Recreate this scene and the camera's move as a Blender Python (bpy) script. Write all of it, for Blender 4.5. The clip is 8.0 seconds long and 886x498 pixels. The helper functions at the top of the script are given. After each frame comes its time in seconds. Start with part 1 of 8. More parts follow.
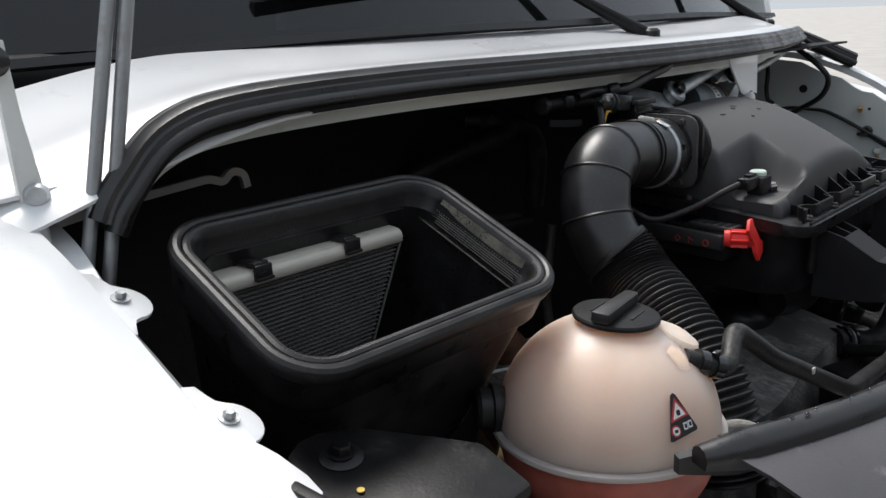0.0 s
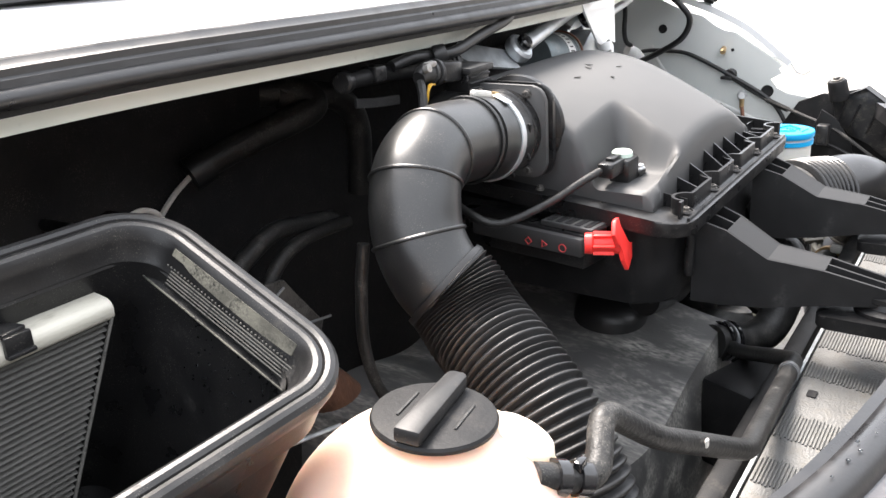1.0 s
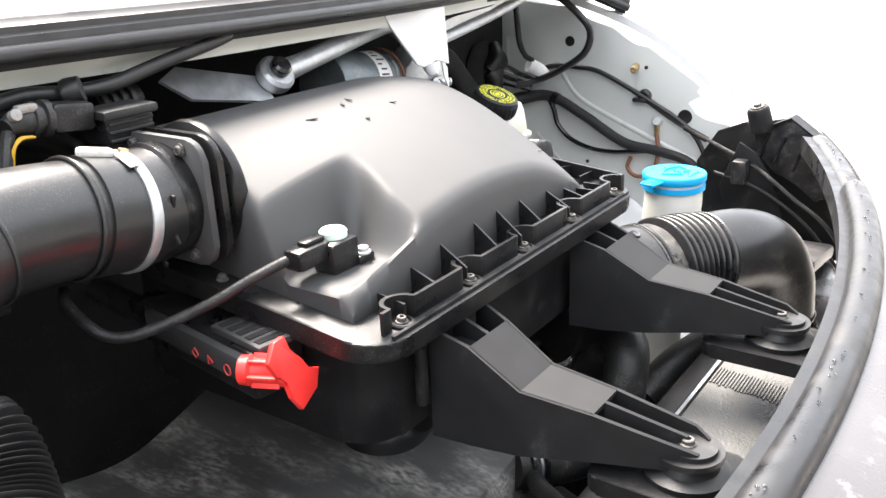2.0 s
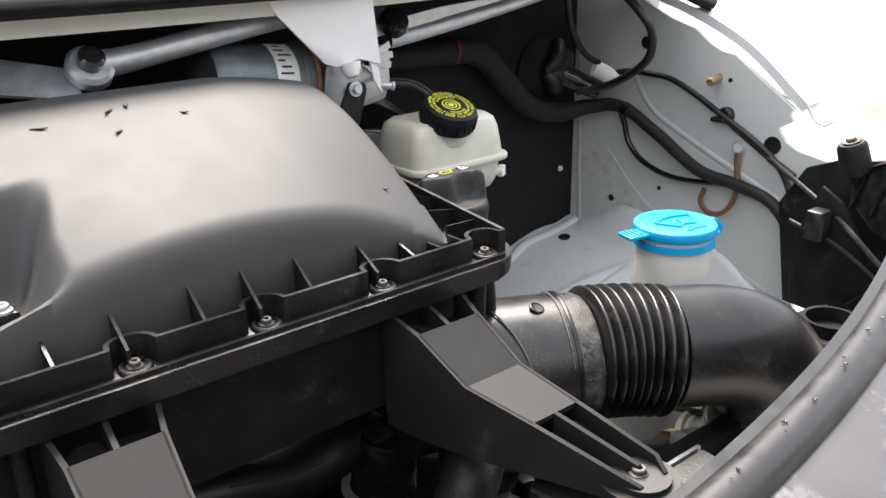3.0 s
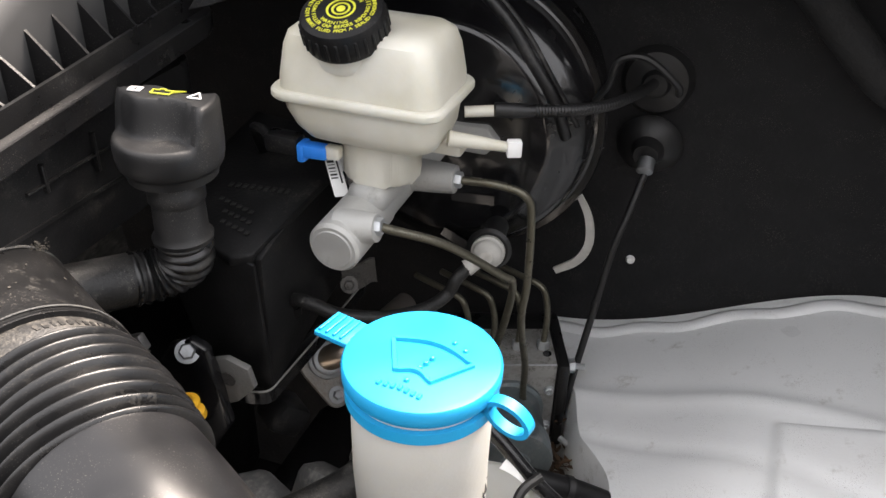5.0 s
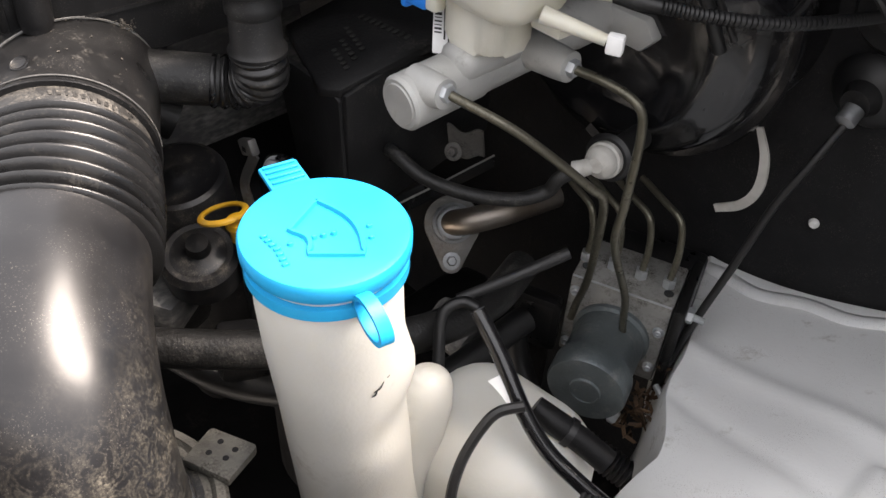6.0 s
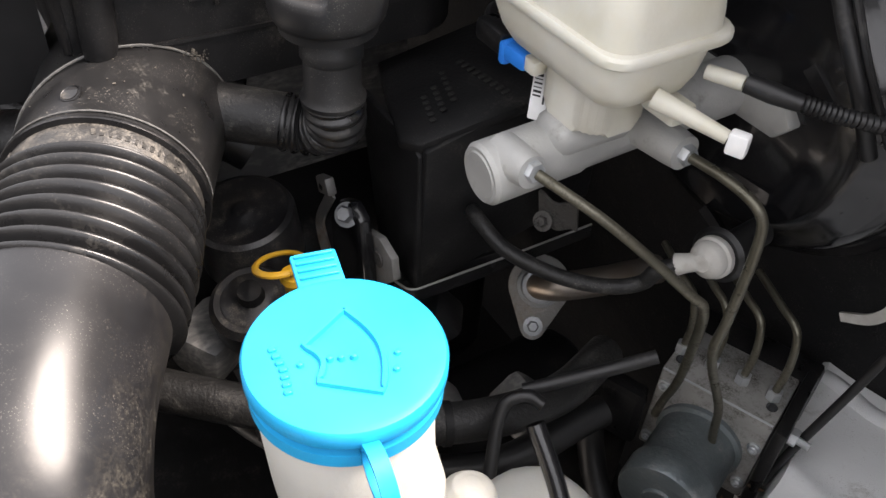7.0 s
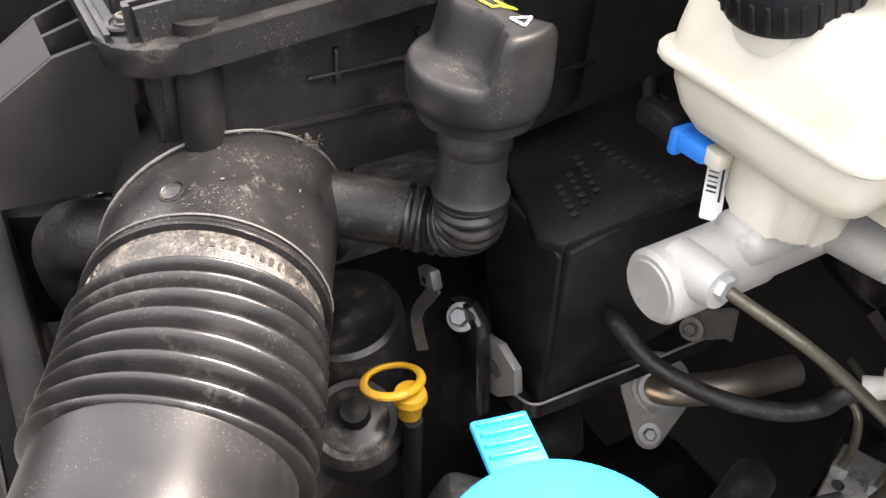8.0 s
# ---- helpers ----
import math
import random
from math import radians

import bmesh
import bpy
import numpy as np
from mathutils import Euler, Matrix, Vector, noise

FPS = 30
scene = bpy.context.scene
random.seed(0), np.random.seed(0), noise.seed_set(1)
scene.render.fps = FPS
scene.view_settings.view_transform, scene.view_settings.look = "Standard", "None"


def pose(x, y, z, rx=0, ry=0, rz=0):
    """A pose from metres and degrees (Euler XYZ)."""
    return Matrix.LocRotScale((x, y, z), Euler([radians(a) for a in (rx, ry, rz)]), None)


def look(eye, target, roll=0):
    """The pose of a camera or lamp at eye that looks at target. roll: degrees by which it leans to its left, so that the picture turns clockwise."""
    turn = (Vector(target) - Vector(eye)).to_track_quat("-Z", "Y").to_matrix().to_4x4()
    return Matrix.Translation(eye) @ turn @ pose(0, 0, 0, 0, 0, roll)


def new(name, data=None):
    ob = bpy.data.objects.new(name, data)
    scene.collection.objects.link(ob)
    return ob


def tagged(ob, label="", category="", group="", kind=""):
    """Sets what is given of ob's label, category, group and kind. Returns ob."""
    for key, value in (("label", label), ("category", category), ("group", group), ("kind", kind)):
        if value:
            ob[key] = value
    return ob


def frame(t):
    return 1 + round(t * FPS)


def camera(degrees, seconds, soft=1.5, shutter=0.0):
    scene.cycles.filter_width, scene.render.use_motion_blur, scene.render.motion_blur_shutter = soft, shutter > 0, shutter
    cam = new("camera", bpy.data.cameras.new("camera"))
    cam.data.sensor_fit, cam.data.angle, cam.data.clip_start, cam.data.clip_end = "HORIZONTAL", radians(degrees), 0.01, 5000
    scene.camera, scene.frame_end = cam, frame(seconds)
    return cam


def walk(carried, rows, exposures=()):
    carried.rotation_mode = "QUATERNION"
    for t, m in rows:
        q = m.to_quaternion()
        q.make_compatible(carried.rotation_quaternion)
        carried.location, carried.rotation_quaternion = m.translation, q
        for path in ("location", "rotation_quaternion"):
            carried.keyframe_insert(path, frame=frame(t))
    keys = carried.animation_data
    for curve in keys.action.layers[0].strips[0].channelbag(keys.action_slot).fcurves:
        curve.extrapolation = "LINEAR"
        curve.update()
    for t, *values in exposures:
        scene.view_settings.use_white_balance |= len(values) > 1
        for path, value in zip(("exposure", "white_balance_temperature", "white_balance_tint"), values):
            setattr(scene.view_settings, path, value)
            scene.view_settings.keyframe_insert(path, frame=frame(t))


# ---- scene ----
cam = camera(55.3, 8.0)
PATH = [
    (0, (-1.0540, 0.0472, 1.3400), (-0.3545, 0.7104, 1.0735), -2.36),
    (0.5, (-0.9723, 0.0864, 1.3446), (-0.2468, 0.6915, 1.0167), -2.39),
    (1, (-0.8264, 0.1485, 1.3457), (-0.0549, 0.6832, 1.0011), -3.29),
    (1.5, (-0.6438, 0.1311, 1.3245), (0.1395, 0.6439, 0.9731), -3.39),
    (1.7, (-0.5796, 0.1031, 1.3313), (0.2009, 0.6218, 0.9822), -3.12),
    (2.8, (-0.2290, 0.0103, 1.3173), (0.3916, 0.7104, 0.9643), -1.91),
    (3, (-0.1522, -0.0226, 1.3100), (0.4264, 0.7130, 0.9575), -1.71),
    (3.5, (0.0504, -0.0776, 1.3101), (0.4534, 0.7610, 0.9435), -1.24),
    (4, (0.2613, -0.0214, 1.3128), (0.4646, 0.8697, 0.9070), -0.34),
    (4.2, (0.3332, 0.0134, 1.3087), (0.4637, 0.9113, 0.8882), 0.27),
    (5.3, (0.6248, 0.1783, 1.3017), (0.2349, 0.8943, 0.7225), 1.84),
    (5.5, (0.6483, 0.2096, 1.2941), (0.2131, 0.8720, 0.6843), 2.26),
    (6, (0.6948, 0.2624, 1.2907), (0.1575, 0.7846, 0.6284), 3.29),
    (6.5, (0.7027, 0.3067, 1.2930), (0.1098, 0.7411, 0.6150), 3.94),
    (7, (0.6469, 0.3320, 1.2882), (0.0313, 0.7475, 0.6186), 4.04),
    (7.5, (0.5852, 0.3423, 1.2684), (-0.0630, 0.7655, 0.6352), 3.73),
    (8, (0.5447, 0.3204, 1.2602), (-0.1160, 0.7301, 0.6312), 3.37),
]
walk(cam, [(t, look(eye, target, roll)) for t, eye, target, roll in PATH],
     exposures=[(0, 0.52, 6050, 8), (0.5, 1.74, 6350, 12), (1, 2.62, 6400, 11), (1.5, 3.10, 6450, 11), (3, 2.02, 6450, 11), (3.5, 1.95, 6400, 11), (4, 2.10, 6450, 11),
                (5.5, 2.20, 6850, 14), (6.5, 2.13, 6700, 14), (7.5, 2.53, 6800, 15), (8, 3.02, 6900, 15)])

# ---- light: a bright overcast day ----
world = bpy.data.worlds.new("overcast_sky")
scene.world = world
world.use_nodes = True
wn = world.node_tree.nodes
sky = wn.new("ShaderNodeTexSky")
sky.sky_type, sky.sun_disc = "NISHITA", False
sky.sun_elevation, sky.sun_rotation = radians(52), radians(19)
sky.air_density, sky.dust_density, sky.ozone_density = 1.0, 4.0, 1.0
soft_white = wn.new("ShaderNodeMixRGB")
soft_white.inputs[0].default_value = 0.75
soft_white.inputs[2].default_value = (10.7, 10.9, 11.2, 1)
world.node_tree.links.new(sky.outputs[0], soft_white.inputs[1])
world.node_tree.links.new(soft_white.outputs[0], wn["Background"].inputs[0])
wn["Background"].inputs[1].default_value = 0.055
sun_data = bpy.data.lights.new("sun", "SUN")
sun_data.energy, sun_data.angle, sun_data.color = 5.0, radians(42), (1.0, 0.91, 0.82)
sun = new("sun", sun_data)
sun.matrix_world = look((1.0, 2.9, 3.94), (0, 0, 0))


# ---- materials ----
def mat(name, col, rough=0.5, metal=0.0, col2=None, scale=40.0, bump=0.15, bscale=400.0, dust=None, amount=0.0, dscale=14.0,
        coat=0.0, sss=0.0, sss_col=None, spec=0.5, rvar=0.12, stretch=(1, 1, 1), bdist=0.002, specks=0.0):
    m = bpy.data.materials.new(name)
    m.use_nodes = True
    nt = m.node_tree
    n, k = nt.nodes, nt.links.new
    b = n["Principled BSDF"]
    co = n.new("ShaderNodeTexCoord")
    mp = n.new("ShaderNodeMapping")
    mp.inputs["Scale"].default_value = stretch
    k(co.outputs["Object"], mp.inputs["Vector"])

    def noise_tex(sc, det, vec=None):
        t = n.new("ShaderNodeTexNoise")
        t.inputs["Scale"].default_value, t.inputs["Detail"].default_value = sc, det
        k((vec or mp).outputs[0], t.inputs["Vector"])
        return t

    def remap(sock, a, z, lo=0.0, hi=1.0):
        r = n.new("ShaderNodeMapRange")
        r.inputs[1].default_value, r.inputs[2].default_value = a, z
        r.inputs[3].default_value, r.inputs[4].default_value = lo, hi
        k(sock, r.inputs[0])
        return r.outputs[0]

    def mix(fac, a, z):
        x = n.new("ShaderNodeMixRGB")
        k(fac, x.inputs[0])
        for s, i in ((a, 1), (z, 2)):
            if isinstance(s, tuple):
                x.inputs[i].default_value = (*s, 1)
            else:
                k(s, x.inputs[i])
        return x.outputs[0]

    big = noise_tex(scale, 5)
    fine = noise_tex(bscale, 4)
    c2 = col2 or tuple(min(1, v * 1.25 + 0.002) for v in col)
    colour = mix(remap(big.outputs[0], 0.35, 0.65), col, c2)
    roughness = remap(big.outputs[0], 0.3, 0.7, max(0.02, rough - rvar / 2), min(1, rough + rvar))
    if dust:
        patch = noise_tex(dscale, 7)
        patch.inputs["Roughness"].default_value = 0.68
        grain = noise_tex(dscale * 11, 5)
        mul = n.new("ShaderNodeMath")
        mul.operation = "MULTIPLY"
        k(remap(patch.outputs[0], 0.62 - 0.3 * amount, 0.78 - 0.2 * amount), mul.inputs[0])
        k(remap(grain.outputs[0], 0.35, 0.62), mul.inputs[1])
        colour = mix(mul.outputs[0], colour, dust)
        rr = n.new("ShaderNodeMath")
        rr.operation, rr.use_clamp = "MULTIPLY_ADD", True
        k(mul.outputs[0], rr.inputs[0])
        rr.inputs[1].default_value = 0.4
        k(roughness, rr.inputs[2])
        roughness = rr.outputs[0]
    if specks:
        grit = noise_tex(1300, 2)
        where = noise_tex(38, 3)
        spot = n.new("ShaderNodeMath")
        spot.operation = "MULTIPLY"
        k(remap(grit.outputs[0], 0.63, 0.69, 0.0, min(1.0, 1.6 * specks)), spot.inputs[0])
        k(remap(where.outputs[0], 0.42, 0.62), spot.inputs[1])
        colour = mix(spot.outputs[0], colour, (0.22, 0.20, 0.175))
    k(colour, b.inputs["Base Color"])
    k(roughness, b.inputs["Roughness"])
    b.inputs["Metallic"].default_value = metal
    b.inputs["Coat Weight"].default_value = coat
    b.inputs["Coat Roughness"].default_value = 0.08
    b.inputs["Specular IOR Level"].default_value = spec
    if sss:
        b.inputs["Subsurface Weight"].default_value = sss
        b.inputs["Subsurface Radius"].default_value = sss_col or (0.02, 0.018, 0.014)
        b.inputs["Subsurface Scale"].default_value = 1.0
    if bump:
        bp = n.new("ShaderNodeBump")
        bp.inputs["Strength"].default_value, bp.inputs["Distance"].default_value = bump, bdist
        k(fine.outputs[0], bp.inputs["Height"])
        k(bp.outputs[0], b.inputs["Normal"])
    return m


BLACK = mat("black_plastic", (0.0075, 0.0075, 0.008), 0.29, spec=0.38, dust=(0.07, 0.068, 0.065), amount=0.05, dscale=30, bump=0.06, bscale=900, specks=0.3)
SATIN = mat("satin_black_plastic", (0.020, 0.020, 0.0205), 0.66, spec=1.0, rvar=0.03, bump=0.04, bscale=1200)
ELBOW = mat("smooth_black_elbow_rubber", (0.012, 0.0125, 0.013), 0.34, spec=0.62, rvar=0.08, bump=0.05, bscale=500, dust=(0.07, 0.07, 0.068), amount=0.08, dscale=18, specks=0.3)
RIBBED = mat("ribbed_black_rubber", (0.008, 0.008, 0.0085), 0.28, spec=0.60, dust=(0.08, 0.075, 0.066), amount=0.16, dscale=60, bump=0.05, bscale=900, specks=0.2)
RIMRUBBER = mat("dark_rim_rubber", (0.008, 0.008, 0.0085), 0.36, spec=0.42, dust=(0.055, 0.052, 0.048), amount=0.12, dscale=40, bump=0.06, bscale=700, specks=0.25)
SEALRUBBER = mat("wet_black_seal_rubber", (0.009, 0.009, 0.010), 0.34, spec=0.65, dust=(0.05, 0.049, 0.048), amount=0.06, dscale=45, bump=0.06, bscale=300, rvar=0.2)
TAPE = mat("black_cloth_tape", (0.012, 0.012, 0.0125), 0.62, spec=0.4, bump=0.5, bscale=350, dust=(0.05, 0.048, 0.045), amount=0.2, dscale=30)
MATTGREY = mat("matt_weathered_black_plastic", (0.013, 0.013, 0.0135), 0.47, spec=0.42, dust=(0.07, 0.067, 0.06), amount=0.12, dscale=40, bump=0.05, specks=0.3)
DULL = mat("dull_black_plastic", (0.009, 0.009, 0.0095), 0.42, spec=0.20, dust=(0.06, 0.056, 0.051), amount=0.16, dscale=34, bump=0.12, specks=0.12)
# Real dust on most parts; on arm bosses and the plug face, painted light.
DUSTY_LIT = mat("dusty_and_lit_black_plastic", (0.011, 0.011, 0.012), 0.35, spec=0.55, dust=(0.14, 0.125, 0.10), amount=0.34, dscale=85, bump=0.03, bscale=300, rvar=0.05, specks=0.3)
STREAKY = mat("dirt_streaked_black_plastic", (0.075, 0.074, 0.073), 0.42, spec=0.8, dust=(0.42, 0.405, 0.37), amount=0.58, dscale=26, bump=0.12, stretch=(1, 0.35, 1))
RUBBER = mat("black_rubber", (0.010, 0.010, 0.0105), 0.40, spec=0.5, dust=(0.07, 0.067, 0.064), amount=0.12, dscale=30, bump=0.08, bscale=700)
WORN_RUBBER = mat("worn_grey_rubber", (0.014, 0.014, 0.014), 0.42, spec=0.36, specks=0.4, dust=(0.11, 0.104, 0.095), amount=0.28, dscale=40, bump=0.3)
FELT = mat("black_insulation", (0.011, 0.011, 0.012), 0.8, bump=0.5, bscale=160, col2=(0.018, 0.018, 0.019), spec=0.28, specks=0.25)
GLOSS = mat("gloss_black_paint", (0.008, 0.008, 0.009), 0.16, coat=0.5, bump=0.05, dust=(0.08, 0.075, 0.07), amount=0.1)
WHITE = mat("white_body_paint", (0.78, 0.79, 0.80), 0.3, coat=0.6, bump=0.03, bscale=900, scale=5, col2=(0.82, 0.825, 0.83), dust=(0.62, 0.62, 0.6), amount=0.1)
INNER = mat("dusty_white_inner_paint", (0.64, 0.66, 0.64), 0.4, coat=0.15, bump=0.06, scale=7, col2=(0.70, 0.71, 0.69), dust=(0.42, 0.40, 0.36), amount=0.2, dscale=7)
GRIMY = mat("grimy_white_paint", (0.80, 0.81, 0.81), 0.33, coat=0.3, bump=0.06, scale=6, col2=(0.85, 0.86, 0.86), dust=(0.36, 0.34, 0.30), amount=0.12, dscale=24, specks=0.35)
FLANGEPAINT = mat("pale_green_grey_paint", (0.50, 0.52, 0.47), 0.45, coat=0.1, bump=0.05, scale=9, col2=(0.54, 0.555, 0.51), dust=(0.34, 0.33, 0.29), amount=0.15, dscale=20)
ARM = mat("smooth_black_arm_plastic", (0.010, 0.010, 0.0105), 0.58, spec=0.26, rvar=0.04, bump=0.03, bscale=900, dust=(0.05, 0.05, 0.048), amount=0.05, dscale=30)
GREYPANEL = mat("grey_bumper_plastic", (0.060, 0.058, 0.061), 0.25, spec=0.6, scale=9, dust=(0.22, 0.21, 0.215), amount=0.25, dscale=20, bump=0.1)
ALU = mat("cast_aluminium", (0.42, 0.42, 0.41), 0.55, metal=0.35, bump=0.15, bscale=700, col2=(0.50, 0.50, 0.48), rvar=0.2, dust=(0.18, 0.16, 0.13), amount=0.06, dscale=25)
OLDALU = mat("grimy_aluminium", (0.30, 0.295, 0.28), 0.5, metal=0.4, bump=0.15, bscale=500, dust=(0.07, 0.062, 0.05), amount=0.6, dscale=70)
ZINC = mat("zinc_plated_steel", (0.50, 0.52, 0.535), 0.42, metal=0.75, bump=0.12, scale=90, dust=(0.25, 0.23, 0.2), amount=0.12)
STEEL = mat("dull_grey_steel", (0.30, 0.31, 0.32), 0.42, metal=0.85, bump=0.2, dust=(0.3, 0.28, 0.25), amount=0.2)
MOTOR = mat("blue_grey_coated_steel", (0.15, 0.175, 0.185), 0.38, metal=0.6, bump=0.35, bscale=260, dust=(0.36, 0.36, 0.35), amount=0.32, dscale=55, specks=0.5)
OLIVE = mat("olive_chromated_pipe", (0.115, 0.108, 0.082), 0.32, metal=0.65, bump=0.1, scale=60, col2=(0.17, 0.16, 0.125), dust=(0.045, 0.040, 0.033), amount=0.4, dscale=60)
RUST = mat("rusty_cast_iron", (0.085, 0.038, 0.022), 0.8, bump=0.8, bscale=220, col2=(0.14, 0.066, 0.038), scale=60)
DARKSHEET = mat("sooty_heat_shield_sheet", (0.10, 0.095, 0.09), 0.5, metal=0.5, dust=(0.03, 0.028, 0.025), amount=0.5, dscale=60, bump=0.4)
GALV = mat("stained_galvanised_sheet", (0.24, 0.235, 0.225), 0.5, metal=0.5, dust=(0.22, 0.15, 0.10), amount=0.35, bump=0.4)
CREAM = mat("cream_translucent_plastic", (0.60, 0.57, 0.46), 0.36, sss=0.25, bump=0.08, scale=18, col2=(0.72, 0.70, 0.62))
MILK = mat("milky_washer_bottle_plastic", (0.66, 0.65, 0.60), 0.42, sss=0.3, bump=0.1, scale=14, col2=(0.72, 0.71, 0.66), dust=(0.4, 0.36, 0.3), amount=0.12)
PEACH = mat("peach_tinted_tank_plastic", (0.76, 0.56, 0.455), 0.4, sss=0.85, sss_col=(0.055, 0.045, 0.034), bump=0.05, scale=12, col2=(0.82, 0.64, 0.53))
COOLANT = mat("coolant_red_tank_plastic", (0.55, 0.16, 0.12), 0.4, sss=0.3, sss_col=(0.03, 0.01, 0.008), bump=0.05)
AMBER = mat("amber_moulded_boss", (0.79, 0.56, 0.42), 0.4, sss=0.3, sss_col=(0.03, 0.02, 0.012), bump=0.05)
BLUE = mat("bright_blue_plastic", (0.006, 0.33, 0.66), 0.34, spec=0.35, bump=0.02, scale=20, col2=(0.010, 0.37, 0.71))
PLUGBLUE = mat("connector_blue_plastic", (0.02, 0.2, 0.7), 0.35, bump=0.05)
RED = mat("red_plastic", (0.75, 0.03, 0.025), 0.38, bump=0.05)
YELLOW = mat("ochre_yellow_plastic", (0.45, 0.255, 0.015), 0.4, dust=(0.25, 0.18, 0.08), amount=0.2)
INK = mat("yellow_print", (0.62, 0.62, 0.05), 0.6, bump=0)
PAPER = mat("white_label", (0.75, 0.75, 0.74), 0.6, bump=0.02)
PRINT = mat("black_print", (0.02, 0.02, 0.02), 0.6, bump=0)
REDINK = mat("red_print", (0.45, 0.05, 0.05), 0.6, bump=0)
COPPER = mat("brown_copper_braid", (0.22, 0.10, 0.06), 0.55, metal=0.3, bump=0.6, bscale=600)
BRASS = mat("brassy_stud", (0.42, 0.30, 0.16), 0.4, metal=0.8)
PAPERFILTER = mat("grey_filter_paper", (0.075, 0.073, 0.068), 0.9, bump=0.3)
# Pale tone for the intake band: reflected light painted over dust.
PALEBAND = mat("pale_dust_and_reflection", (0.05, 0.048, 0.039), 0.55, scale=38, col2=(0.15, 0.144, 0.116), dust=(0.014, 0.014, 0.013), amount=0.55, dscale=60, bump=0.2)
FRAMEMETAL = mat("pale_filter_frame", (0.40, 0.39, 0.34), 0.4, metal=0.1, scale=16, col2=(0.52, 0.50, 0.43), stretch=(0.3, 1, 1), dust=(0.16, 0.14, 0.11), amount=0.15, dscale=40)
SCREEN = mat("pale_dusty_mesh", (0.075, 0.073, 0.066), 0.6, dust=(0.02, 0.021, 0.02), amount=0.45, dscale=60)
CORE = mat("grimy_cooler_core", (0.11, 0.11, 0.107), 0.55, metal=0.35, dust=(0.16, 0.15, 0.13), amount=0.4, dscale=50, bump=0.5)
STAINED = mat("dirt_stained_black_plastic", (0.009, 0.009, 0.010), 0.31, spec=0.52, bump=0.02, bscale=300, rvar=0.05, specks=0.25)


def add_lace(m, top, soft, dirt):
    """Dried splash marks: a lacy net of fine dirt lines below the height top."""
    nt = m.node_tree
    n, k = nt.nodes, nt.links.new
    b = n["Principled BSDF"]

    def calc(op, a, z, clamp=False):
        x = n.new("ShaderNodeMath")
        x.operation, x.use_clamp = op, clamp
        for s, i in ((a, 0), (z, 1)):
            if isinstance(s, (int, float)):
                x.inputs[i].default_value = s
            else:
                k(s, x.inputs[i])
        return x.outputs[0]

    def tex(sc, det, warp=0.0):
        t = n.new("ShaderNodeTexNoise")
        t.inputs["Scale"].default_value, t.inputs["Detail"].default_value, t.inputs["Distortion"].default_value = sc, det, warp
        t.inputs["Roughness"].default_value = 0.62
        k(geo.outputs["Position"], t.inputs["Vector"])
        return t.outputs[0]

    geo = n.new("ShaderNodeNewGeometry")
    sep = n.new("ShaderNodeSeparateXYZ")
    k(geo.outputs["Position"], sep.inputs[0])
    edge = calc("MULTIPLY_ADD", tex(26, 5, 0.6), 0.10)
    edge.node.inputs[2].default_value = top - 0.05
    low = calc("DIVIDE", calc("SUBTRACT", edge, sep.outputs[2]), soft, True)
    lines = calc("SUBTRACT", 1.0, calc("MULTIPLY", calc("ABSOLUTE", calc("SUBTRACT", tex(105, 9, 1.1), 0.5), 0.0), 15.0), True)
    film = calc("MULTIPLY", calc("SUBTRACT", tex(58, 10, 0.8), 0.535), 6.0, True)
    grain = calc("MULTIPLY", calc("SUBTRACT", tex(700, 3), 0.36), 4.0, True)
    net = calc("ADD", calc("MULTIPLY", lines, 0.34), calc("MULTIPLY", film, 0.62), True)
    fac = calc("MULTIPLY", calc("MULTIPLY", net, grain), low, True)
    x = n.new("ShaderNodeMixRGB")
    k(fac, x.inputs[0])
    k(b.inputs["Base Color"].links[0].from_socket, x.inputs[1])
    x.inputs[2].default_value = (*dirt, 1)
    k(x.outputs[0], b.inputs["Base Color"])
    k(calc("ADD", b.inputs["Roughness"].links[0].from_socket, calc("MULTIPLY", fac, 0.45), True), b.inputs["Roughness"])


COLLAR_DUST = mat("dust_packed_collar_plastic", (0.022, 0.021, 0.020), 0.42, spec=0.6, dust=(0.19, 0.172, 0.145), amount=0.52, dscale=95, bump=0.25, bscale=600, specks=0.5)
SPIGOT = mat("glossy_dusty_duct_plastic", (0.010, 0.010, 0.0105), 0.29, spec=0.60, rvar=0.06, dust=(0.12, 0.112, 0.10), amount=0.14, dscale=55, bump=0.03, bscale=500, specks=0.5)
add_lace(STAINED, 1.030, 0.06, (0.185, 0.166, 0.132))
CHALK = mat("chalky_grey_plastic", (0.48, 0.47, 0.44), 0.6, dust=(0.25, 0.22, 0.18), amount=0.3)
CONCRETE = mat("worn_yard_paving", (0.25, 0.242, 0.23), 0.85, bump=0.4, bscale=60, scale=1.2, col2=(0.31, 0.30, 0.285))
glass = bpy.data.materials.new("tinted_windscreen_glass")
glass.use_nodes = True
gb = glass.node_tree.nodes["Principled BSDF"]
gb.inputs["Base Color"].default_value = (0.05, 0.055, 0.06, 1)
gb.inputs["Roughness"].default_value, gb.inputs["Transmission Weight"].default_value = 0.03, 0.9


# ---- mesh helpers ----
def vec(p):
    return Vector(p)


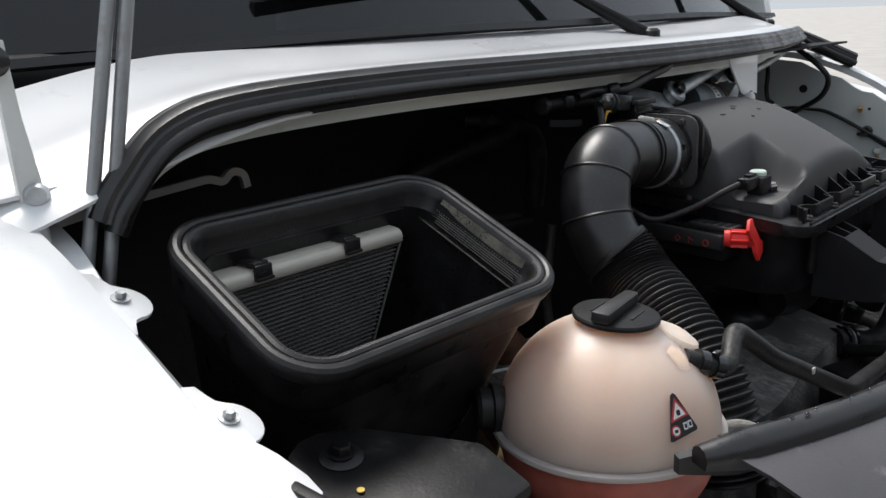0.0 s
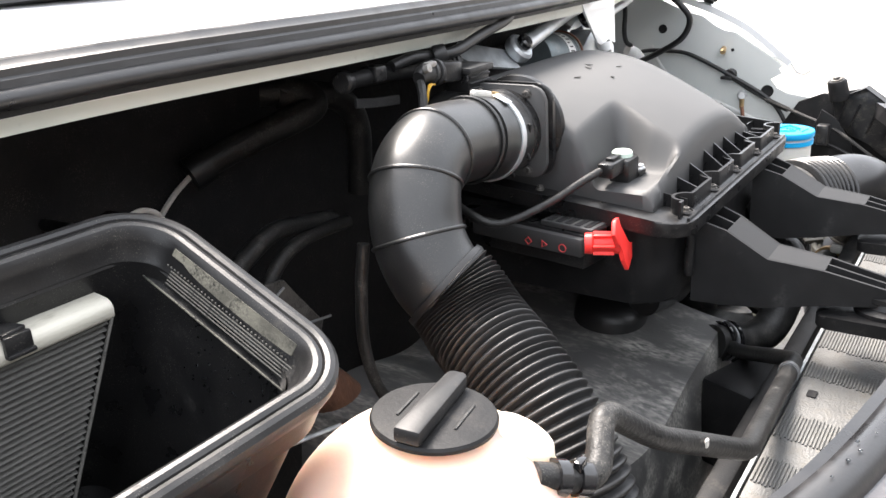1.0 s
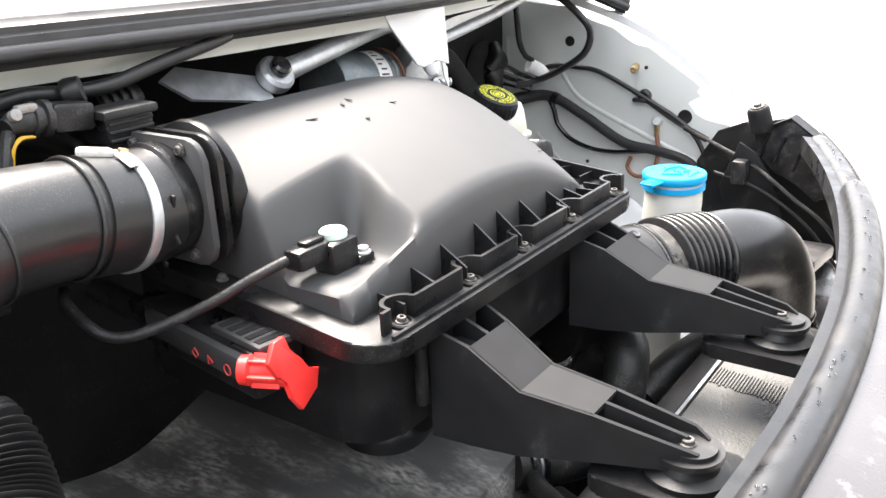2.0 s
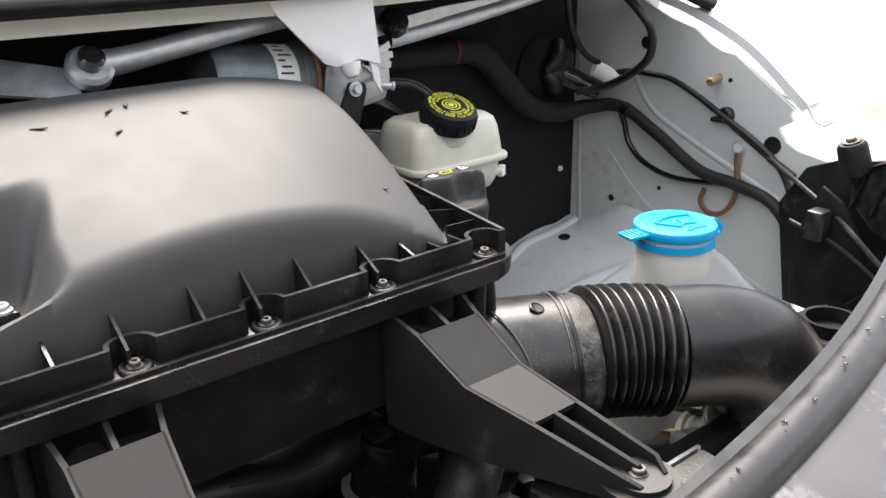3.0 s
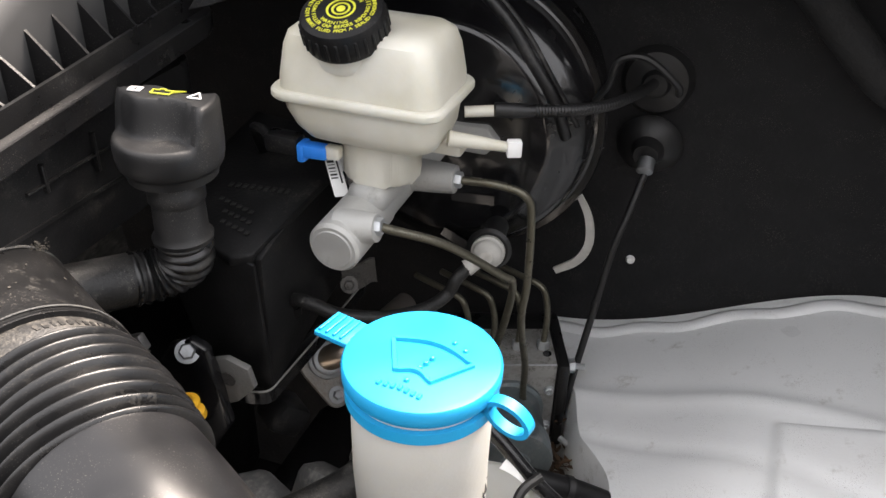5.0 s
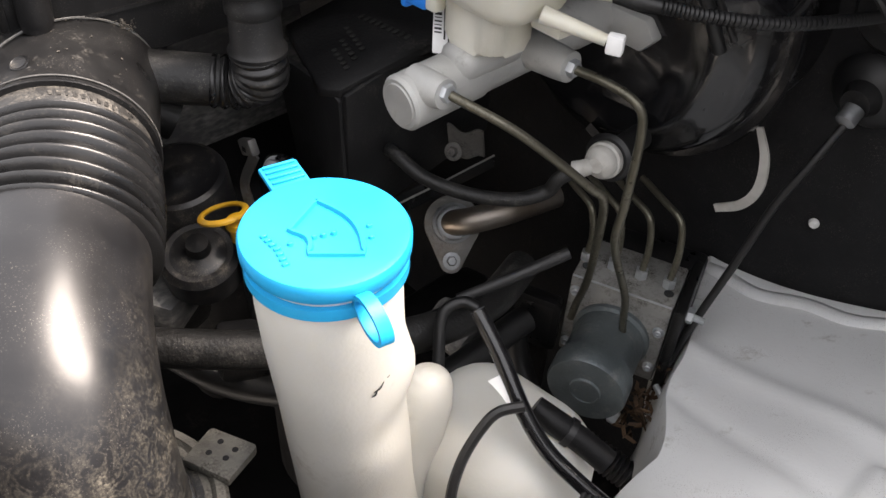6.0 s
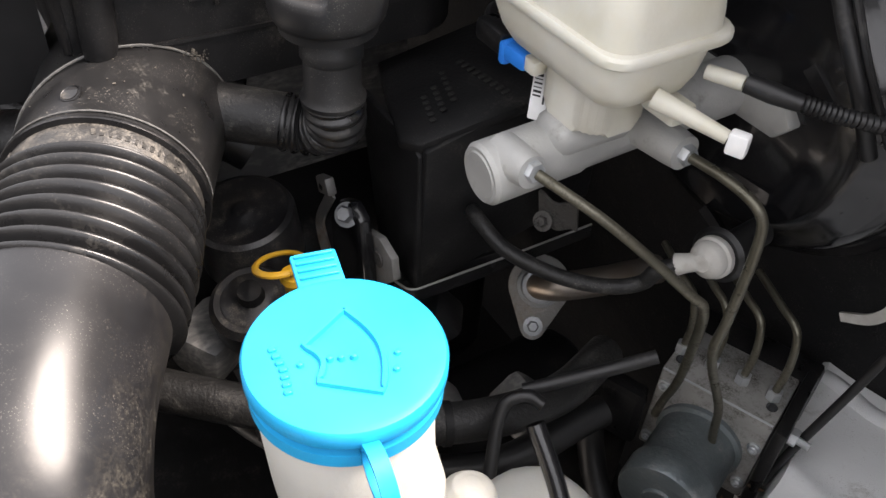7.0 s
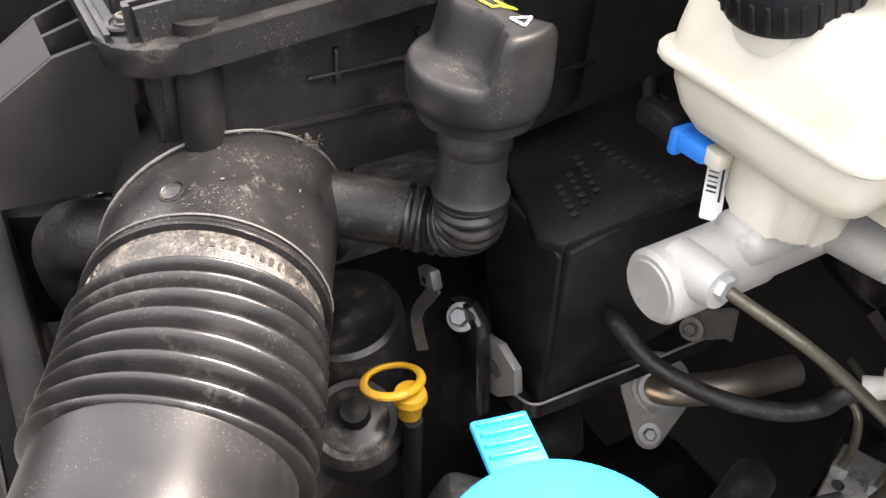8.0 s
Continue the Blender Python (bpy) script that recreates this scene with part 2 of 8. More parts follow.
def curve_pts(pts, n):
    """n points on a smooth curve through pts."""
    p = [vec(q) for q in pts]
    if len(p) == 2:
        return [p[0].lerp(p[1], i / (n - 1)) for i in range(n)]
    p = [2 * p[0] - p[1]] + p + [2 * p[-1] - p[-2]]
    out, m = [], len(p) - 3
    for i in range(n):
        s = min(i / (n - 1) * m, m - 1e-6)
        j, u = int(s), s - int(s)
        a, b, c, d = p[j:j + 4]
        out.append(0.5 * ((2 * b) + (c - a) * u + (2 * a - 5 * b + 4 * c - d) * u * u + (3 * b - a - 3 * c + d) * u ** 3))
    return out


def polyround(pts, r, k=5):
    """A polyline whose corners are rounded with about the radius r."""
    p = [vec(q) for q in pts]
    out = [p[0]]
    for a, b, c in zip(p, p[1:], p[2:]):
        d = min(r, (a - b).length * 0.48, (c - b).length * 0.48)
        s, e = b + (a - b).normalized() * d, b + (c - b).normalized() * d
        for i in range(k + 1):
            u = i / k
            out.append(s * (1 - u) ** 2 + b * 2 * u * (1 - u) + e * u * u)
    return out + [p[-1]]


def ring_faces(bm, rings, close=True, caps=True):
    for a, b in zip(rings, rings[1:]):
        n = len(a)
        for i in range(n if close else n - 1):
            j = (i + 1) % n
            bm.faces.new((a[i], a[j], b[j], b[i]))
    if caps and close:
        bm.faces.new(list(reversed(rings[0])))
        bm.faces.new(rings[-1])


def sweep(path, prof, bm=None, scales=None, up=None, caps=True, close=True):
    """Sweeps the outline prof (pairs across and along up) along the path."""
    bm = bm or bmesh.new()
    p = [vec(q) for q in path]
    rings, side = [], None
    for i, q in enumerate(p):
        t = (p[min(i + 1, len(p) - 1)] - p[max(i - 1, 0)]).normalized()
        if up is not None:
            side = t.cross(vec(up)).normalized()
        elif side is None:
            ref = Vector((0, 0, 1)) if abs(t.z) < 0.9 else Vector((1, 0, 0))
            side = t.cross(ref).normalized()
        else:
            side = (side - t * side.dot(t)).normalized()
        over = side.cross(t).normalized()
        s = scales[i] if scales else 1.0
        rings.append([bm.verts.new(q + side * (a * s) + over * (b * s)) for a, b in prof])
    ring_faces(bm, rings, close, caps)
    return bm


def circle(r, n=16, ry=None):
    return [(r * math.cos(2 * math.pi * i / n), (ry or r) * math.sin(2 * math.pi * i / n)) for i in range(n)]


def tube(pts, r, n=40, seg=14, bm=None, smooth=True):
    path = curve_pts(pts, n) if smooth else [vec(q) for q in pts]
    rs = r if isinstance(r, (list, tuple)) else None
    if rs:
        scales = [rs[min(int(i / (len(path) - 1) * (len(rs) - 1)), len(rs) - 2)] * (1 - (i / (len(path) - 1) * (len(rs) - 1) % 1))
                  + rs[min(int(i / (len(path) - 1) * (len(rs) - 1)) + 1, len(rs) - 1)] * (i / (len(path) - 1) * (len(rs) - 1) % 1)
                  if i < len(path) - 1 else rs[-1] for i in range(len(path))]
        return sweep(path, circle(1.0, seg), bm, scales)
    return sweep(path, circle(r, seg), bm)


def ribbed(pts, r, ribs, depth, seg=32, sharp=0.6, start=0.0, stop=1.0, per=8):
    """A corrugated hose: ribs stand proud of r by depth."""
    n = ribs * per + 1
    path = curve_pts(pts, n)
    sc = []
    for i in range(n):
        w = 0.5 - 0.5 * math.cos(2 * math.pi * i / per)
        sc.append(r + depth * (w ** sharp if sharp else min(1.0, 1.55 * math.sqrt(w)) - 0.12 * (w < 0.05)))
    return sweep(path, circle(1.0, seg), None, sc)


def lathe(prof, seg=32, m=None, bm=None):
    """Turns the outline of (radius, height) pairs round z."""
    bm = bm or bmesh.new()
    m = m or Matrix.Identity(4)
    rings = []
    for r, z in prof:
        r = max(r, 1e-5)
        rings.append([bm.verts.new(m @ Vector((r * math.cos(2 * math.pi * i / seg), r * math.sin(2 * math.pi * i / seg), z))) for i in range(seg)])
    ring_faces(bm, rings)
    return bm


def box(cx, cy, cz, sx, sy, sz, bev=0.003, seg=2, m=None, bm=None):
    made = bmesh.new()
    bmesh.ops.create_cube(made, size=1)
    for v in made.verts:
        v.co = Vector((v.co.x * sx, v.co.y * sy, v.co.z * sz))
    if bev:
        bmesh.ops.bevel(made, geom=made.edges[:], offset=min(bev, 0.45 * min(sx, sy, sz)), segments=seg, affect="EDGES", profile=0.5)
    full = Matrix.Translation((cx, cy, cz)) @ (m or Matrix.Identity(4))
    made.transform(full)
    if bm is None:
        return made
    join(bm, made)
    return bm


def join(bm, other):
    me = bpy.data.meshes.new("joined")
    other.to_mesh(me)
    bm.from_mesh(me)
    bpy.data.meshes.remove(me)
    other.free()
    return bm


def prism(poly, depth, m=None, bev=0.0, bm=None):
    """A plate: the outline poly in x and y, thick along z."""
    made = bmesh.new()
    lo = [made.verts.new((x, y, 0)) for x, y in poly]
    hi = [made.verts.new((x, y, depth)) for x, y in poly]
    made.faces.new(list(reversed(lo)))
    made.faces.new(hi)
    for i in range(len(poly)):
        j = (i + 1) % len(poly)
        made.faces.new((lo[i], lo[j], hi[j], hi[i]))
    if bev:
        bmesh.ops.bevel(made, geom=[e for e in made.edges], offset=bev, segments=2, affect="EDGES", profile=0.5)
    if m:
        made.transform(m)
    if bm is None:
        return made
    join(bm, made)
    return bm


def rrect(w, h, r, k=5):
    """A rounded rectangle round the origin."""
    out = []
    for cx, cy, a in ((w / 2 - r, h / 2 - r, 0), (-w / 2 + r, h / 2 - r, 90), (-w / 2 + r, -h / 2 + r, 180), (w / 2 - r, -h / 2 + r, 270)):
        for i in range(k + 1):
            t = radians(a + 90 * i / k)
            out.append((cx + r * math.cos(t), cy + r * math.sin(t)))
    return out


def grid(fn, nu, nv, thick=0.0):
    """A sheet fn(u, v), u and v from 0 to 1, with a thickness along -z."""
    bm = bmesh.new()
    top = [[bm.verts.new(fn(i / nu, j / nv)) for j in range(nv + 1)] for i in range(nu + 1)]
    for i in range(nu):
        for j in range(nv):
            bm.faces.new((top[i][j], top[i + 1][j], top[i + 1][j + 1], top[i][j + 1]))
    if thick:
        bm.normal_update()
        low = [[bm.verts.new(v.co - v.normal * thick) for v in row] for row in top]
        for i in range(nu):
            for j in range(nv):
                bm.faces.new((low[i][j], low[i][j + 1], low[i + 1][j + 1], low[i + 1][j]))
        for i in range(nu):
            bm.faces.new((top[i][0], low[i][0], low[i + 1][0], top[i + 1][0]))
            bm.faces.new((top[i + 1][nv], low[i + 1][nv], low[i][nv], top[i][nv]))
        for j in range(nv):
            bm.faces.new((top[0][j + 1], low[0][j + 1], low[0][j], top[0][j]))
            bm.faces.new((top[nu][j], low[nu][j], low[nu][j + 1], top[nu][j + 1]))
    return bm


def axis(p, d, spin=0.0):
    """A pose at p whose z points along d."""
    return Matrix.Translation(p) @ vec(d).to_track_quat("Z", "Y").to_matrix().to_4x4() @ Matrix.Rotation(radians(spin), 4, "Z")


def lettering(text, size, m, bm=None, depth=0.0002):
    """Letters of the built-in font as a mesh, centred at the pose m."""
    cu = bpy.data.curves.new("lettering", "FONT")
    cu.body, cu.size, cu.extrude, cu.align_x, cu.align_y = text, size, depth, "CENTER", "CENTER"
    cu.resolution_u = 2
    ob = bpy.data.objects.new("lettering", cu)
    me = bpy.data.meshes.new_from_object(ob)
    me.transform(m)
    bm = bm or bmesh.new()
    bm.from_mesh(me)
    bpy.data.objects.remove(ob)
    bpy.data.meshes.remove(me)
    bpy.data.curves.remove(cu)
    return bm


def smoothstep(a, b, x):
    t = min(1.0, max(0.0, (x - a) / (b - a)))
    return t * t * (3 - 2 * t)


# ---- objects ----
def place_of(ob):
    p = Vector((0, 0, 0))
    while ob is not None:
        p += ob.location
        ob = ob.parent
    return p


def finish(bm, name, material, sharp=38):
    bmesh.ops.recalc_face_normals(bm, faces=bm.faces[:])
    me = bpy.data.meshes.new(name)
    bm.to_mesh(me)
    bm.free()
    for f in me.polygons:
        f.use_smooth = True
    me.set_sharp_from_angle(angle=radians(sharp))
    me.materials.append(material)
    return me


def part(name, bm, material, parent, label="", sharp=38):
    """One mesh, modelled in world places, as a part of a thing or of a part."""
    base = place_of(parent)
    lo = [min(v.co[i] for v in bm.verts) for i in range(3)]
    hi = [max(v.co[i] for v in bm.verts) for i in range(3)]
    mid = Vector([(a + b) / 2 for a, b in zip(lo, hi)])
    bm.transform(Matrix.Translation(-mid))
    ob = new(name, finish(bm, name, material, sharp))
    ob.parent, ob.location = parent, mid - base
    return tagged(ob, label)


def thing(name, at, label, category, group="", kind=""):
    ob = new(name)
    ob.empty_display_size, ob.location = 0.02, at
    return tagged(ob, label, category, group, kind)


def solid(name, bm, material, label, category, group="", kind="", sharp=38):
    """A thing that is one mesh, with its origin at the middle of its base."""
    lo = [min(v.co[i] for v in bm.verts) for i in range(3)]
    hi = [max(v.co[i] for v in bm.verts) for i in range(3)]
    base = Vector(((lo[0] + hi[0]) / 2, (lo[1] + hi[1]) / 2, lo[2]))
    bm.transform(Matrix.Translation(-base))
    ob = new(name, finish(bm, name, material, sharp))
    ob.location = base
    return tagged(ob, label, category, group, kind)


def bolt(p, d, r=0.006, h=0.005, washer=1.7, bm=None):
    """A hex head on a washer at p, pointing along d."""
    m = axis(p, d)
    bm = lathe([(0, 0), (r * washer, 0), (r * washer, h * 0.3), (r * 1.05, h * 0.32), (0, h * 0.32)], 20, m, bm)
    lathe([(0, h * 0.3), (r, h * 0.3), (r, h * 1.05), (r * 0.8, h * 1.3), (0, h * 1.3)], 6, m, bm)
    return bm


def torx(p, d, r=0.006, h=0.005, bm=None):
    m = axis(p, d)
    return lathe([(0, 0), (r * 1.35, 0), (r * 1.35, h * 0.35), (r, h * 0.45), (r, h), (r * 0.85, h * 1.15), (r * 0.5, h * 1.15), (r * 0.45, h * 0.7), (0, h * 0.7)], 20, m, bm)


def hexnut(p, d, r, h, bm=None):
    return lathe([(0, 0), (r * 0.9, 0), (r, h * 0.12), (r, h * 0.88), (r * 0.9, h), (0, h)], 6, axis(p, d), bm)


def in_xz(y):
    """Matrix that stands a flat outline upright in the plane y, its depth rearwards."""
    return Matrix(((1, 0, 0, 0), (0, 0, 1, y), (0, 1, 0, 0), (0, 0, 0, 1)))


# ---- the setting: ground and the body panels that close the bay ----
solid("ground", grid(lambda u, v: Vector((-150 + 300 * u, -150 + 300 * v, 0)), 4, 4), CONCRETE, "worn beige paving of the yard under the van", "ground", kind="structure")

# Added wall, never in view: it blocks low front sky from the bay.
sky_block = thing("depot_wall", (0, -4.6, 0), "unseen dark wall added ahead of the van to cut low skylight", "wall", kind="structure")
part("panel", box(0, -4.7, 1.7, 30, 0.2, 3.4, 0.02), mat("dark_sky_block", (0.055, 0.058, 0.062), 0.6, scale=2, bump=0.1), sky_block)

firewall = grid(lambda u, v: Vector((-0.86 + 1.70 * u, 0.87 + 0.004 * math.sin(9 * u) * math.sin(5 * v), 0.40 + 0.88 * v)), 40, 24, 0.012)
solid("bulkhead", firewall, FELT, "black sound-insulated bulkhead behind the engine bay", "bulkhead", kind="structure")

SEAL = [(-0.80, 0.60, 1.210), (-0.785, 0.60, 1.234), (-0.748, 0.603, 1.265), (-0.68, 0.606, 1.278), (-0.52, 0.602, 1.282), (-0.3, 0.595, 1.280),
        (0.0, 0.595, 1.277), (0.3, 0.612, 1.276), (0.55, 0.66, 1.277), (0.69, 0.712, 1.274), (0.745, 0.725, 1.266), (0.79, 0.69, 1.243), (0.83, 0.644, 1.215)]
seal_path = curve_pts(SEAL, 90)


def cowl_top(u, v):
    """White panel from the seal back to the windscreen."""
    x = -1.02 + 1.98 * u
    side = smoothstep(0.62, 0.98, abs(x))
    y0 = 0.607 + 0.10 * smoothstep(0.25, 0.75, x) - 0.01 * (x < -0.6)
    y = y0 + (0.79 - y0) * v
    z = 1.268 + 0.047 * v ** 0.7 - side * (0.07 - 0.02 * v) + 0.006 * math.exp(-((v - 0.3) / 0.12) ** 2)
    return Vector((x, y, z))


solid("cowl_side", grid(lambda u, v: Vector((-1.13 + 0.355 * u, 0.62 + 0.30 * v, 1.222 + 0.055 * v + 0.02 * u + 0.006 * math.exp(-(((u - 0.66) / 0.13) ** 2 + ((v - 0.5) / 0.2) ** 2)))), 30, 20, 0.003), WHITE, "white painted cowl corner beside the hinge", "cowl panel", kind="structure")
solid("cowl_panel", grid(cowl_top, 80, 14, 0.003), WHITE, "white painted cowl panel below the windscreen", "cowl panel", kind="structure")


lip_path = [p + Vector((0, 0.013, -0.0165)) for p in seal_path[9:66]]
solid("cowl_flange", sweep(lip_path, [(-0.0015, -0.0105), (-0.0015, 0.010), (0.0015, 0.010), (0.0015, -0.0105)], up=(0, 0, 1)), FLANGEPAINT, "pale painted flange under the rubber bonnet seal", "body flange", kind="structure")
solid("cowl_back", grid(lambda u, v: Vector((-0.79 + 1.56 * u, 0.64 + 0.24 * v, 1.258 - 0.01 * v)), 4, 4, 0.004), FELT, "dark underside of the cowl", "cowl underside", kind="structure")

windscreen = thing("windscreen", (0, 0.80, 1.30), "dark tinted windscreen above the cowl", "windscreen", kind="structure")
part("glass", grid(lambda u, v: Vector((-0.80 + 1.6 * u, 0.80 + 0.56 * v + 0.1 * (2 * u - 1) ** 2, 1.320 + 0.95 * v)), 16, 6, 0.005), glass, windscreen)
part("lower_trim", sweep(curve_pts([(-0.86, 0.84, 1.308), (-0.4, 0.79, 1.319), (0, 0.775, 1.319), (0.4, 0.79, 1.319), (0.86, 0.84, 1.308)], 40),
                         [(-0.012, 0), (-0.008, 0.006), (0.012, 0.008), (0.016, 0.0), (0.0, -0.004)], up=(0, 0, 1)), RUBBER, windscreen, "black rubber strip along the lower glass edge")
solid("dashboard", box(0, 1.30, 1.27, 1.7, 0.9, 0.1, 0.03), DULL, "dark dashboard behind the windscreen", "dashboard", kind="structure")
solid("cab_floor", box(0, 1.9, 0.52, 2.1, 2.0, 0.06, 0.01), DULL, "dark cab floor behind the bulkhead", "floor", kind="structure")
solid("cab_partition", box(0, 2.92, 1.37, 2.1, 0.05, 1.7, 0.01), mat("grey_partition_paint", (0.16, 0.165, 0.17), 0.6), "grey partition closing the cab at the back", "partition", kind="structure")
for side in (-1, 1):
    def cab_side(u, v, side=side):
        z = 0.5 + 1.72 * v
        y0 = 0.93 + 0.46 * smoothstep(1.25, 2.3, z)
        return Vector((side * (1.12 - 0.22 * smoothstep(1.15, 2.25, z)), y0 + (2.96 - y0) * u, z))
    flank = thing("cab_side", (side * 1.1, 1.9, 0.5), "white cab side with a dark door window", "cab side", kind="structure")
    part("panel", grid(cab_side, 16, 24, 0.03), WHITE, flank)
    part("window", grid(lambda u, v: cab_side(0.14 + 0.46 * u + 0.02 * v, 0.47 + 0.42 * v) + Vector((side * 0.02, 0, 0)), 10, 8, 0.01), glass, flank, "dark door glass")

bonnet_seal = thing("bonnet_seal", (0, 0.6, 1.27), "black rubber bonnet seal with ribs along the cowl edge", "rubber seal")
part("bulb", sweep(seal_path, [(-0.006, -0.006), (-0.011, 0.001), (-0.0108, 0.0055), (-0.0088, 0.0068), (-0.0092, 0.0105), (-0.0066, 0.0118), (-0.0052, 0.0150), (-0.0015, 0.0168), (0.0030, 0.0162), (0.0058, 0.0132), (0.0090, 0.0118), (0.0090, 0.0078), (0.0112, 0.0062), (0.0120, 0.0015), (0.007, -0.006)], up=(0, 0, 1)), SEALRUBBER, bonnet_seal, "", 34)
part("lip", sweep([p + Vector((0, 0, -0.005)) for p in seal_path], [(0.002, -0.0055), (0.014, -0.004), (0.017, 0.002), (0.012, 0.007), (0.0, 0.006)], up=(0, 0, 1)), SEALRUBBER, bonnet_seal, "", 75)
part("channel", sweep([p + Vector((0, 0, -0.004)) for p in seal_path], [(-0.012, -0.010), (-0.014, 0.004), (0.004, 0.006), (0.006, -0.010)], up=(0, 0, 1)), DULL, bonnet_seal)

# cab front above the windscreen
solid("cab_roof", grid(lambda u, v: Vector((-0.88 + 1.76 * u, 1.36 + 1.6 * v - 0.05 * math.sin(math.pi * u), 2.20 + 0.08 * math.sin(math.pi * u) ** 0.6 + 0.03 * v)), 24, 8, 0.05), WHITE, "white cab roof above the windscreen", "cab roof", kind="structure")

# inner wing panels
WALL = [(0.872, 0.50), (0.872, 1.215), (0.83, 1.222), (0.745, 1.213), (0.70, 1.192), (0.66, 1.181), (0.634, 1.163), (0.617, 1.155), (0.597, 1.152), (0.509, 1.094), (0.515, 1.087),
        (0.509, 1.079), (0.528, 1.068), (0.515, 1.052), (0.498, 1.044), (0.462, 1.038), (0.414, 1.024), (0.446, 1.010), (0.482, 1.0), (0.472, 0.95), (0.49, 0.86), (0.45, 0.78), (0.44, 0.50)]
inner_r = thing("inner_wing_panel", (0.815, 0.65, 0.5), "dusty white pressed inner wing panel with cable holes", "inner wing", kind="structure")
plane_x = Matrix(((0, 0, 1, 0.815), (1, 0, 0, 0), (0, 1, 0, 0), (0, 0, 0, 1)))
part("panel", prism(WALL, 0.006, plane_x), INNER, inner_r)


def wall_rib(pts, r=0.006):
    return tube([(0.8135 + r, y, z) for y, z in pts], r, 30, 12)


part("pressed_rib", wall_rib([(0.758, 1.125), (0.746, 1.097), (0.716, 1.063), (0.649, 1.031), (0.566, 0.997), (0.500, 0.971)], 0.008), INNER, inner_r)
part("pressed_rib", wall_rib([(0.800, 0.995), (0.72, 0.925), (0.62, 0.885), (0.52, 0.850)], 0.006), INNER, inner_r)
part("folded_edge", sweep([(0.8185, 0.600, 1.1515), (0.8185, 0.555, 1.1235), (0.8185, 0.510, 1.0935)], [(-0.0022, -0.0018), (-0.0022, 0.0018), (0.0022, 0.0018), (0.0022, -0.0018)], up=(1, 0, 0)), FLANGEPAINT, inner_r)
part("pressed_rib", wall_rib([(0.86, 1.16), (0.856, 1.0), (0.852, 0.87)], 0.007), INNER, inner_r)
part("pressed_rib", wall_rib([(0.74, 0.86), (0.66, 0.87), (0.58, 0.85), (0.53, 0.80)], 0.005), INNER, inner_r)
for y, z, r in ((0.736, 1.157, 0.0085), (0.532, 1.046, 0.0115), (0.787, 0.921, 0.005), (0.544, 0.839, 0.006), (0.70, 0.955, 0.003), (0.60, 1.12, 0.003)):
    part("plug", lathe([(0, 0), (r, 0), (r, 0.0016), (r * 0.7, 0.001), (0, 0.0008)], 18, axis((0.8152, y, z), (-1, 0, 0))), RUBBER, inner_r)


def wing_edge(y):
    return 1.1415 + 0.44 * (y - 0.42) - 0.5 * max(0.0, y - 0.48) ** 2 - 0.3 * max(0.0, 0.36 - y) ** 2


def wing_skin(side):
    def fn(u, v):
        y = -0.12 + 1.04 * u
        out = v * 0.30
        z = wing_edge(y) + 0.012 * smoothstep(0.0, 0.06, out) - 1.9 * max(0.0, out - 0.10) ** 2 - 0.03 * smoothstep(0.02, 0.0, out)
        x = 0.832 + 0.004 * math.sin(7 * u) + out
        return Vector((side * x, y, z))
    return fn


wing_l = thing("front_wing", (-0.95, 0.4, 1.0), "white painted front wing with bolted flange tabs", "car wing", kind="structure")
part("skin", grid(wing_skin(-1), 50, 30, 0.003), WHITE, wing_l)
arc = [(0.0175 * math.cos(a), 0.007 + 0.0165 * math.sin(a)) for a in [radians(180 - 15 * k) for k in range(13)]]
lead = [(-0.036, -0.02), (-0.034, 0.0), (-0.024, 0.002), (-0.019, 0.0045)]
for y, tail in ((0.424, [(0.020, 0.012), (0.030, 0.017), (0.048, 0.024), (0.062, 0.025), (0.072, 0.014), (0.078, 0.0), (0.066, -0.02)]), (0.534, [(0.019, 0.0045), (0.024, 0.002), (0.034, 0.0), (0.036, -0.02)])):
    z = wing_edge(y) - 0.0145
    tab = prism(lead + arc + tail, 0.003, Matrix.Translation((-0.836, y, z)) @ Matrix.Rotation(radians(-90), 4, "Z") @ Matrix.Rotation(radians(-13), 4, "X") @ Matrix.Rotation(radians(22), 4, "Y"), 0.0008)
    ob = part("flange_tab", tab, WHITE, wing_l)
    part("bolt", bolt((-0.8305, y + 0.002, z + 0.003), (0.1, -0.3, 1), 0.0036, 0.004), STEEL, ob, "zinc hex bolt")
part("flange_lip", sweep(curve_pts([(-0.834, 0.565, wing_edge(0.565) - 0.026), (-0.829, 0.61, wing_edge(0.61) - 0.020), (-0.826, 0.67, wing_edge(0.67) - 0.02)], 16),
                         [(-0.008, 0.003), (0.008, 0.004), (0.013, -0.006), (0.010, -0.006), (0.006, 0.001), (-0.008, 0.0)], up=(0, 0, 1)), WHITE, wing_l)
part("outer_side", grid(lambda u, v: Vector((-1.132 - 0.02 * math.sin(math.pi * v), -0.12 + 1.04 * u, (wing_edge(-0.12 + 1.04 * u) - 0.066) * (1 - v) + 0.5 * v)), 30, 12, 0.003), WHITE, wing_l)
solid("inner_wing_panel", box(-0.828, 0.45, 0.80, 0.008, 0.9, 0.62, 0.002), DULL, "dark inner wing panel beside the air intake", "inner wing", kind="structure")

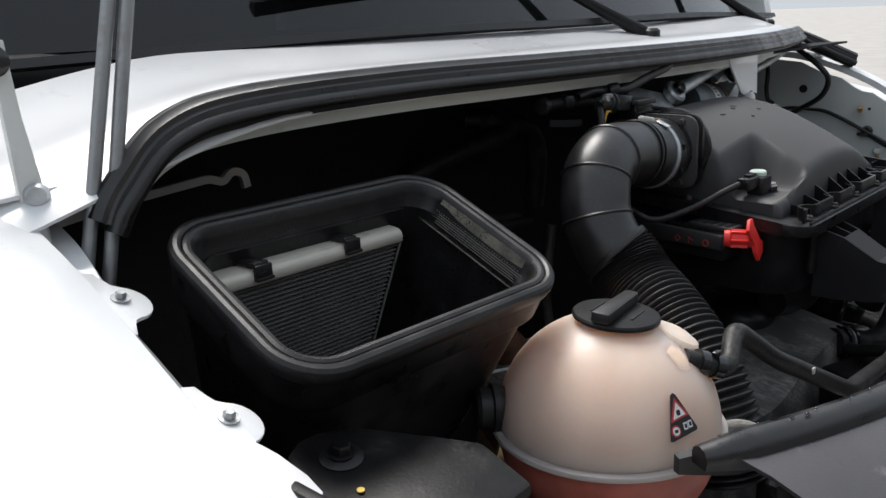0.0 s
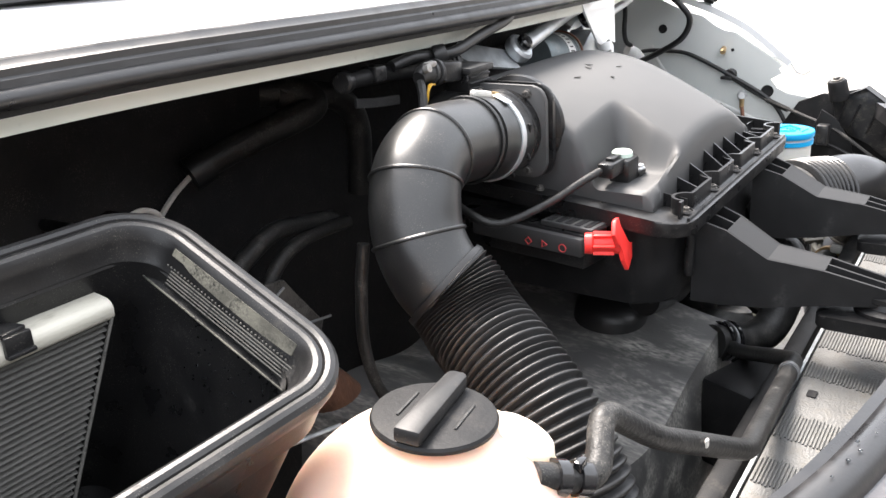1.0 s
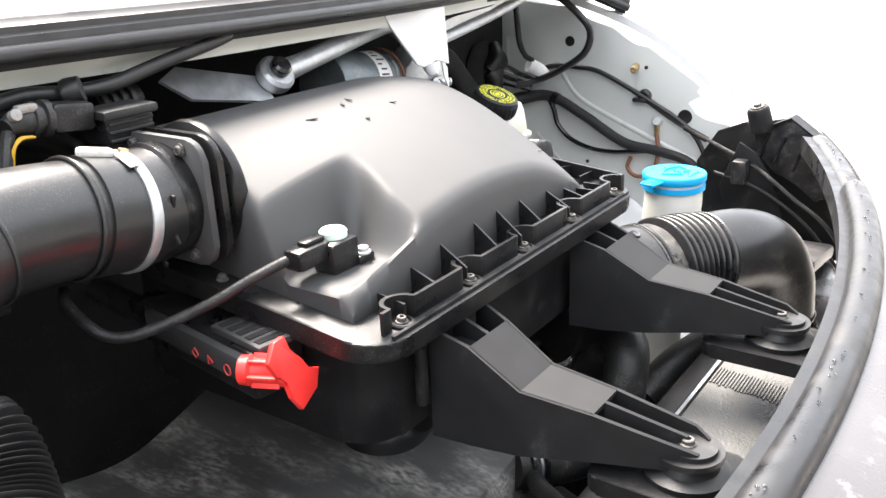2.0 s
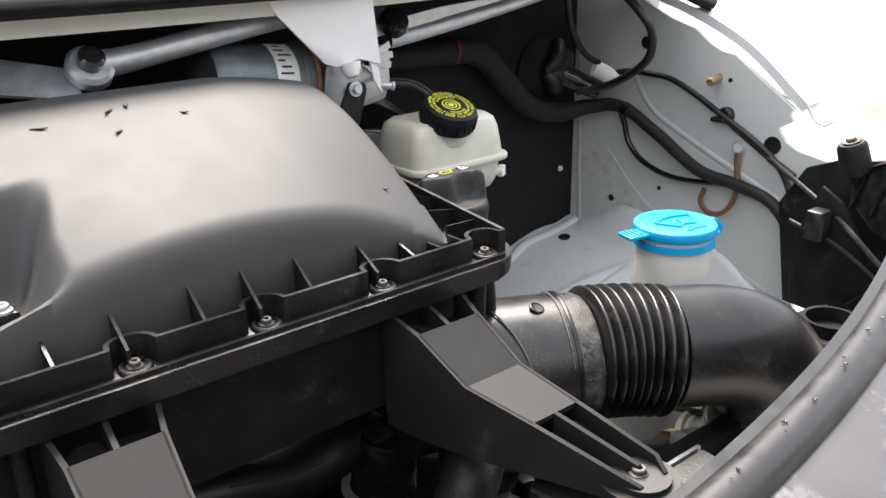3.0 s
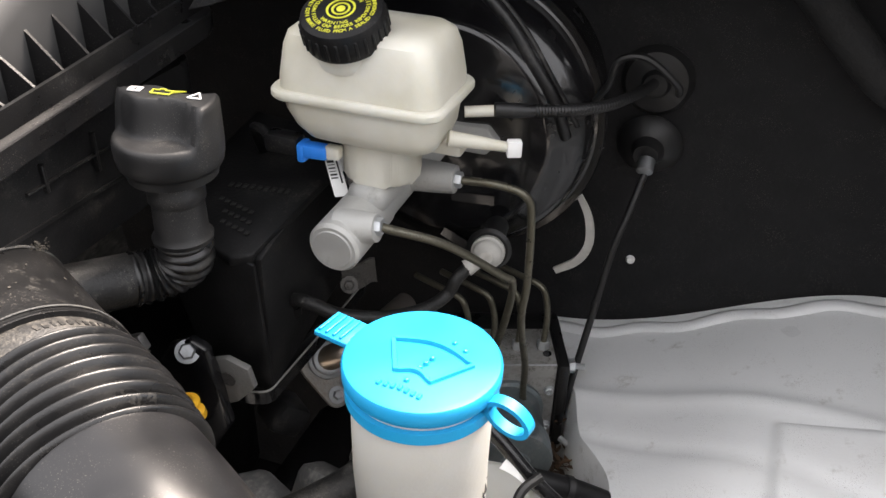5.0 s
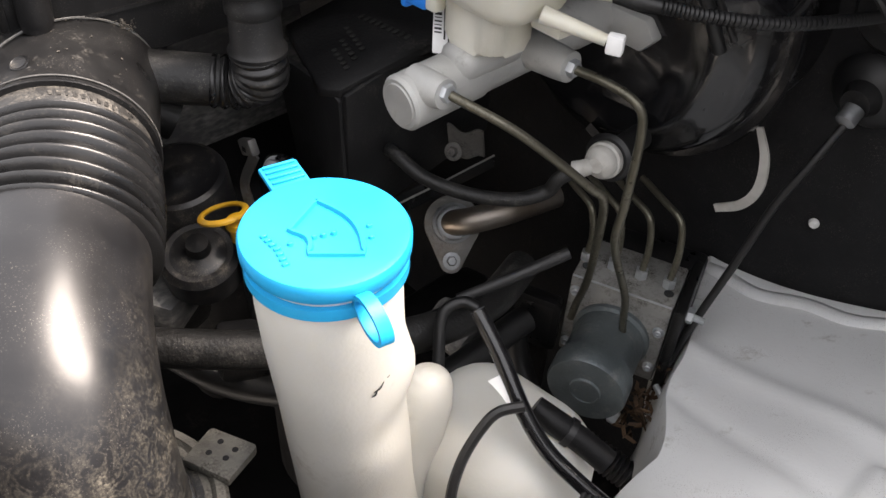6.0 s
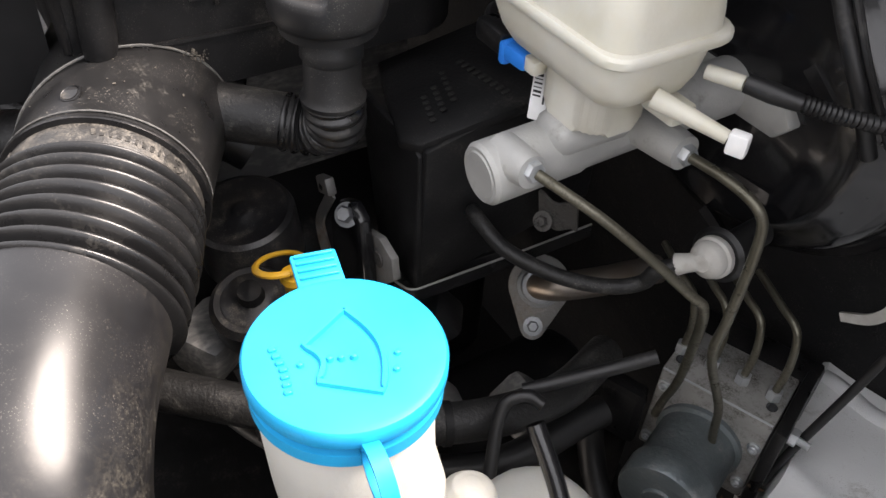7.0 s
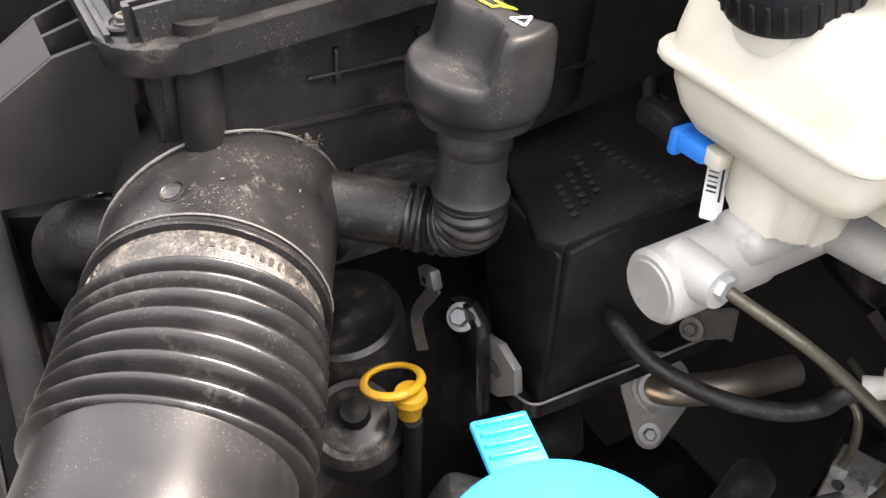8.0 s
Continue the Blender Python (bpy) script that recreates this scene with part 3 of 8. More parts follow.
wing_r = thing("front_wing", (0.95, 0.5, 1.0), "white painted front wing above the headlamp", "car wing", kind="structure")
part("skin", grid(lambda u, v: Vector((0.822 + 0.31 * v, 0.46 + 0.50 * u, 1.085 + 0.16 * u - 0.05 * u * u + 0.01 * math.sin(v * 3) - 0.2 * max(0, v - 0.35) ** 2 - 0.012 * (math.sin(40 * u) > 0.6) * (v < 0.02))), 40, 20, 0.003), WHITE, wing_r)
part("flange", sweep(curve_pts([(0.822, 0.50, 1.092), (0.824, 0.60, 1.165), (0.826, 0.74, 1.216), (0.828, 0.86, 1.226)], 30), [(-0.004, 0), (-0.004, 0.012), (0.02, 0.016), (0.02, 0.0)], up=(0, 0, 1)), WHITE, wing_r)

# wheel arch shelf on the driver's side
def arch(u, v):
    y = 0.40 + 0.47 * v
    left = min(0.53, 0.505 - 0.5 * (y - 0.69)) + 0.004 * math.sin(60 * y)
    x = left + (0.815 - left) * u
    back = 0.757 + 0.105 * smoothstep(0.42, 0.76, x) + 0.003 * math.sin(19 * x) * smoothstep(0.8, 1.0, v)
    z = back - 0.03 * (1 - v) - 0.22 * smoothstep(0.55, 0.0, v) * (1 - 0.5 * u)
    z += 0.01 * math.exp(-((x - 0.63) / 0.05) ** 2 - ((v - 0.55) / 0.25) ** 2) + 0.06 * smoothstep(0.90, 1.0, u) * (1 - 0.85 * smoothstep(0.75, 0.98, v))
    z += 0.003 * smoothstep(0.95, 0.99, v)
    z += 0.004 * math.exp(-((y - 0.745 + 0.22 * (x - 0.55)) / 0.010) ** 2) - 0.003 * math.exp(-((y - 0.70 + 0.35 * (x - 0.52)) / 0.008) ** 2)
    pad = smoothstep(0.655, 0.665, x) * smoothstep(0.755, 0.745, x) * smoothstep(0.60, 0.61, y) * smoothstep(0.70, 0.69, y)
    z += 0.007 * pad - 0.14 * smoothstep(0.04, 0.0, u) * (1 - 0.6 * smoothstep(0.8, 1.0, v))
    return Vector((x, y, z))


solid("wheel_arch", grid(arch, 90, 110, 0.004), GRIMY, "grimy white wheel arch shelf beside the bulkhead", "wheel arch", kind="structure")
hole_u = 0.84
hole_p = arch(hole_u, 0.905)
solid("arch_hole", lathe([(0, 0), (0.0085, 0), (0.0092, 0.0012), (0.0078, 0.0020), (0, 0.0006)], 24, axis(hole_p + Vector((0, 0, 0.0006)), (-0.2, -0.1, 1))), RUBBER, "round black plug in the wheel arch shelf", "plug")
seam = [arch(0.02 + 0.96 * k / 40, 0.965 + 0.006 * math.sin(7 * k)) + Vector((0, 0, 0.0022)) for k in range(41)]
solid("sealer_bead", sweep(seam, [(-0.0075, -0.003), (-0.006, 0.0012), (0.0, 0.0026), (0.006, 0.001), (0.0075, -0.003)], up=(0, 0, 1)), GRIMY, "ragged pale sealer bead along the bulkhead", "sealer", sharp=80)
solid("undertray", grid(lambda u, v: Vector((-0.85 + 1.7 * u, 0.05 + 0.85 * v, 0.40 + 0.02 * math.sin(8 * u))), 20, 10, 0.01), DULL, "dark undertray below the engine", "undertray", kind="structure")


# ---- air filter box ----
def flange_z(y):
    return 1.106 + 0.10 * (y - 0.378)


airbox = thing("air_filter_box", (0.03, 0.5, 0.95), "black plastic air filter box with domed lid and bolted flange", "air filter box")
LX0, LX1, LY0, LY1 = -0.137, 0.190, 0.398, 0.640


def lid_top(x, y):
    u = (x - LX0) / (LX1 - LX0)
    front = flange_z(y) + 0.010 + 0.040 * math.sin(math.pi * min(1, max(0, u))) ** 0.8
    w = max(0.0, (y - LY0) / 0.165)
    ramp = -0.09 * math.log(math.exp(-w / 0.09) + math.exp(-1 / 0.09))
    s = 0.35 * math.sin(0.5 * math.pi * min(1.0, w)) + 0.65 * ramp
    z = front * (1 - s) + 1.214 * s
    z -= 1.1 * max(0.0, y - 0.575) ** 1.5
    z -= 0.5 * max(0.0, x - 0.10) ** 1.5
    pocket = smoothstep(-0.052, -0.080, x - 0.25 * max(0, y - 0.43)) * smoothstep(0.476, 0.450, y)
    rim = smoothstep(0.400, 0.410, y)
    return z + (1.126 - z) * pocket * rim * (1 if z > 1.126 else 0)


def lid_mesh():
    bm = bmesh.new()
    nx, ny = 120, 100
    rows = []
    for j in range(ny + 1):
        y = LY0 + (LY1 - LY0) * j / ny
        row = []
        for i in range(nx + 1):
            x = LX0 + (LX1 - LX0) * i / nx
            e = min(i, nx - i) / nx * (LX1 - LX0)
            f = min(j, ny - j) / ny * (LY1 - LY0)
            r = 0.011
            z = lid_top(x, y)
            for d in (e, f):
                if d < r:
                    z -= (r - math.sqrt(max(0.0, r * r - (r - d) ** 2))) * (1.0 if z - flange_z(y) > 0.02 else 0.3)
            row.append(bm.verts.new((x, y, max(z, flange_z(y) + 0.004))))
        rows.append(row)
    for a, b in zip(rows, rows[1:]):
        for i in range(nx):
            bm.faces.new((a[i], a[i + 1], b[i + 1], b[i]))
    edge = rows[0] + [r[-1] for r in rows[1:]] + rows[-1][-2::-1] + [r[0] for r in rows[-2:0:-1]]
    low = [bm.verts.new((v.co.x, v.co.y, flange_z(v.co.y) - 0.002)) for v in edge]
    for i in range(len(edge)):
        j = (i + 1) % len(edge)
        bm.faces.new((edge[i], low[i], low[j], edge[j]))
    return bm


lid = part("lid", lid_mesh(), SATIN, airbox, "smooth satin black domed lid", 45)
for x, y, l in ((-0.030, 0.522, 0.005), (0.0148, 0.531, 0.008), (0.0275, 0.536, 0.006), (0.010, 0.501, 0.005), (0.057, 0.513, 0.003), (0.156, 0.430, 0.003)):
    part("dirt_chip", prism([(-l, -0.0012), (l * 0.3, -0.0016), (l, 0.0004), (-l * 0.2, 0.0014)], 0.0006, Matrix.Translation((x, y, lid_top(x, y) + 0.0004)) @ Matrix.Rotation(0.4 + 30 * x, 4, "Z")), PRINT, lid)
tilt = Matrix.Translation((0.034, 0.505, flange_z(0.505) - 0.014)) @ Matrix.Rotation(math.atan(0.10), 4, "X")
part("flange", prism(rrect(0.382, 0.284, 0.028, 6), 0.014, tilt, 0.002), BLACK, airbox)
# Body in DULL, not BLACK: stands in for the shade below the flange.
part("body", prism(rrect(0.352, 0.245, 0.03, 5), 0.082, Matrix.Translation((0.036, 0.508, 1.018)), 0.004), DULL, airbox)
# raised lip with bosses round the bolts
FRONT_BOLTS = (-0.118, -0.040, 0.034, 0.113, 0.196)
lip_pts = []
x = -0.138
while x <= 0.214:
    d = min(abs(x - b) for b in FRONT_BOLTS)
    lip_pts.append((x, 0.3745 + math.sqrt(max(0.0, 0.0125 ** 2 - d * d)), flange_z(0.376) + 0.001))
    x += 0.0015
part("front_step", sweep([(-0.138, 0.3665, flange_z(0.366) + 0.0012), (0.206, 0.3665, flange_z(0.366) + 0.0012)], [(-0.0012, -0.002), (-0.0012, 0.0016), (0.0012, 0.0016), (0.0012, -0.002)], up=(0, 0, 1)), BLACK, airbox)
part("front_lip", sweep(lip_pts, [(-0.0014, -0.002), (-0.0014, 0.014), (0.0014, 0.014), (0.0014, -0.002)], up=(0, 0, 1)), BLACK, airbox, sharp=50)
part("side_lip", sweep([(0.214, 0.378, flange_z(0.378)), (0.2145, 0.50, flange_z(0.5)), (0.214, 0.63, flange_z(0.63))], [(-0.0014, -0.002), (-0.0014, 0.014), (0.0014, 0.014), (0.0014, -0.002)], up=(0, 0, 1)), BLACK, airbox)
for b in FRONT_BOLTS:
    part("boss", lathe([(0.0042, -0.002), (0.0088, -0.002), (0.0088, 0.0008), (0.0080, 0.0016), (0.0062, 0.0016), (0.0058, 0.0006), (0.0042, 0.0006)], 24, axis((b, 0.3755, flange_z(0.375) + 0.001), (0, -0.1, 1))), BLACK, airbox)
    part("bolt", torx((b, 0.3755, flange_z(0.375) + 0.001), (0, -0.1, 1), 0.0031, 0.0038), DARKSHEET, airbox, "dull steel flange bolt")
for x, y in ((0.206, 0.47), (0.206, 0.58), (-0.147, 0.505)):
    part("bolt", torx((x, y, flange_z(y) + 0.001), (0, -0.1, 1), 0.0031, 0.0038), DARKSHEET, airbox, "dull steel flange bolt")
for x in (-0.113, -0.0774, -0.0428, 0.0, 0.0314, 0.0655, 0.110, 0.1414, 0.165, 0.1838):
    h = min(0.030, max(0.010, 0.55 * (lid_top(x, LY0 + 0.004) - flange_z(LY0))))
    z0 = flange_z(0.385)
    fin = prism([(0.3765, z0 - 0.001), (0.400, z0 - 0.001), (0.400, z0 + h), (0.3765, z0 + 0.010)], 0.0018, Matrix(((0, 0, 1, x), (1, 0, 0, 0), (0, 1, 0, 0), (0, 0, 0, 1))))
    part("rib", fin, BLACK, airbox)
for i in range(10):
    y = 0.405 + 0.0225 * i
    z0 = flange_z(y)
    h = min(0.036, max(0.012, (lid_top(LX1 - 0.014, y) - z0) * 0.6))
    fin = prism([(0.188, z0 - 0.001), (0.2135, z0 - 0.001), (0.2135, z0 + 0.011), (0.188, z0 + h)], 0.0018, Matrix(((1, 0, 0, 0), (0, 0, 1, y), (0, 1, 0, 0), (0, 0, 0, 1))))
    part("rib", fin, BLACK, airbox)
part("corner_post", tube([(-0.10, 0.376, 1.09), (-0.10, 0.376, 1.04)], 0.0045, 6), BLACK, airbox)
part("corner_post", tube([(0.196, 0.386, 1.098), (0.1965, 0.386, 1.075), (0.197, 0.386, 1.050)], [0.0085, 0.0075, 0.006], 8, 20), BLACK, airbox)
part("post_web", box(0.203, 0.392, 1.072, 0.003, 0.016, 0.045, 0.0008), BLACK, airbox)
part("post_web", box(0.188, 0.392, 1.074, 0.003, 0.014, 0.040, 0.0008), BLACK, airbox)
part("side_rail", box(0.2125, 0.505, 1.074, 0.004, 0.115, 0.0016, 0.0005), BLACK, airbox)
for y, h in ((0.462, 0.018), (0.505, 0.026), (0.556, 0.018)):
    part("side_web", box(0.2130, y, 1.082 - h / 4, 0.004, 0.0026, h, 0.0008), BLACK, airbox)
part("seam", sweep([(0.2125, 0.41, 1.052), (0.2125, 0.50, 1.050), (0.2125, 0.62, 1.046)], [(-0.001, -0.0012), (-0.001, 0.0012), (0.001, 0.0012), (0.001, -0.0012)], up=(0, 0, 1)), BLACK, airbox)

# the two arms that carry the box on the front crossmember
def arm(x_box, x_top, x_fold, x_low, x_end):
    st = [(0.376, 1.092, x_box, 0.057), (0.347, 1.083, x_top, 0.047), (0.310, 1.061, x_fold, 0.043),
          (0.2635, 1.055, x_low, 0.036), (0.214, 1.040, x_end, 0.029), (0.204, 1.036, x_end, 0.020)]
    low = [1.010, 1.010, 1.014, 1.022, 1.024, 1.025]
    webs = []
    for i, j in ((0, 1), (3, 4)):
        bm = bmesh.new()
        rings = []
        for y, z, x, w in (st[i], st[j]):
            rings.append([bm.verts.new((x - 0.0015, y, z)), bm.verts.new((x + 0.0015, y, z)), bm.verts.new((x + 0.0015, y, z - 0.022)), bm.verts.new((x - 0.0015, y, z - 0.022))])
        ring_faces(bm, rings)
        webs.append(bm)
    for k in (-0.5, 0.5):
        bm = bmesh.new()
        rings = []
        for (y, z, x, w), lo in zip(st, low):
            xx = x + k * w
            lo = lo if k else z - 0.02
            rings.append([bm.verts.new((xx - 0.0015, y, z)), bm.verts.new((xx + 0.0015, y, z)), bm.verts.new((xx + 0.0015, y, lo)), bm.verts.new((xx - 0.0015, y, lo))])
        ring_faces(bm, rings)
        webs.append(bm)
    plates = []
    for a, b in ((1, 2), (2, 3)):
        bm = bmesh.new()
        rings = []
        for i in (a, b):
            y, z, x, w = st[i]
            rings.append([bm.verts.new((x - w / 2, y, z)), bm.verts.new((x + w / 2, y, z)), bm.verts.new((x + w / 2, y, z - 0.003)), bm.verts.new((x - w / 2, y, z - 0.003))])
        ring_faces(bm, rings)
        plates.append(bm)
    y, z, x, w = st[4]
    foot = lathe([(0, -0.004), (w * 0.55, -0.004), (w * 0.55, 0.001), (0, 0.001)], 20, Matrix.Translation((x, y - 0.002, z - 0.006)))
    floor = bmesh.new()
    rings = []
    for yy, zz, xx, ww in (st[3], st[4], st[5]):
        rings.append([floor.verts.new((xx - ww / 2, yy, zz - 0.012)), floor.verts.new((xx + ww / 2, yy, zz - 0.012)), floor.verts.new((xx + ww / 2, yy, zz - 0.015)), floor.verts.new((xx - ww / 2, yy, zz - 0.015))])
    ring_faces(floor, rings)
    back = bmesh.new()
    rings = []
    for yy, zz, xx, ww in (st[0], st[1]):
        rings.append([back.verts.new((xx - ww / 2, yy, zz - 0.022)), back.verts.new((xx + ww / 2, yy, zz - 0.022)), back.verts.new((xx + ww / 2, yy, zz - 0.025)), back.verts.new((xx - ww / 2, yy, zz - 0.025))])
    ring_faces(back, rings)
    return webs, plates, foot, floor, back, (x, y, z)


for args in ((-0.061, -0.063, -0.064, -0.060, -0.048), (0.1415, 0.141, 0.1452, 0.1497, 0.163)):
    webs, plates, foot, floor, back, end = arm(*args)
    holder = part("support_arm", plates[0], ARM, airbox, "ribbed black support arm resting on the crossmember")
    part("top_plate", plates[1], ARM, holder)
    for w in webs:
        part("web", w, ARM, holder)
    part("floor", floor, ARM, holder)
    part("floor", back, ARM, holder)
    part("foot", foot, RUBBER, holder)
    bx_, by_ = args[0] - 0.011, 0.364
    # Boss and spokes take the paler plastic in place of light on their edges.
    part("boss", lathe([(0.008, -0.012), (0.0105, -0.012), (0.0105, 0.002), (0.008, 0.002)], 24, Matrix.Translation((bx_, by_, 1.0730))), DUSTY_LIT, holder)
    part("spoke", box(bx_ - 0.012, by_ + 0.002, 1.070, 0.006, 0.002, 0.008, 0.0005, 1), DUSTY_LIT, holder)
    part("spoke", box(bx_ + 0.004, by_ - 0.014, 1.070, 0.002, 0.010, 0.008, 0.0005, 1), DUSTY_LIT, holder)
    part("screw", torx((end[0], end[1], end[2] - 0.012), (0, 0, 1), 0.004, 0.004), DARKSHEET, holder)

# pressure sensor in the pocket of the lid
sensor = thing("pressure_sensor", (-0.103, 0.44, 1.126), "black pressure sensor with pale cap and grey cable", "sensor")
part("body", box(-0.103, 0.440, 1.136, 0.026, 0.02, 0.022, 0.003), BLACK, sensor)
part("cap", lathe([(0, 0), (0.0095, 0), (0.0095, 0.005), (0.008, 0.0065), (0, 0.007)], 20, Matrix.Translation((-0.101, 0.443, 1.146))), mat("pale_green_cap", (0.5, 0.6, 0.53), 0.35), sensor, "pale green round cap")
part("plug", box(-0.126, 0.443, 1.142, 0.03, 0.016, 0.014, 0.003), BLACK, sensor)
part("latch", box(-0.122, 0.443, 1.1505, 0.018, 0.008, 0.003, 0.001), BLACK, sensor)
part("ear", box(-0.085, 0.434, 1.129, 0.016, 0.012, 0.006, 0.002), BLACK, sensor)
part("bolt", torx((-0.085, 0.432, 1.132), (0, 0, 1), 0.004, 0.004), ZINC, sensor)
part("cable", tube([(-0.136, 0.446, 1.143), (-0.160, 0.458, 1.135), (-0.186, 0.472, 1.124), (-0.218, 0.494, 1.113), (-0.232, 0.508, 1.112), (-0.238, 0.522, 1.119), (-0.236, 0.545, 1.128), (-0.225, 0.565, 1.128)], 0.0036, 40, 10), WORN_RUBBER, sensor, "grey sheathed cable")

# ---- air mass meter and intake elbow ----
maf = thing("air_mass_meter", (-0.165, 0.532, 1.14), "black air mass meter between filter box and elbow", "air mass meter")
MC = (0.533, 1.177)
part("housing", lathe([(0.0345, 0), (0.0385, 0), (0.0385, 0.018), (0.0372, 0.020), (0.0372, 0.038), (0.0384, 0.040), (0.0384, 0.048), (0.036, 0.050), (0.036, 0.075), (0.0345, 0.075)], 48, axis((-0.125, *MC), (-1, 0.0, 0.02))), BLACK, maf)
part("flange", prism(rrect(0.088, 0.086, 0.016), 0.005, axis((-0.146, *MC), (-1, 0, 0)), 0.0015), BLACK, maf)
part("flange", prism(rrect(0.084, 0.084, 0.014), 0.005, axis((-0.156, *MC), (-1, 0, 0)), 0.0015), SATIN, maf)
part("mouth_rim", lathe([(0.040, 0), (0.0465, 0.001), (0.0475, 0.004), (0.0465, 0.008), (0.043, 0.010), (0.040, 0.012)], 56, axis((-0.130, *MC), (-1, 0, 0))), BLACK, maf, "rounded rim of the box mouth")
for dy, dz in ((-0.033, 0.033), (0.033, 0.033), (-0.033, -0.033)):
    part("screw", torx((-0.1615, MC[0] + dy * 0.72, MC[1] + dz * 1.06), (-1, 0, 0), 0.0032, 0.003), DARKSHEET, maf)
for a in (-62, -24, 14):
    d = Vector((0, -math.cos(radians(a)), math.sin(radians(a))))
    part("latch_nib", box(-0.183, MC[0] + 0.0385 * d.y, MC[1] + 0.0385 * d.z, 0.0022, 0.004, 0.008, 0.0006, 1, m=Matrix.Rotation(radians(a), 4, "X")), DULL, maf)
socket = part("sensor_head", box(-0.160, 0.572, 1.2215, 0.036, 0.026, 0.018, 0.002), BLACK, maf, "ribbed sensor socket")
part("socket_lid", box(-0.160, 0.570, 1.2325, 0.041, 0.030, 0.006, 0.0015), MATTGREY, socket)
for i in range(3):
    part("rib", box(-0.160, 0.5580, 1.2155 + 0.0055 * i, 0.034, 0.002, 0.0022, 0.0005, 1), MATTGREY, socket)
plug = thing("cable_plug", (-0.21, 0.575, 1.22), "black connector plug with yellow and black wires", "connector")
part("body", box(-0.195, 0.574, 1.2345, 0.028, 0.022, 0.018, 0.003, m=Matrix.Rotation(radians(6), 4, "Y")), BLACK, plug)
part("ring", lathe([(0.008, 0), (0.0115, 0.001), (0.0115, 0.005), (0.008, 0.006)], 22, axis((-0.206, 0.574, 1.2355), (-1, 0.05, 0.1))), MATTGREY, plug)
part("ring", lathe([(0.008, 0), (0.0108, 0.001), (0.0108, 0.004), (0.008, 0.005)], 22, axis((-0.214, 0.5745, 1.2363), (-1, 0.05, 0.1))), MATTGREY, plug)
part("boot", tube([(-0.212, 0.5745, 1.236), (-0.224, 0.575, 1.2365), (-0.234, 0.574, 1.234)], [0.0095, 0.009, 0.006], 12, 16), RUBBER, plug)
part("shackle", box(-0.222, 0.570, 1.2445, 0.013, 0.007, 0.005, 0.0015), GALV, plug, "dull steel shackle")
part("shackle_eye", lathe([(0.0015, 0), (0.0035, 0), (0.0035, 0.005), (0.0015, 0.005)], 16, axis((-0.231, 0.569, 1.2415), (0, -1, 0.3))), GALV, plug)
part("wire", tube([(-0.234, 0.573, 1.231), (-0.241, 0.566, 1.222), (-0.247, 0.562, 1.208), (-0.251, 0.560, 1.192), (-0.253, 0.558, 1.172)], 0.0042, 24, 8), WORN_RUBBER, plug)
for k in range(2):
    part("wire", tube([(-0.222, 0.566 + 0.003 * k, 1.2275), (-0.232, 0.563 + 0.002 * k, 1.2285), (-0.2385, 0.562, 1.2235 - 0.001 * k), (-0.2405, 0.563, 1.2145 - 0.003 * k)], 0.0010, 14, 6), YELLOW, plug, "yellow insulated wire")
knob = thing("ribbed_plug", (-0.13, 0.618, 1.215), "ribbed black cylinder plug behind the sensor socket", "connector")
part("body", lathe([(0, 0), (0.0115, 0), (0.0125, 0.002), (0.0125, 0.036), (0, 0.038)], 24, axis((-0.150, 0.616, 1.2265), (1, 0.04, 0.05))), DULL, knob)
for i in range(4):
    part("grip_ring", lathe([(0.0125, 0), (0.0145, 0.0006), (0.0145, 0.0042), (0.0125, 0.005)], 10, axis((-0.148 + 0.0075 * i, 0.616, 1.2268 + 0.0004 * i), (1, 0.04, 0.05))), MATTGREY, knob)
rail = thing("cable_rail", (-0.26, 0.605, 1.23), "black cable rail with round end caps under the cowl", "cable rail")
part("tube", tube([(-0.288, 0.612, 1.238), (-0.25, 0.610, 1.238), (-0.20, 0.614, 1.235), (-0.150, 0.617, 1.228)], [0.0065, 0.008, 0.008, 0.007], 24, 16), DULL, rail)
part("end_cap", lathe([(0, 0), (0.012, 0), (0.0125, 0.002), (0.0125, 0.010), (0.010, 0.012), (0, 0.012)], 22, axis((-0.284, 0.612, 1.238), (-1, -0.15, 0.05)) @ Matrix.Scale(0.75, 4)), BLACK, rail)
part("saddle", box(-0.252, 0.608, 1.240, 0.016, 0.018, 0.014, 0.003), BLACK, rail)
part("strut", sweep([(-0.275, 0.612, 1.218), (-0.252, 0.608, 1.215), (-0.225, 0.604, 1.213)], [(-0.0015, -0.004), (-0.0015, 0.004), (0.0015, 0.004), (0.0015, -0.004)], up=(0, 0, 1)), MATTGREY, rail)
hook_hose = thing("breather_hose", (-0.15, 0.60, 1.24), "thin black breather hose rising to the cowl", "hose")
part("hose", tube([(-0.232, 0.604, 1.243), (-0.205, 0.600, 1.247), (-0.178, 0.596, 1.245), (-0.150, 0.590, 1.246), (-0.105, 0.590, 1.255), (-0.055, 0.590, 1.264), (-0.02, 0.60, 1.270)], 0.0052, 40, 12), RUBBER, hook_hose)
part("joint", lathe([(0, 0), (0.0085, 0), (0.0095, 0.003), (0.0085, 0.012), (0, 0.013)], 18, axis((-0.182, 0.594, 1.245), (0.7, -0.6, 0.2))), RUBBER, hook_hose)

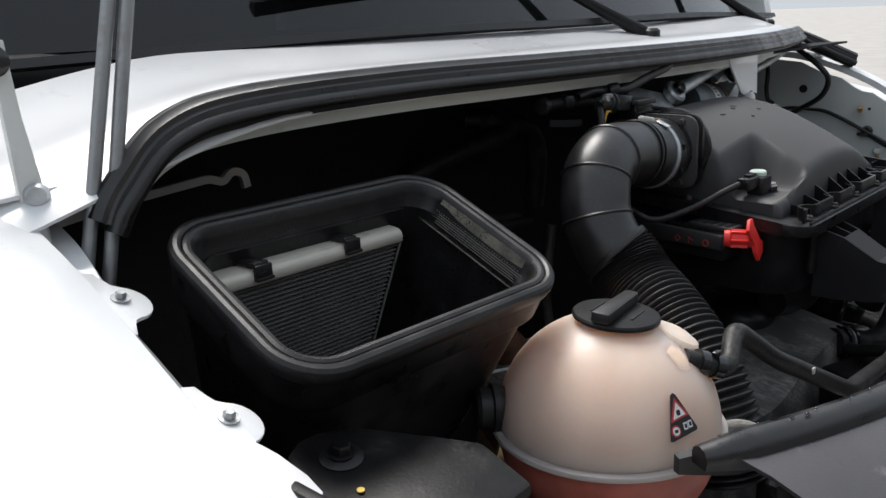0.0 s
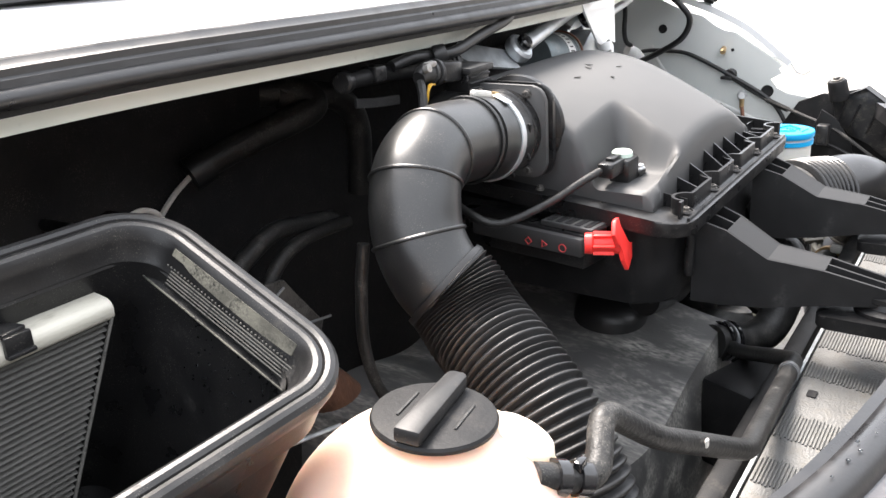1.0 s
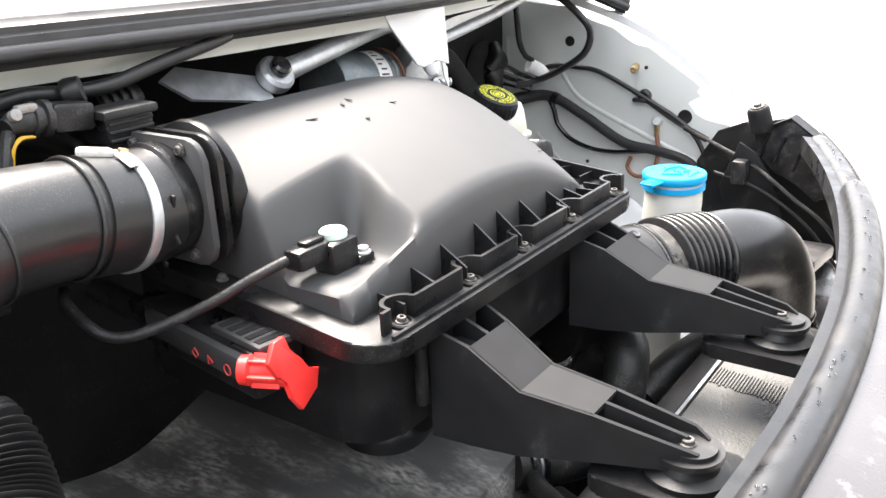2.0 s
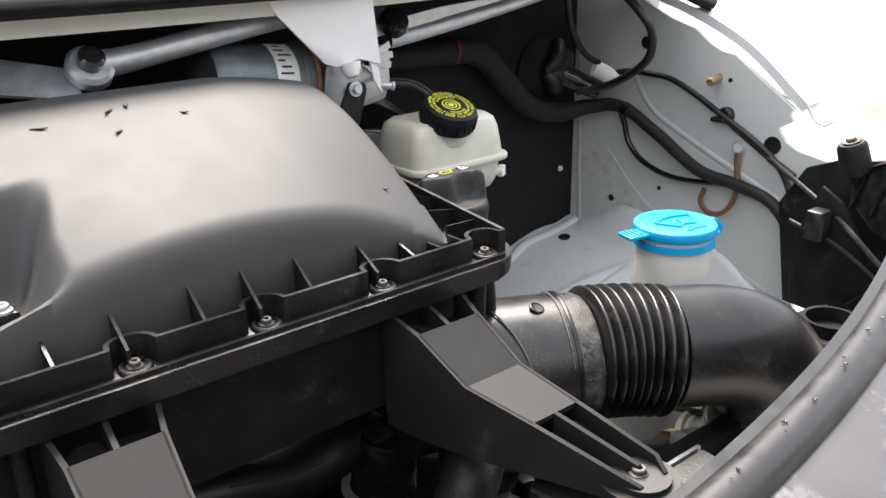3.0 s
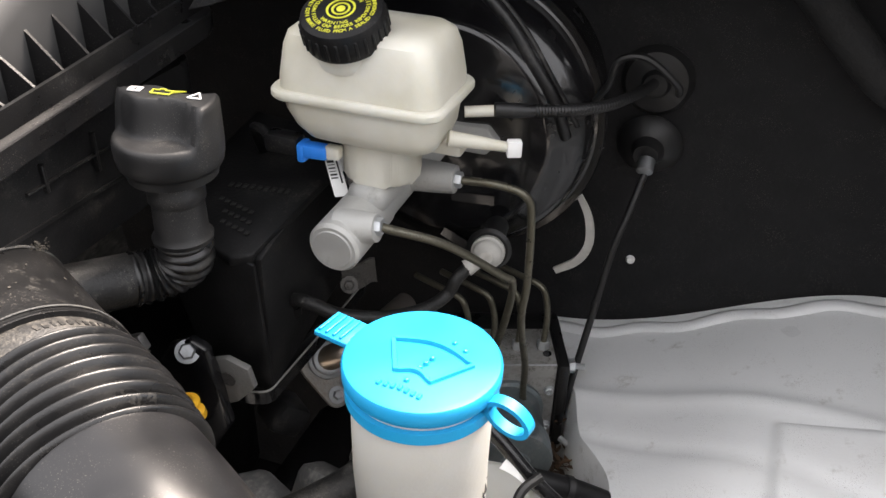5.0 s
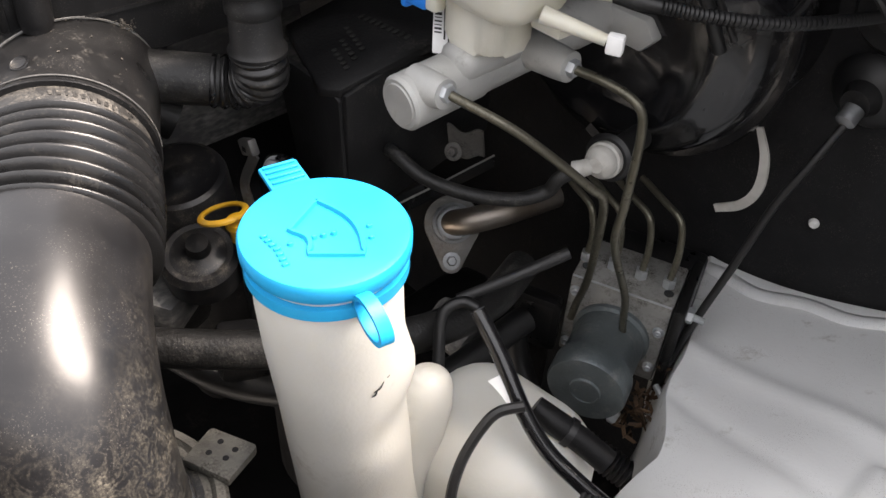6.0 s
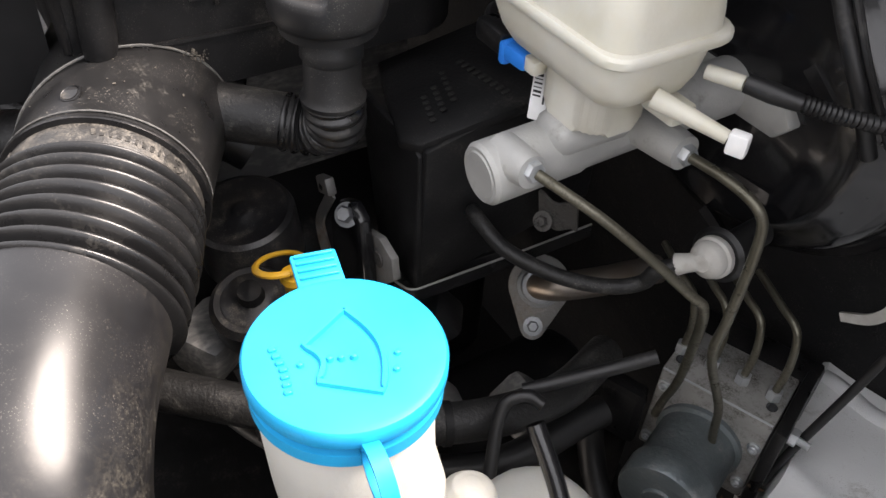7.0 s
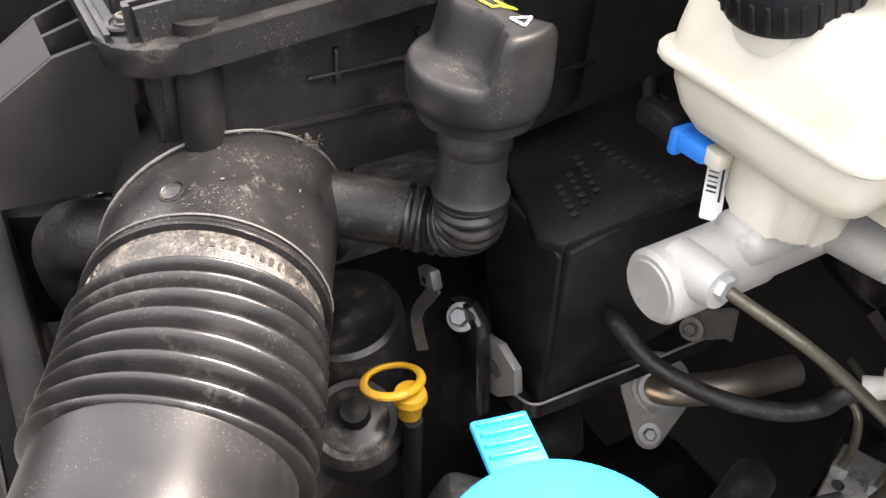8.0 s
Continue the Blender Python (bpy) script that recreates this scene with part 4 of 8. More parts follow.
elbow = thing("intake_elbow", (-0.33, 0.5, 1.05), "smooth black intake elbow hose with moulded rings and a bellows", "intake hose")
EL = [(-0.168, 0.533, 1.1765), (-0.195, 0.531, 1.1775), (-0.2395, 0.530, 1.1845), (-0.287, 0.526, 1.1875), (-0.3176, 0.520, 1.179), (-0.3356, 0.512, 1.159), (-0.3456, 0.503, 1.136), (-0.348, 0.488, 1.111)]
BEL = [(-0.3455, 0.472, 1.0955), (-0.352, 0.450, 1.076), (-0.366, 0.414, 1.056), (-0.380, 0.378, 1.028), (-0.39, 0.35, 0.985), (-0.395, 0.335, 0.93)]
run = curve_pts(EL + BEL, 361)
joint = min(range(361), key=lambda i: (run[i] - Vector((-0.3475, 0.479, 1.103))).length)
part("tube", tube(run[0:joint:8] + [run[joint + 1]], 0.0350, 60, 44), ELBOW, elbow)
el_path = curve_pts(EL, 141)


def hoop(path, i, r, t):
    d = (path[i + 1] - path[i - 1]).normalized()
    return sweep([path[i] + Matrix.Rotation(2 * math.pi * k / 40, 3, d) @ (d.orthogonal().normalized() * r) for k in range(41)], circle(t, 8), caps=False)


def near(path, p):
    return min(range(2, len(path) - 2), key=lambda i: (path[i] - Vector(p)).length)


for p, lean in (((-0.290, 0.526, 1.187), 0.0), ((-0.325, 0.517, 1.172), 0.35), ((-0.3456, 0.503, 1.136), 0.2)):
    k = near(el_path, p)
    d = (el_path[k + 1] - el_path[k - 1]).normalized()
    d = (d + Vector((0, 0, -lean))).normalized()
    r0 = 0.0353
    part("moulded_ring", sweep([el_path[k] + Matrix.Rotation(2 * math.pi * q / 48, 3, d) @ (d.orthogonal().normalized() * r0) for q in range(49)], circle(0.0016, 8), caps=False), ELBOW, elbow)
part("cuff", tube([EL[0], EL[1], curve_pts(EL, 141)[34]], 0.0372, 8, 44, smooth=False), ELBOW, elbow)
part("cuff_lip", hoop(el_path, 37, 0.0365, 0.0014), ELBOW, elbow)
part("bellows", ribbed(run[joint:360:8] + [run[360]], 0.0350, 46, 0.0044, 44, 0.8, per=10), RUBBER, elbow, "black corrugated rubber bellows", 60)
bel0, bel1 = run[joint], run[joint + 6]
part("bellows_lip", lathe([(0.034, -0.004), (0.0385, -0.0035), (0.0392, 0.0), (0.0385, 0.003), (0.034, 0.0035)], 48, axis(bel0, bel1 - bel0)), RUBBER, elbow)
clamp = thing("hose_clamp", (-0.195, 0.531, 1.18), "bright steel worm hose clamp round the elbow cuff", "hose clamp")
CL = Vector((-0.1975, 0.531, 1.1780))
part("band", lathe([(0.0373, -0.0035), (0.0386, -0.0035), (0.0388, -0.0028), (0.0388, 0.0028), (0.0386, 0.0035), (0.0373, 0.0035)], 52, axis(CL, (-1, -0.02, 0.14))), ZINC, clamp)
part("screw_housing", box(-0.2085, 0.528, 1.2190, 0.021, 0.008, 0.006, 0.002, m=Matrix.Rotation(radians(-14), 4, "Z") @ Matrix.Rotation(radians(12), 4, "Y")), CHALK, clamp, "pale screw housing")
part("screw", hexnut((-0.195, 0.5245, 1.2155), (1, -0.25, -0.3), 0.0042, 0.005), BRASS, clamp)
part("band_tail", box(-0.1965, 0.514, 1.2135, 0.008, 0.016, 0.0012, 0.0004, 1, m=Matrix.Rotation(radians(24), 4, "X")), ZINC, clamp)

# ---- red jump start terminal on the fuse carrier ----
carrier = thing("terminal_carrier", (-0.2, 0.48, 1.06), "black terminal carrier with slotted top under the filter box", "terminal box")
cm = Matrix.Rotation(radians(82), 4, "Z")
part("body", box(-0.152, 0.515, 1.078, 0.15, 0.04, 0.034, 0.004, m=cm), BLACK, carrier)
part("front_bar", box(-0.170, 0.505, 1.083, 0.125, 0.018, 0.018, 0.003, m=cm), SATIN, carrier)
part("front_tube", tube([(-0.163, 0.575, 1.086), (-0.158, 0.64, 1.088)], 0.010, 6, 16), BLACK, carrier)
top_frame = part("slot_frame", box(-0.160, 0.462, 1.0975, 0.054, 0.034, 0.005, 0.001, m=cm), SATIN, carrier, "slotted grey-black top plate")
for i in range(5):
    o = cm @ Vector((-0.020 + 0.010 * i, 0.001, 0))
    part("slot", box(-0.160 + o.x, 0.462 + o.y, 1.1002, 0.0058, 0.026, 0.001, 0.0003, 1, m=cm), FELT, top_frame, "open slot")
for i, y in enumerate((0.500, 0.483, 0.463)):
    mm = Matrix.Translation((-0.1805 + 0.14 * (y - 0.505), y, 1.081)) @ cm @ Matrix.Rotation(radians(90), 4, "X") @ Matrix.Rotation(radians(180), 4, "Y")
    n_ = (4, 3, 14)[i]
    part("mark", sweep([mm @ Vector((math.cos(a) * 0.0036, math.sin(a) * 0.0036, 0.0)) for a in [2 * math.pi * k / n_ for k in range(n_ + 1)]], [(-0.0004, -0.0004), (-0.0004, 0.0004), (0.0004, 0.0004), (0.0004, -0.0004)]), REDINK, carrier, "small red printed mark")
cover = thing("terminal_cover", (-0.19, 0.42, 1.07), "bright red plastic terminal cover with a winged end", "terminal cover")
rd = Vector((0.012, -0.026, 0.0)).normalized()
base = Vector((-0.196, 0.437, 1.093))
part("barrel", lathe([(0, 0), (0.009, 0), (0.0095, 0.006), (0.0075, 0.008), (0.0075, 0.024), (0.009, 0.026), (0.009, 0.030), (0, 0.030)], 20, axis(base, rd)), RED, cover)
for a in (0, 60, 120):
    part("rib", box(0, 0, 0, 0.021, 0.002, 0.018, 0.0006, m=axis(base + rd * 0.016, rd, a)), RED, cover)
wing = prism([(-0.012, -0.0216), (0.006, -0.024), (0.017, -0.0176), (0.01, -0.0096), (0.011, 0.0), (0.008, 0.0112), (0.012, 0.0192), (0.004, 0.0232), (-0.009, 0.0192), (-0.01, 0.008), (-0.007, 0.0), (-0.012, -0.0096)], 0.004, axis(base + rd * 0.029, rd + Vector((-0.3, 0, 0.2)), 28), 0.0008)
part("wing", wing, RED, cover)


# ---- cabin air intake box ----
intake = thing("cabin_air_intake", (-0.65, 0.5, 0.95), "open black cabin air intake box with rounded rim and filter inside", "air intake")
ICX, ICY, ICZ = -0.656, 0.492, 1.1735
rim_m = Matrix.Translation((ICX, ICY, ICZ)) @ Matrix.Rotation(radians(-1.5), 4, "Z") @ Matrix.Rotation(radians(23.5), 4, "X")


def rim_loop(w, h, r, z, k=10):
    return [rim_m @ Vector((x, y, z)) for x, y in rrect(w, h, r, k)]


def shell(loops):
    bm = bmesh.new()
    rings = [[bm.verts.new(p) for p in lp] for lp in loops]
    for a, b in zip(rings, rings[1:]):
        for i in range(len(a)):
            j = (i + 1) % len(a)
            bm.faces.new((a[i], a[j], b[j], b[i]))
    return bm, rings


W0, H0 = 0.263, 0.176
prof = [(-0.004, -0.016), (0.0, -0.012), (0.002, -0.005), (0.0013, -0.0012), (-0.001, 0.0008), (-0.0038, 0.0012), (-0.006, 0.0002), (-0.0068, -0.0014), (-0.0076, -0.0002), (-0.010, 0.0006), (-0.0125, 0.0), (-0.0145, -0.002), (-0.017, -0.008), (-0.018, -0.014), (-0.022, -0.020)]
bm, rings = shell([rim_loop(W0 + 2 * a, H0 + 2 * a, 0.040 + a, z) for a, z in prof])
part("rim_gasket", bm, RIMRUBBER, intake, "grooved black rubber rim", 30)
loops = [rim_loop(W0 - 0.004, H0 - 0.004, 0.038, -0.012), rim_loop(W0 - 0.007, H0 - 0.007, 0.037, -0.034), rim_loop(W0 - 0.012, H0 - 0.012, 0.034, -0.039), rim_loop(W0 - 0.022, H0 - 0.018, 0.033, -0.041), rim_loop(W0 - 0.05, H0 - 0.02, 0.034, -0.10), rim_loop(W0 - 0.10, H0 - 0.04, 0.03, -0.21)]
bm, rings = shell(loops)
part("outer_wall", bm, BLACK, intake)
loops = [rim_loop(W0 - 0.042, H0 - 0.042, 0.024, -0.018), rim_loop(W0 - 0.044, H0 - 0.044, 0.024, -0.040), rim_loop(W0 - 0.060, H0 - 0.05, 0.022, -0.09), rim_loop(W0 - 0.09, H0 - 0.06, 0.02, -0.19)]
bm, rings = shell(loops)
bm.faces.new(rings[-1])
part("inner_wall", bm, BLACK, intake)
# pleated filter at the back with its pale frame
filt = thing("cabin_filter", (-0.65, 0.56, 1.05), "grey pleated cabin filter in a pale frame", "air filter")
bm = bmesh.new()
rings = []
for i in range(73):
    z = 1.157 - 0.0017 * i
    y = 0.5535 - 0.004 * i / 72 + (0.0024 if i % 2 else -0.0024)
    x0 = -0.772 + 0.05 * i / 72
    x1 = -0.576 - 0.062 * i / 72
    rings.append([bm.verts.new((x0, y, z)), bm.verts.new((x1, y, z)), bm.verts.new((x1, y + 0.01, z)), bm.verts.new((x0, y + 0.01, z))])
ring_faces(bm, rings)
part("pleats", bm, PAPERFILTER, filt, "grey pleated filter paper", 10)
in_yz = Matrix(((0, 0, 1, -0.757), (1, 0, 0, 0), (0, 1, 0, 0), (0, 0, 0, 1)))
part("top_bar", prism([(0.5525, 1.1555), (0.5500, 1.1560), (0.5485, 1.1580), (0.5482, 1.1625), (0.5495, 1.1655), (0.5525, 1.1675), (0.560, 1.1685), (0.592, 1.1705), (0.592, 1.1675), (0.556, 1.1645)], 0.1825, in_yz), FRAMEMETAL, filt, "pale rolled top bar of the filter frame", 50)
part("side_bar", tube([(-0.5755, 0.5500, 1.157), (-0.6375, 0.5465, 1.0346)], 0.0011, 4, 6), SCREEN, filt)
for cx in (-0.717, -0.631):
    c = thing("filter_clip", (cx, 0.55, 1.165), "black plastic clip holding the filter frame", "clip", group="filter clips")
    part("arm", box(cx - 0.003, 0.567, 1.1712, 0.0145, 0.036, 0.003, 0.001, m=Matrix.Rotation(radians(12), 4, "Z")), BLACK, c)
    part("tongue", box(cx, 0.5475, 1.1660, 0.0150, 0.004, 0.011, 0.0012), BLACK, c)
    part("lip", box(cx, 0.5462, 1.1610, 0.0155, 0.005, 0.0028, 0.001), BLACK, c)
# the side of the intake: pale band with painted reflection, rows of fine ribs, a ledge and beads of water
screen = thing("intake_screen", (-0.53, 0.48, 1.10), "dusty ribbed water screen with a painted pale reflection band inside the intake", "screen")


def on_side(y, k):
    """A point of the flared side of the intake: y along it, k from the lip down."""
    return rim_m @ Vector((0.1168 - 0.0072 * k, y, -0.0035 - 0.0175 * k))


part("scuffed_band", grid(lambda u, v: on_side(-0.052 + 0.098 * u, 0.02 + 0.44 * v * (0.55 + 0.45 * math.sin(math.pi * min(1, 0.12 + u)) ** 0.4)) - Vector((0.0009, 0, 0)), 40, 6, 0.0004), PALEBAND, screen, "pale dusty band with a reflection put into its colour")
for k in (0.70, 0.80, 0.90, 1.0, 1.10):
    part("rib", tube([on_side(-0.058, k) - Vector((0.0006, 0, 0)), on_side(0.042, k) - Vector((0.0006, 0, 0))], 0.00045, 12, 6), SCREEN, screen)
bm = bmesh.new()
for i in range(34):
    box(*(on_side(-0.05 + 0.0029 * i, 0.60) - Vector((0.0007, 0, 0))), 0.0008, 0.0013, 0.0012, 0.0002, 1, bm=bm)
part("teeth", bm, SCREEN, screen)
part("ledge", grid(lambda u, v: rim_m @ Vector((0.1105 - 0.0052 * v, -0.064 + 0.122 * u, -0.0265 - 0.0006 * v)), 20, 2, 0.0012), BLACK, screen)
part("ledge_edge", tube([rim_m @ Vector((0.1052, -0.064, -0.0268)), rim_m @ Vector((0.1052, 0.0, -0.0268)), rim_m @ Vector((0.1052, 0.058, -0.0268))], 0.0006, 10, 6), PALEBAND, screen, "pale edge of the ledge")
random.seed(21)
bm = bmesh.new()
for i in range(70):
    k = random.random() ** 1.6
    z = -0.029 - 0.040 * k
    r_ = 0.0004 + 0.0006 * random.random()
    x = 0.1093 - 0.008 * max(0.0, -0.040 - z) / 0.05
    lathe([(0, 0), (r_, 0), (r_ * 0.8, r_ * 0.5), (0, r_ * 0.75)], 8, rim_m @ axis((x, -0.060 + 0.075 * random.random(), z), (-1, 0, 0.15)), bm)
part("water_beads", bm, glass, screen, "beads of water")

# ---- coolant expansion tank ----
TC, TR = Vector((-0.517, 0.382, 1.021)), 0.0885
tank = thing("coolant_tank", TC - Vector((0, 0, TR)), "round peach-tinted coolant expansion tank with red coolant inside", "coolant tank")
dome = [(TR * math.cos(a), TR * math.sin(a)) for a in [math.pi / 2 * i / 24 for i in range(25)]]
part("upper_shell", lathe([(0, 0)] + dome, 64, Matrix.Translation(TC)), PEACH, tank)
part("lower_shell", lathe([(r * 0.995, -z) for r, z in dome] + [(0, 0)], 64, Matrix.Translation(TC - Vector((0, 0, 0.003)))), COOLANT, tank, "lower half stained red by coolant")
part("weld_seam", lathe([(TR - 0.001, -0.004), (TR + 0.0045, -0.0035), (TR + 0.0045, 0.0005), (TR - 0.001, 0.002)], 72, Matrix.Translation(TC)), PEACH, tank)
capd = Vector((0.04, -0.055, 1.0)).normalized()
part("filler_neck", lathe([(0, -0.02), (0.034, -0.02), (0.031, 0.002), (0, 0.003)], 40, axis(TC + capd * (TR - 0.008), capd)), PEACH, tank)
tcap = part("cap", lathe([(0, 0), (0.0325, 0), (0.0340, 0.001), (0.0342, 0.003), (0.033, 0.0045), (0.024, 0.0052), (0, 0.0052)], 56, axis(TC + capd * (TR - 0.002), capd)), DULL, tank, "black screw cap with a grip bar")
gx = (Vector((1, 0.17, 0)) - capd * Vector((1, 0.17, 0)).dot(capd)).normalized()
gm = Matrix.Translation(TC + capd * (TR + 0.0085)) @ Matrix((gx, capd.cross(gx), capd)).transposed().to_4x4()
part("grip", prism([(-0.034, -0.0075), (0.030, -0.0062), (0.033, -0.004), (0.033, 0.004), (0.030, 0.0062), (-0.034, 0.0075)], 0.0090, gm @ Matrix.Translation((0, 0, -0.0055)), 0.002), MATTGREY, tcap)
for sgn in (-1, 1):
    part("moulded_line", box(0.002, 0.0155 * sgn, -0.005, 0.026, 0.0018, 0.0012, 0.0004, 1, m=Matrix.Identity(4)), WORN_RUBBER, tcap)
    tcap.children[-1].matrix_basis = Matrix.Translation(-place_of(tcap)) @ gm @ Matrix.Translation((0.002, 0.0165 * sgn, -0.0050))
part("nozzle_housing", lathe([(0, -0.03), (0.021, -0.03), (0.021, -0.004), (0.018, 0.001), (0.010, 0.0035), (0, 0.004)], 32, axis(TC + Vector((0.036, -0.040, 0.0715)), (0.34, -0.40, 1))), PEACH, tank)
part("boss", lathe([(0, -0.02), (0.017, -0.02), (0.0165, -0.007), (0.014, -0.003), (0.008, -0.0012), (0, -0.0008)], 28, axis(TC + Vector((-0.001, -0.055, 0.063)).normalized() * (TR + 0.001), (-0.1, -0.6, 0.7))), AMBER, tank, "amber tinted moulded patch")
part("side_lug", lathe([(0, -0.02), (0.0165, -0.02), (0.0165, 0.004), (0.0195, 0.005), (0.0195, 0.010), (0.0165, 0.011), (0.0165, 0.020), (0.014, 0.023), (0, 0.023)], 28, axis(TC + Vector((-0.060, 0.058, 0.016)), (-0.75, 0.60, 0.05))), MATTGREY, tank, "black ribbed hose socket")
# warning sticker
sd = Vector((-0.306, -0.86, 0.41))
sd.normalize()
side_v = Vector((0, 0, 1)).cross(sd).normalized()
up_v = sd.cross(side_v)
sm = Matrix.Translation(TC + sd * (TR + 0.0002)) @ Matrix((side_v, up_v, sd)).transposed().to_4x4()
lab = part("warning_label", prism([(-0.0125, -0.0150), (-0.0105, -0.0158), (0.0125, -0.0125), (0.0135, -0.0105), (0.0015, 0.0155), (-0.0005, 0.0172), (-0.0030, 0.0160)], 0.0006, sm), PRINT, tank, "black and red triangular warning label")
part("triangle", prism([(-0.0085, -0.0028), (0.0085, -0.0004), (-0.0008, 0.0140)], 0.0004, sm @ Matrix.Translation((0, 0, 0.0005))), REDINK, lab)
part("triangle", prism([(-0.0058, -0.0010), (0.0056, 0.0006), (-0.0006, 0.0104)], 0.0004, sm @ Matrix.Translation((0, 0, 0.0008))), PAPER, lab)
part("disc", lathe([(0, 0), (0.0042, 0), (0.0042, 0.0004), (0, 0.0004)], 18, sm @ Matrix.Translation((-0.006, -0.0092, 0.0005))), REDINK, lab)
part("disc_field", lathe([(0, 0), (0.0030, 0), (0.0030, 0.0004), (0, 0.0004)], 18, sm @ Matrix.Translation((-0.006, -0.0092, 0.0008))), PAPER, lab)
part("figure", prism(rrect(0.0030, 0.0022, 0.0008), 0.0003, sm @ Matrix.Translation((-0.006, -0.0092, 0.0012))), PRINT, lab)
part("figure", prism(rrect(0.0034, 0.0040, 0.0012), 0.0003, sm @ Matrix.Translation((-0.0006, 0.0030, 0.0012))), PRINT, lab)
for dx in (-0.0021, 0.0021):
    part("book_page", prism(rrect(0.0036, 0.0052, 0.0006), 0.0004, sm @ Matrix.Translation((0.0055 + dx, -0.0072 + 0.12 * dx, 0.0005))), PAPER, lab)
    part("book_line", prism(rrect(0.0020, 0.0030, 0.0004), 0.0003, sm @ Matrix.Translation((0.0055 + dx, -0.0072 + 0.12 * dx, 0.0008))), PRINT, lab)

vent = thing("coolant_vent_hose", (-0.4, 0.3, 1.0), "black rubber vent hose from coolant tank to radiator", "hose")
NV = Vector((-0.500, 0.326, 1.082))
part("hose", sweep(polyround([NV, (-0.468, 0.304, 1.068), (-0.432, 0.318, 1.088), (-0.3935, 0.299, 1.0535), (-0.297, 0.2665, 0.9985), (-0.060, 0.283, 0.9555), (0.012, 0.352, 0.914), (0.035, 0.372, 0.909)], 0.0135, 7), circle(0.0078, 18)), WORN_RUBBER, vent)
part("mark", box(-0.356, 0.2785, 1.0345, 0.004, 0.002, 0.006, 0.0006, 1), CHALK, vent, "dab of pale paint")
part("clip", lathe([(0.0080, 0), (0.0094, 0), (0.0094, 0.006), (0.0080, 0.006)], 20, axis((-0.105, 0.2799, 0.9637), (0.237, 0.0165, -0.043))), STEEL, vent, "spring hose clip")
part("clip", lathe([(0.0088, 0), (0.0102, 0), (0.0102, 0.007), (0.0088, 0.007)], 20, axis(NV.lerp(Vector((-0.468, 0.304, 1.068)), 0.28), Vector((-0.468, 0.304, 1.068)) - NV)), GLOSS, vent, "black spring clip")
part("clip", lathe([(0.0088, 0), (0.0098, 0), (0.0098, 0.008), (0.0088, 0.008)], 20, axis(NV.lerp(Vector((-0.468, 0.304, 1.068)), 0.62), Vector((-0.468, 0.304, 1.068)) - NV)), GLOSS, vent)
part("clip_ear", box(-0.479, 0.3095, 1.082, 0.008, 0.005, 0.007, 0.001), GLOSS, vent)

low_hose = thing("corrugated_drain_hose", (-0.6, 0.3, 0.93), "brown stained corrugated hose beside the coolant tank", "hose")
part("hose", ribbed([(-0.65, 0.40, 0.985), (-0.635, 0.375, 0.955), (-0.615, 0.35, 0.92)], 0.019, 5, 0.004, 24), mat("stained_corrugated_hose", (0.10, 0.08, 0.055), 0.6, dust=(0.2, 0.16, 0.1), amount=0.4), low_hose)
braid = thing("braided_hose", (-0.42, 0.3, 0.98), "braided grey hose with printed marks beside the tank", "hose")
part("hose", tube([(-0.455, 0.325, 1.0), (-0.43, 0.31, 1.002), (-0.405, 0.295, 0.985), (-0.39, 0.285, 0.95)], 0.006, 24, 10), mat("braided_hose_grey", (0.25, 0.24, 0.22), 0.7, bump=0.8, bscale=900, dust=(0.05, 0.05, 0.05), amount=0.3), braid)

# ---- front crossmember with its seal ----
def bar_y(x):
    return 0.152 + 0.30 * x * x + 0.4 * max(0.0, -x - 0.35) ** 2


cross = thing("front_crossmember", (0, 0.16, 0.95), "black front crossmember with a worn rubber edge", "crossmember")
bx = [-0.578 + 1.318 * i / 80 for i in range(81)]
part("edge_seal", sweep([(x, bar_y(x), 1.052 - 0.01 * (x > 0.5)) for x in bx], [(-0.012, -0.012), (-0.013, 0.001), (-0.009, 0.008), (0.0, 0.0115), (0.009, 0.009), (0.0145, 0.0), (0.012, -0.012)], scales=[min(1.0, 0.62 + 0.2 * i) for i in range(81)], up=(0, 0, 1)), SEALRUBBER, cross, "worn rubber edge with water drops", 70)
part("inner_lip", sweep([(x, bar_y(x) + 0.016, 1.044) for x in bx], [(-0.006, -0.02), (-0.006, 0.006), (0.006, 0.004), (0.006, -0.02)], scales=[min(1.0, 0.5 + 0.2 * i) for i in range(81)], up=(0, 0, 1)), SEALRUBBER, cross)
solid("bumper_top", grid(lambda u, v: Vector((-0.562 + 1.342 * u, bar_y(-0.562 + 1.342 * u) - 0.012 - 0.30 * v, 1.048 - 0.05 * v - 0.30 * v * v)), 60, 14, 0.003), GREYPANEL, "wet grey plastic panel in front of the radiator", "bumper panel", kind="structure")
random.seed(5)
for i in range(70):
    x = -0.57 + 1.27 * random.random()
    r_ = 0.0006 + 0.0009 * random.random()
    part("water_drop", lathe([(0, 0), (r_, 0), (r_ * 0.8, r_ * 0.45), (r_ * 0.35, r_ * 0.7), (0, r_ * 0.75)], 10, Matrix.Translation((x, bar_y(x) + 0.006 * (random.random() - 0.5), 1.0642 - 0.01 * (x > 0.5)))), glass, cross)
left_mount = thing("radiator_mount", (-0.75, 0.4, 1.05), "black plastic mount with a large hex bolt beside the wing", "mount")
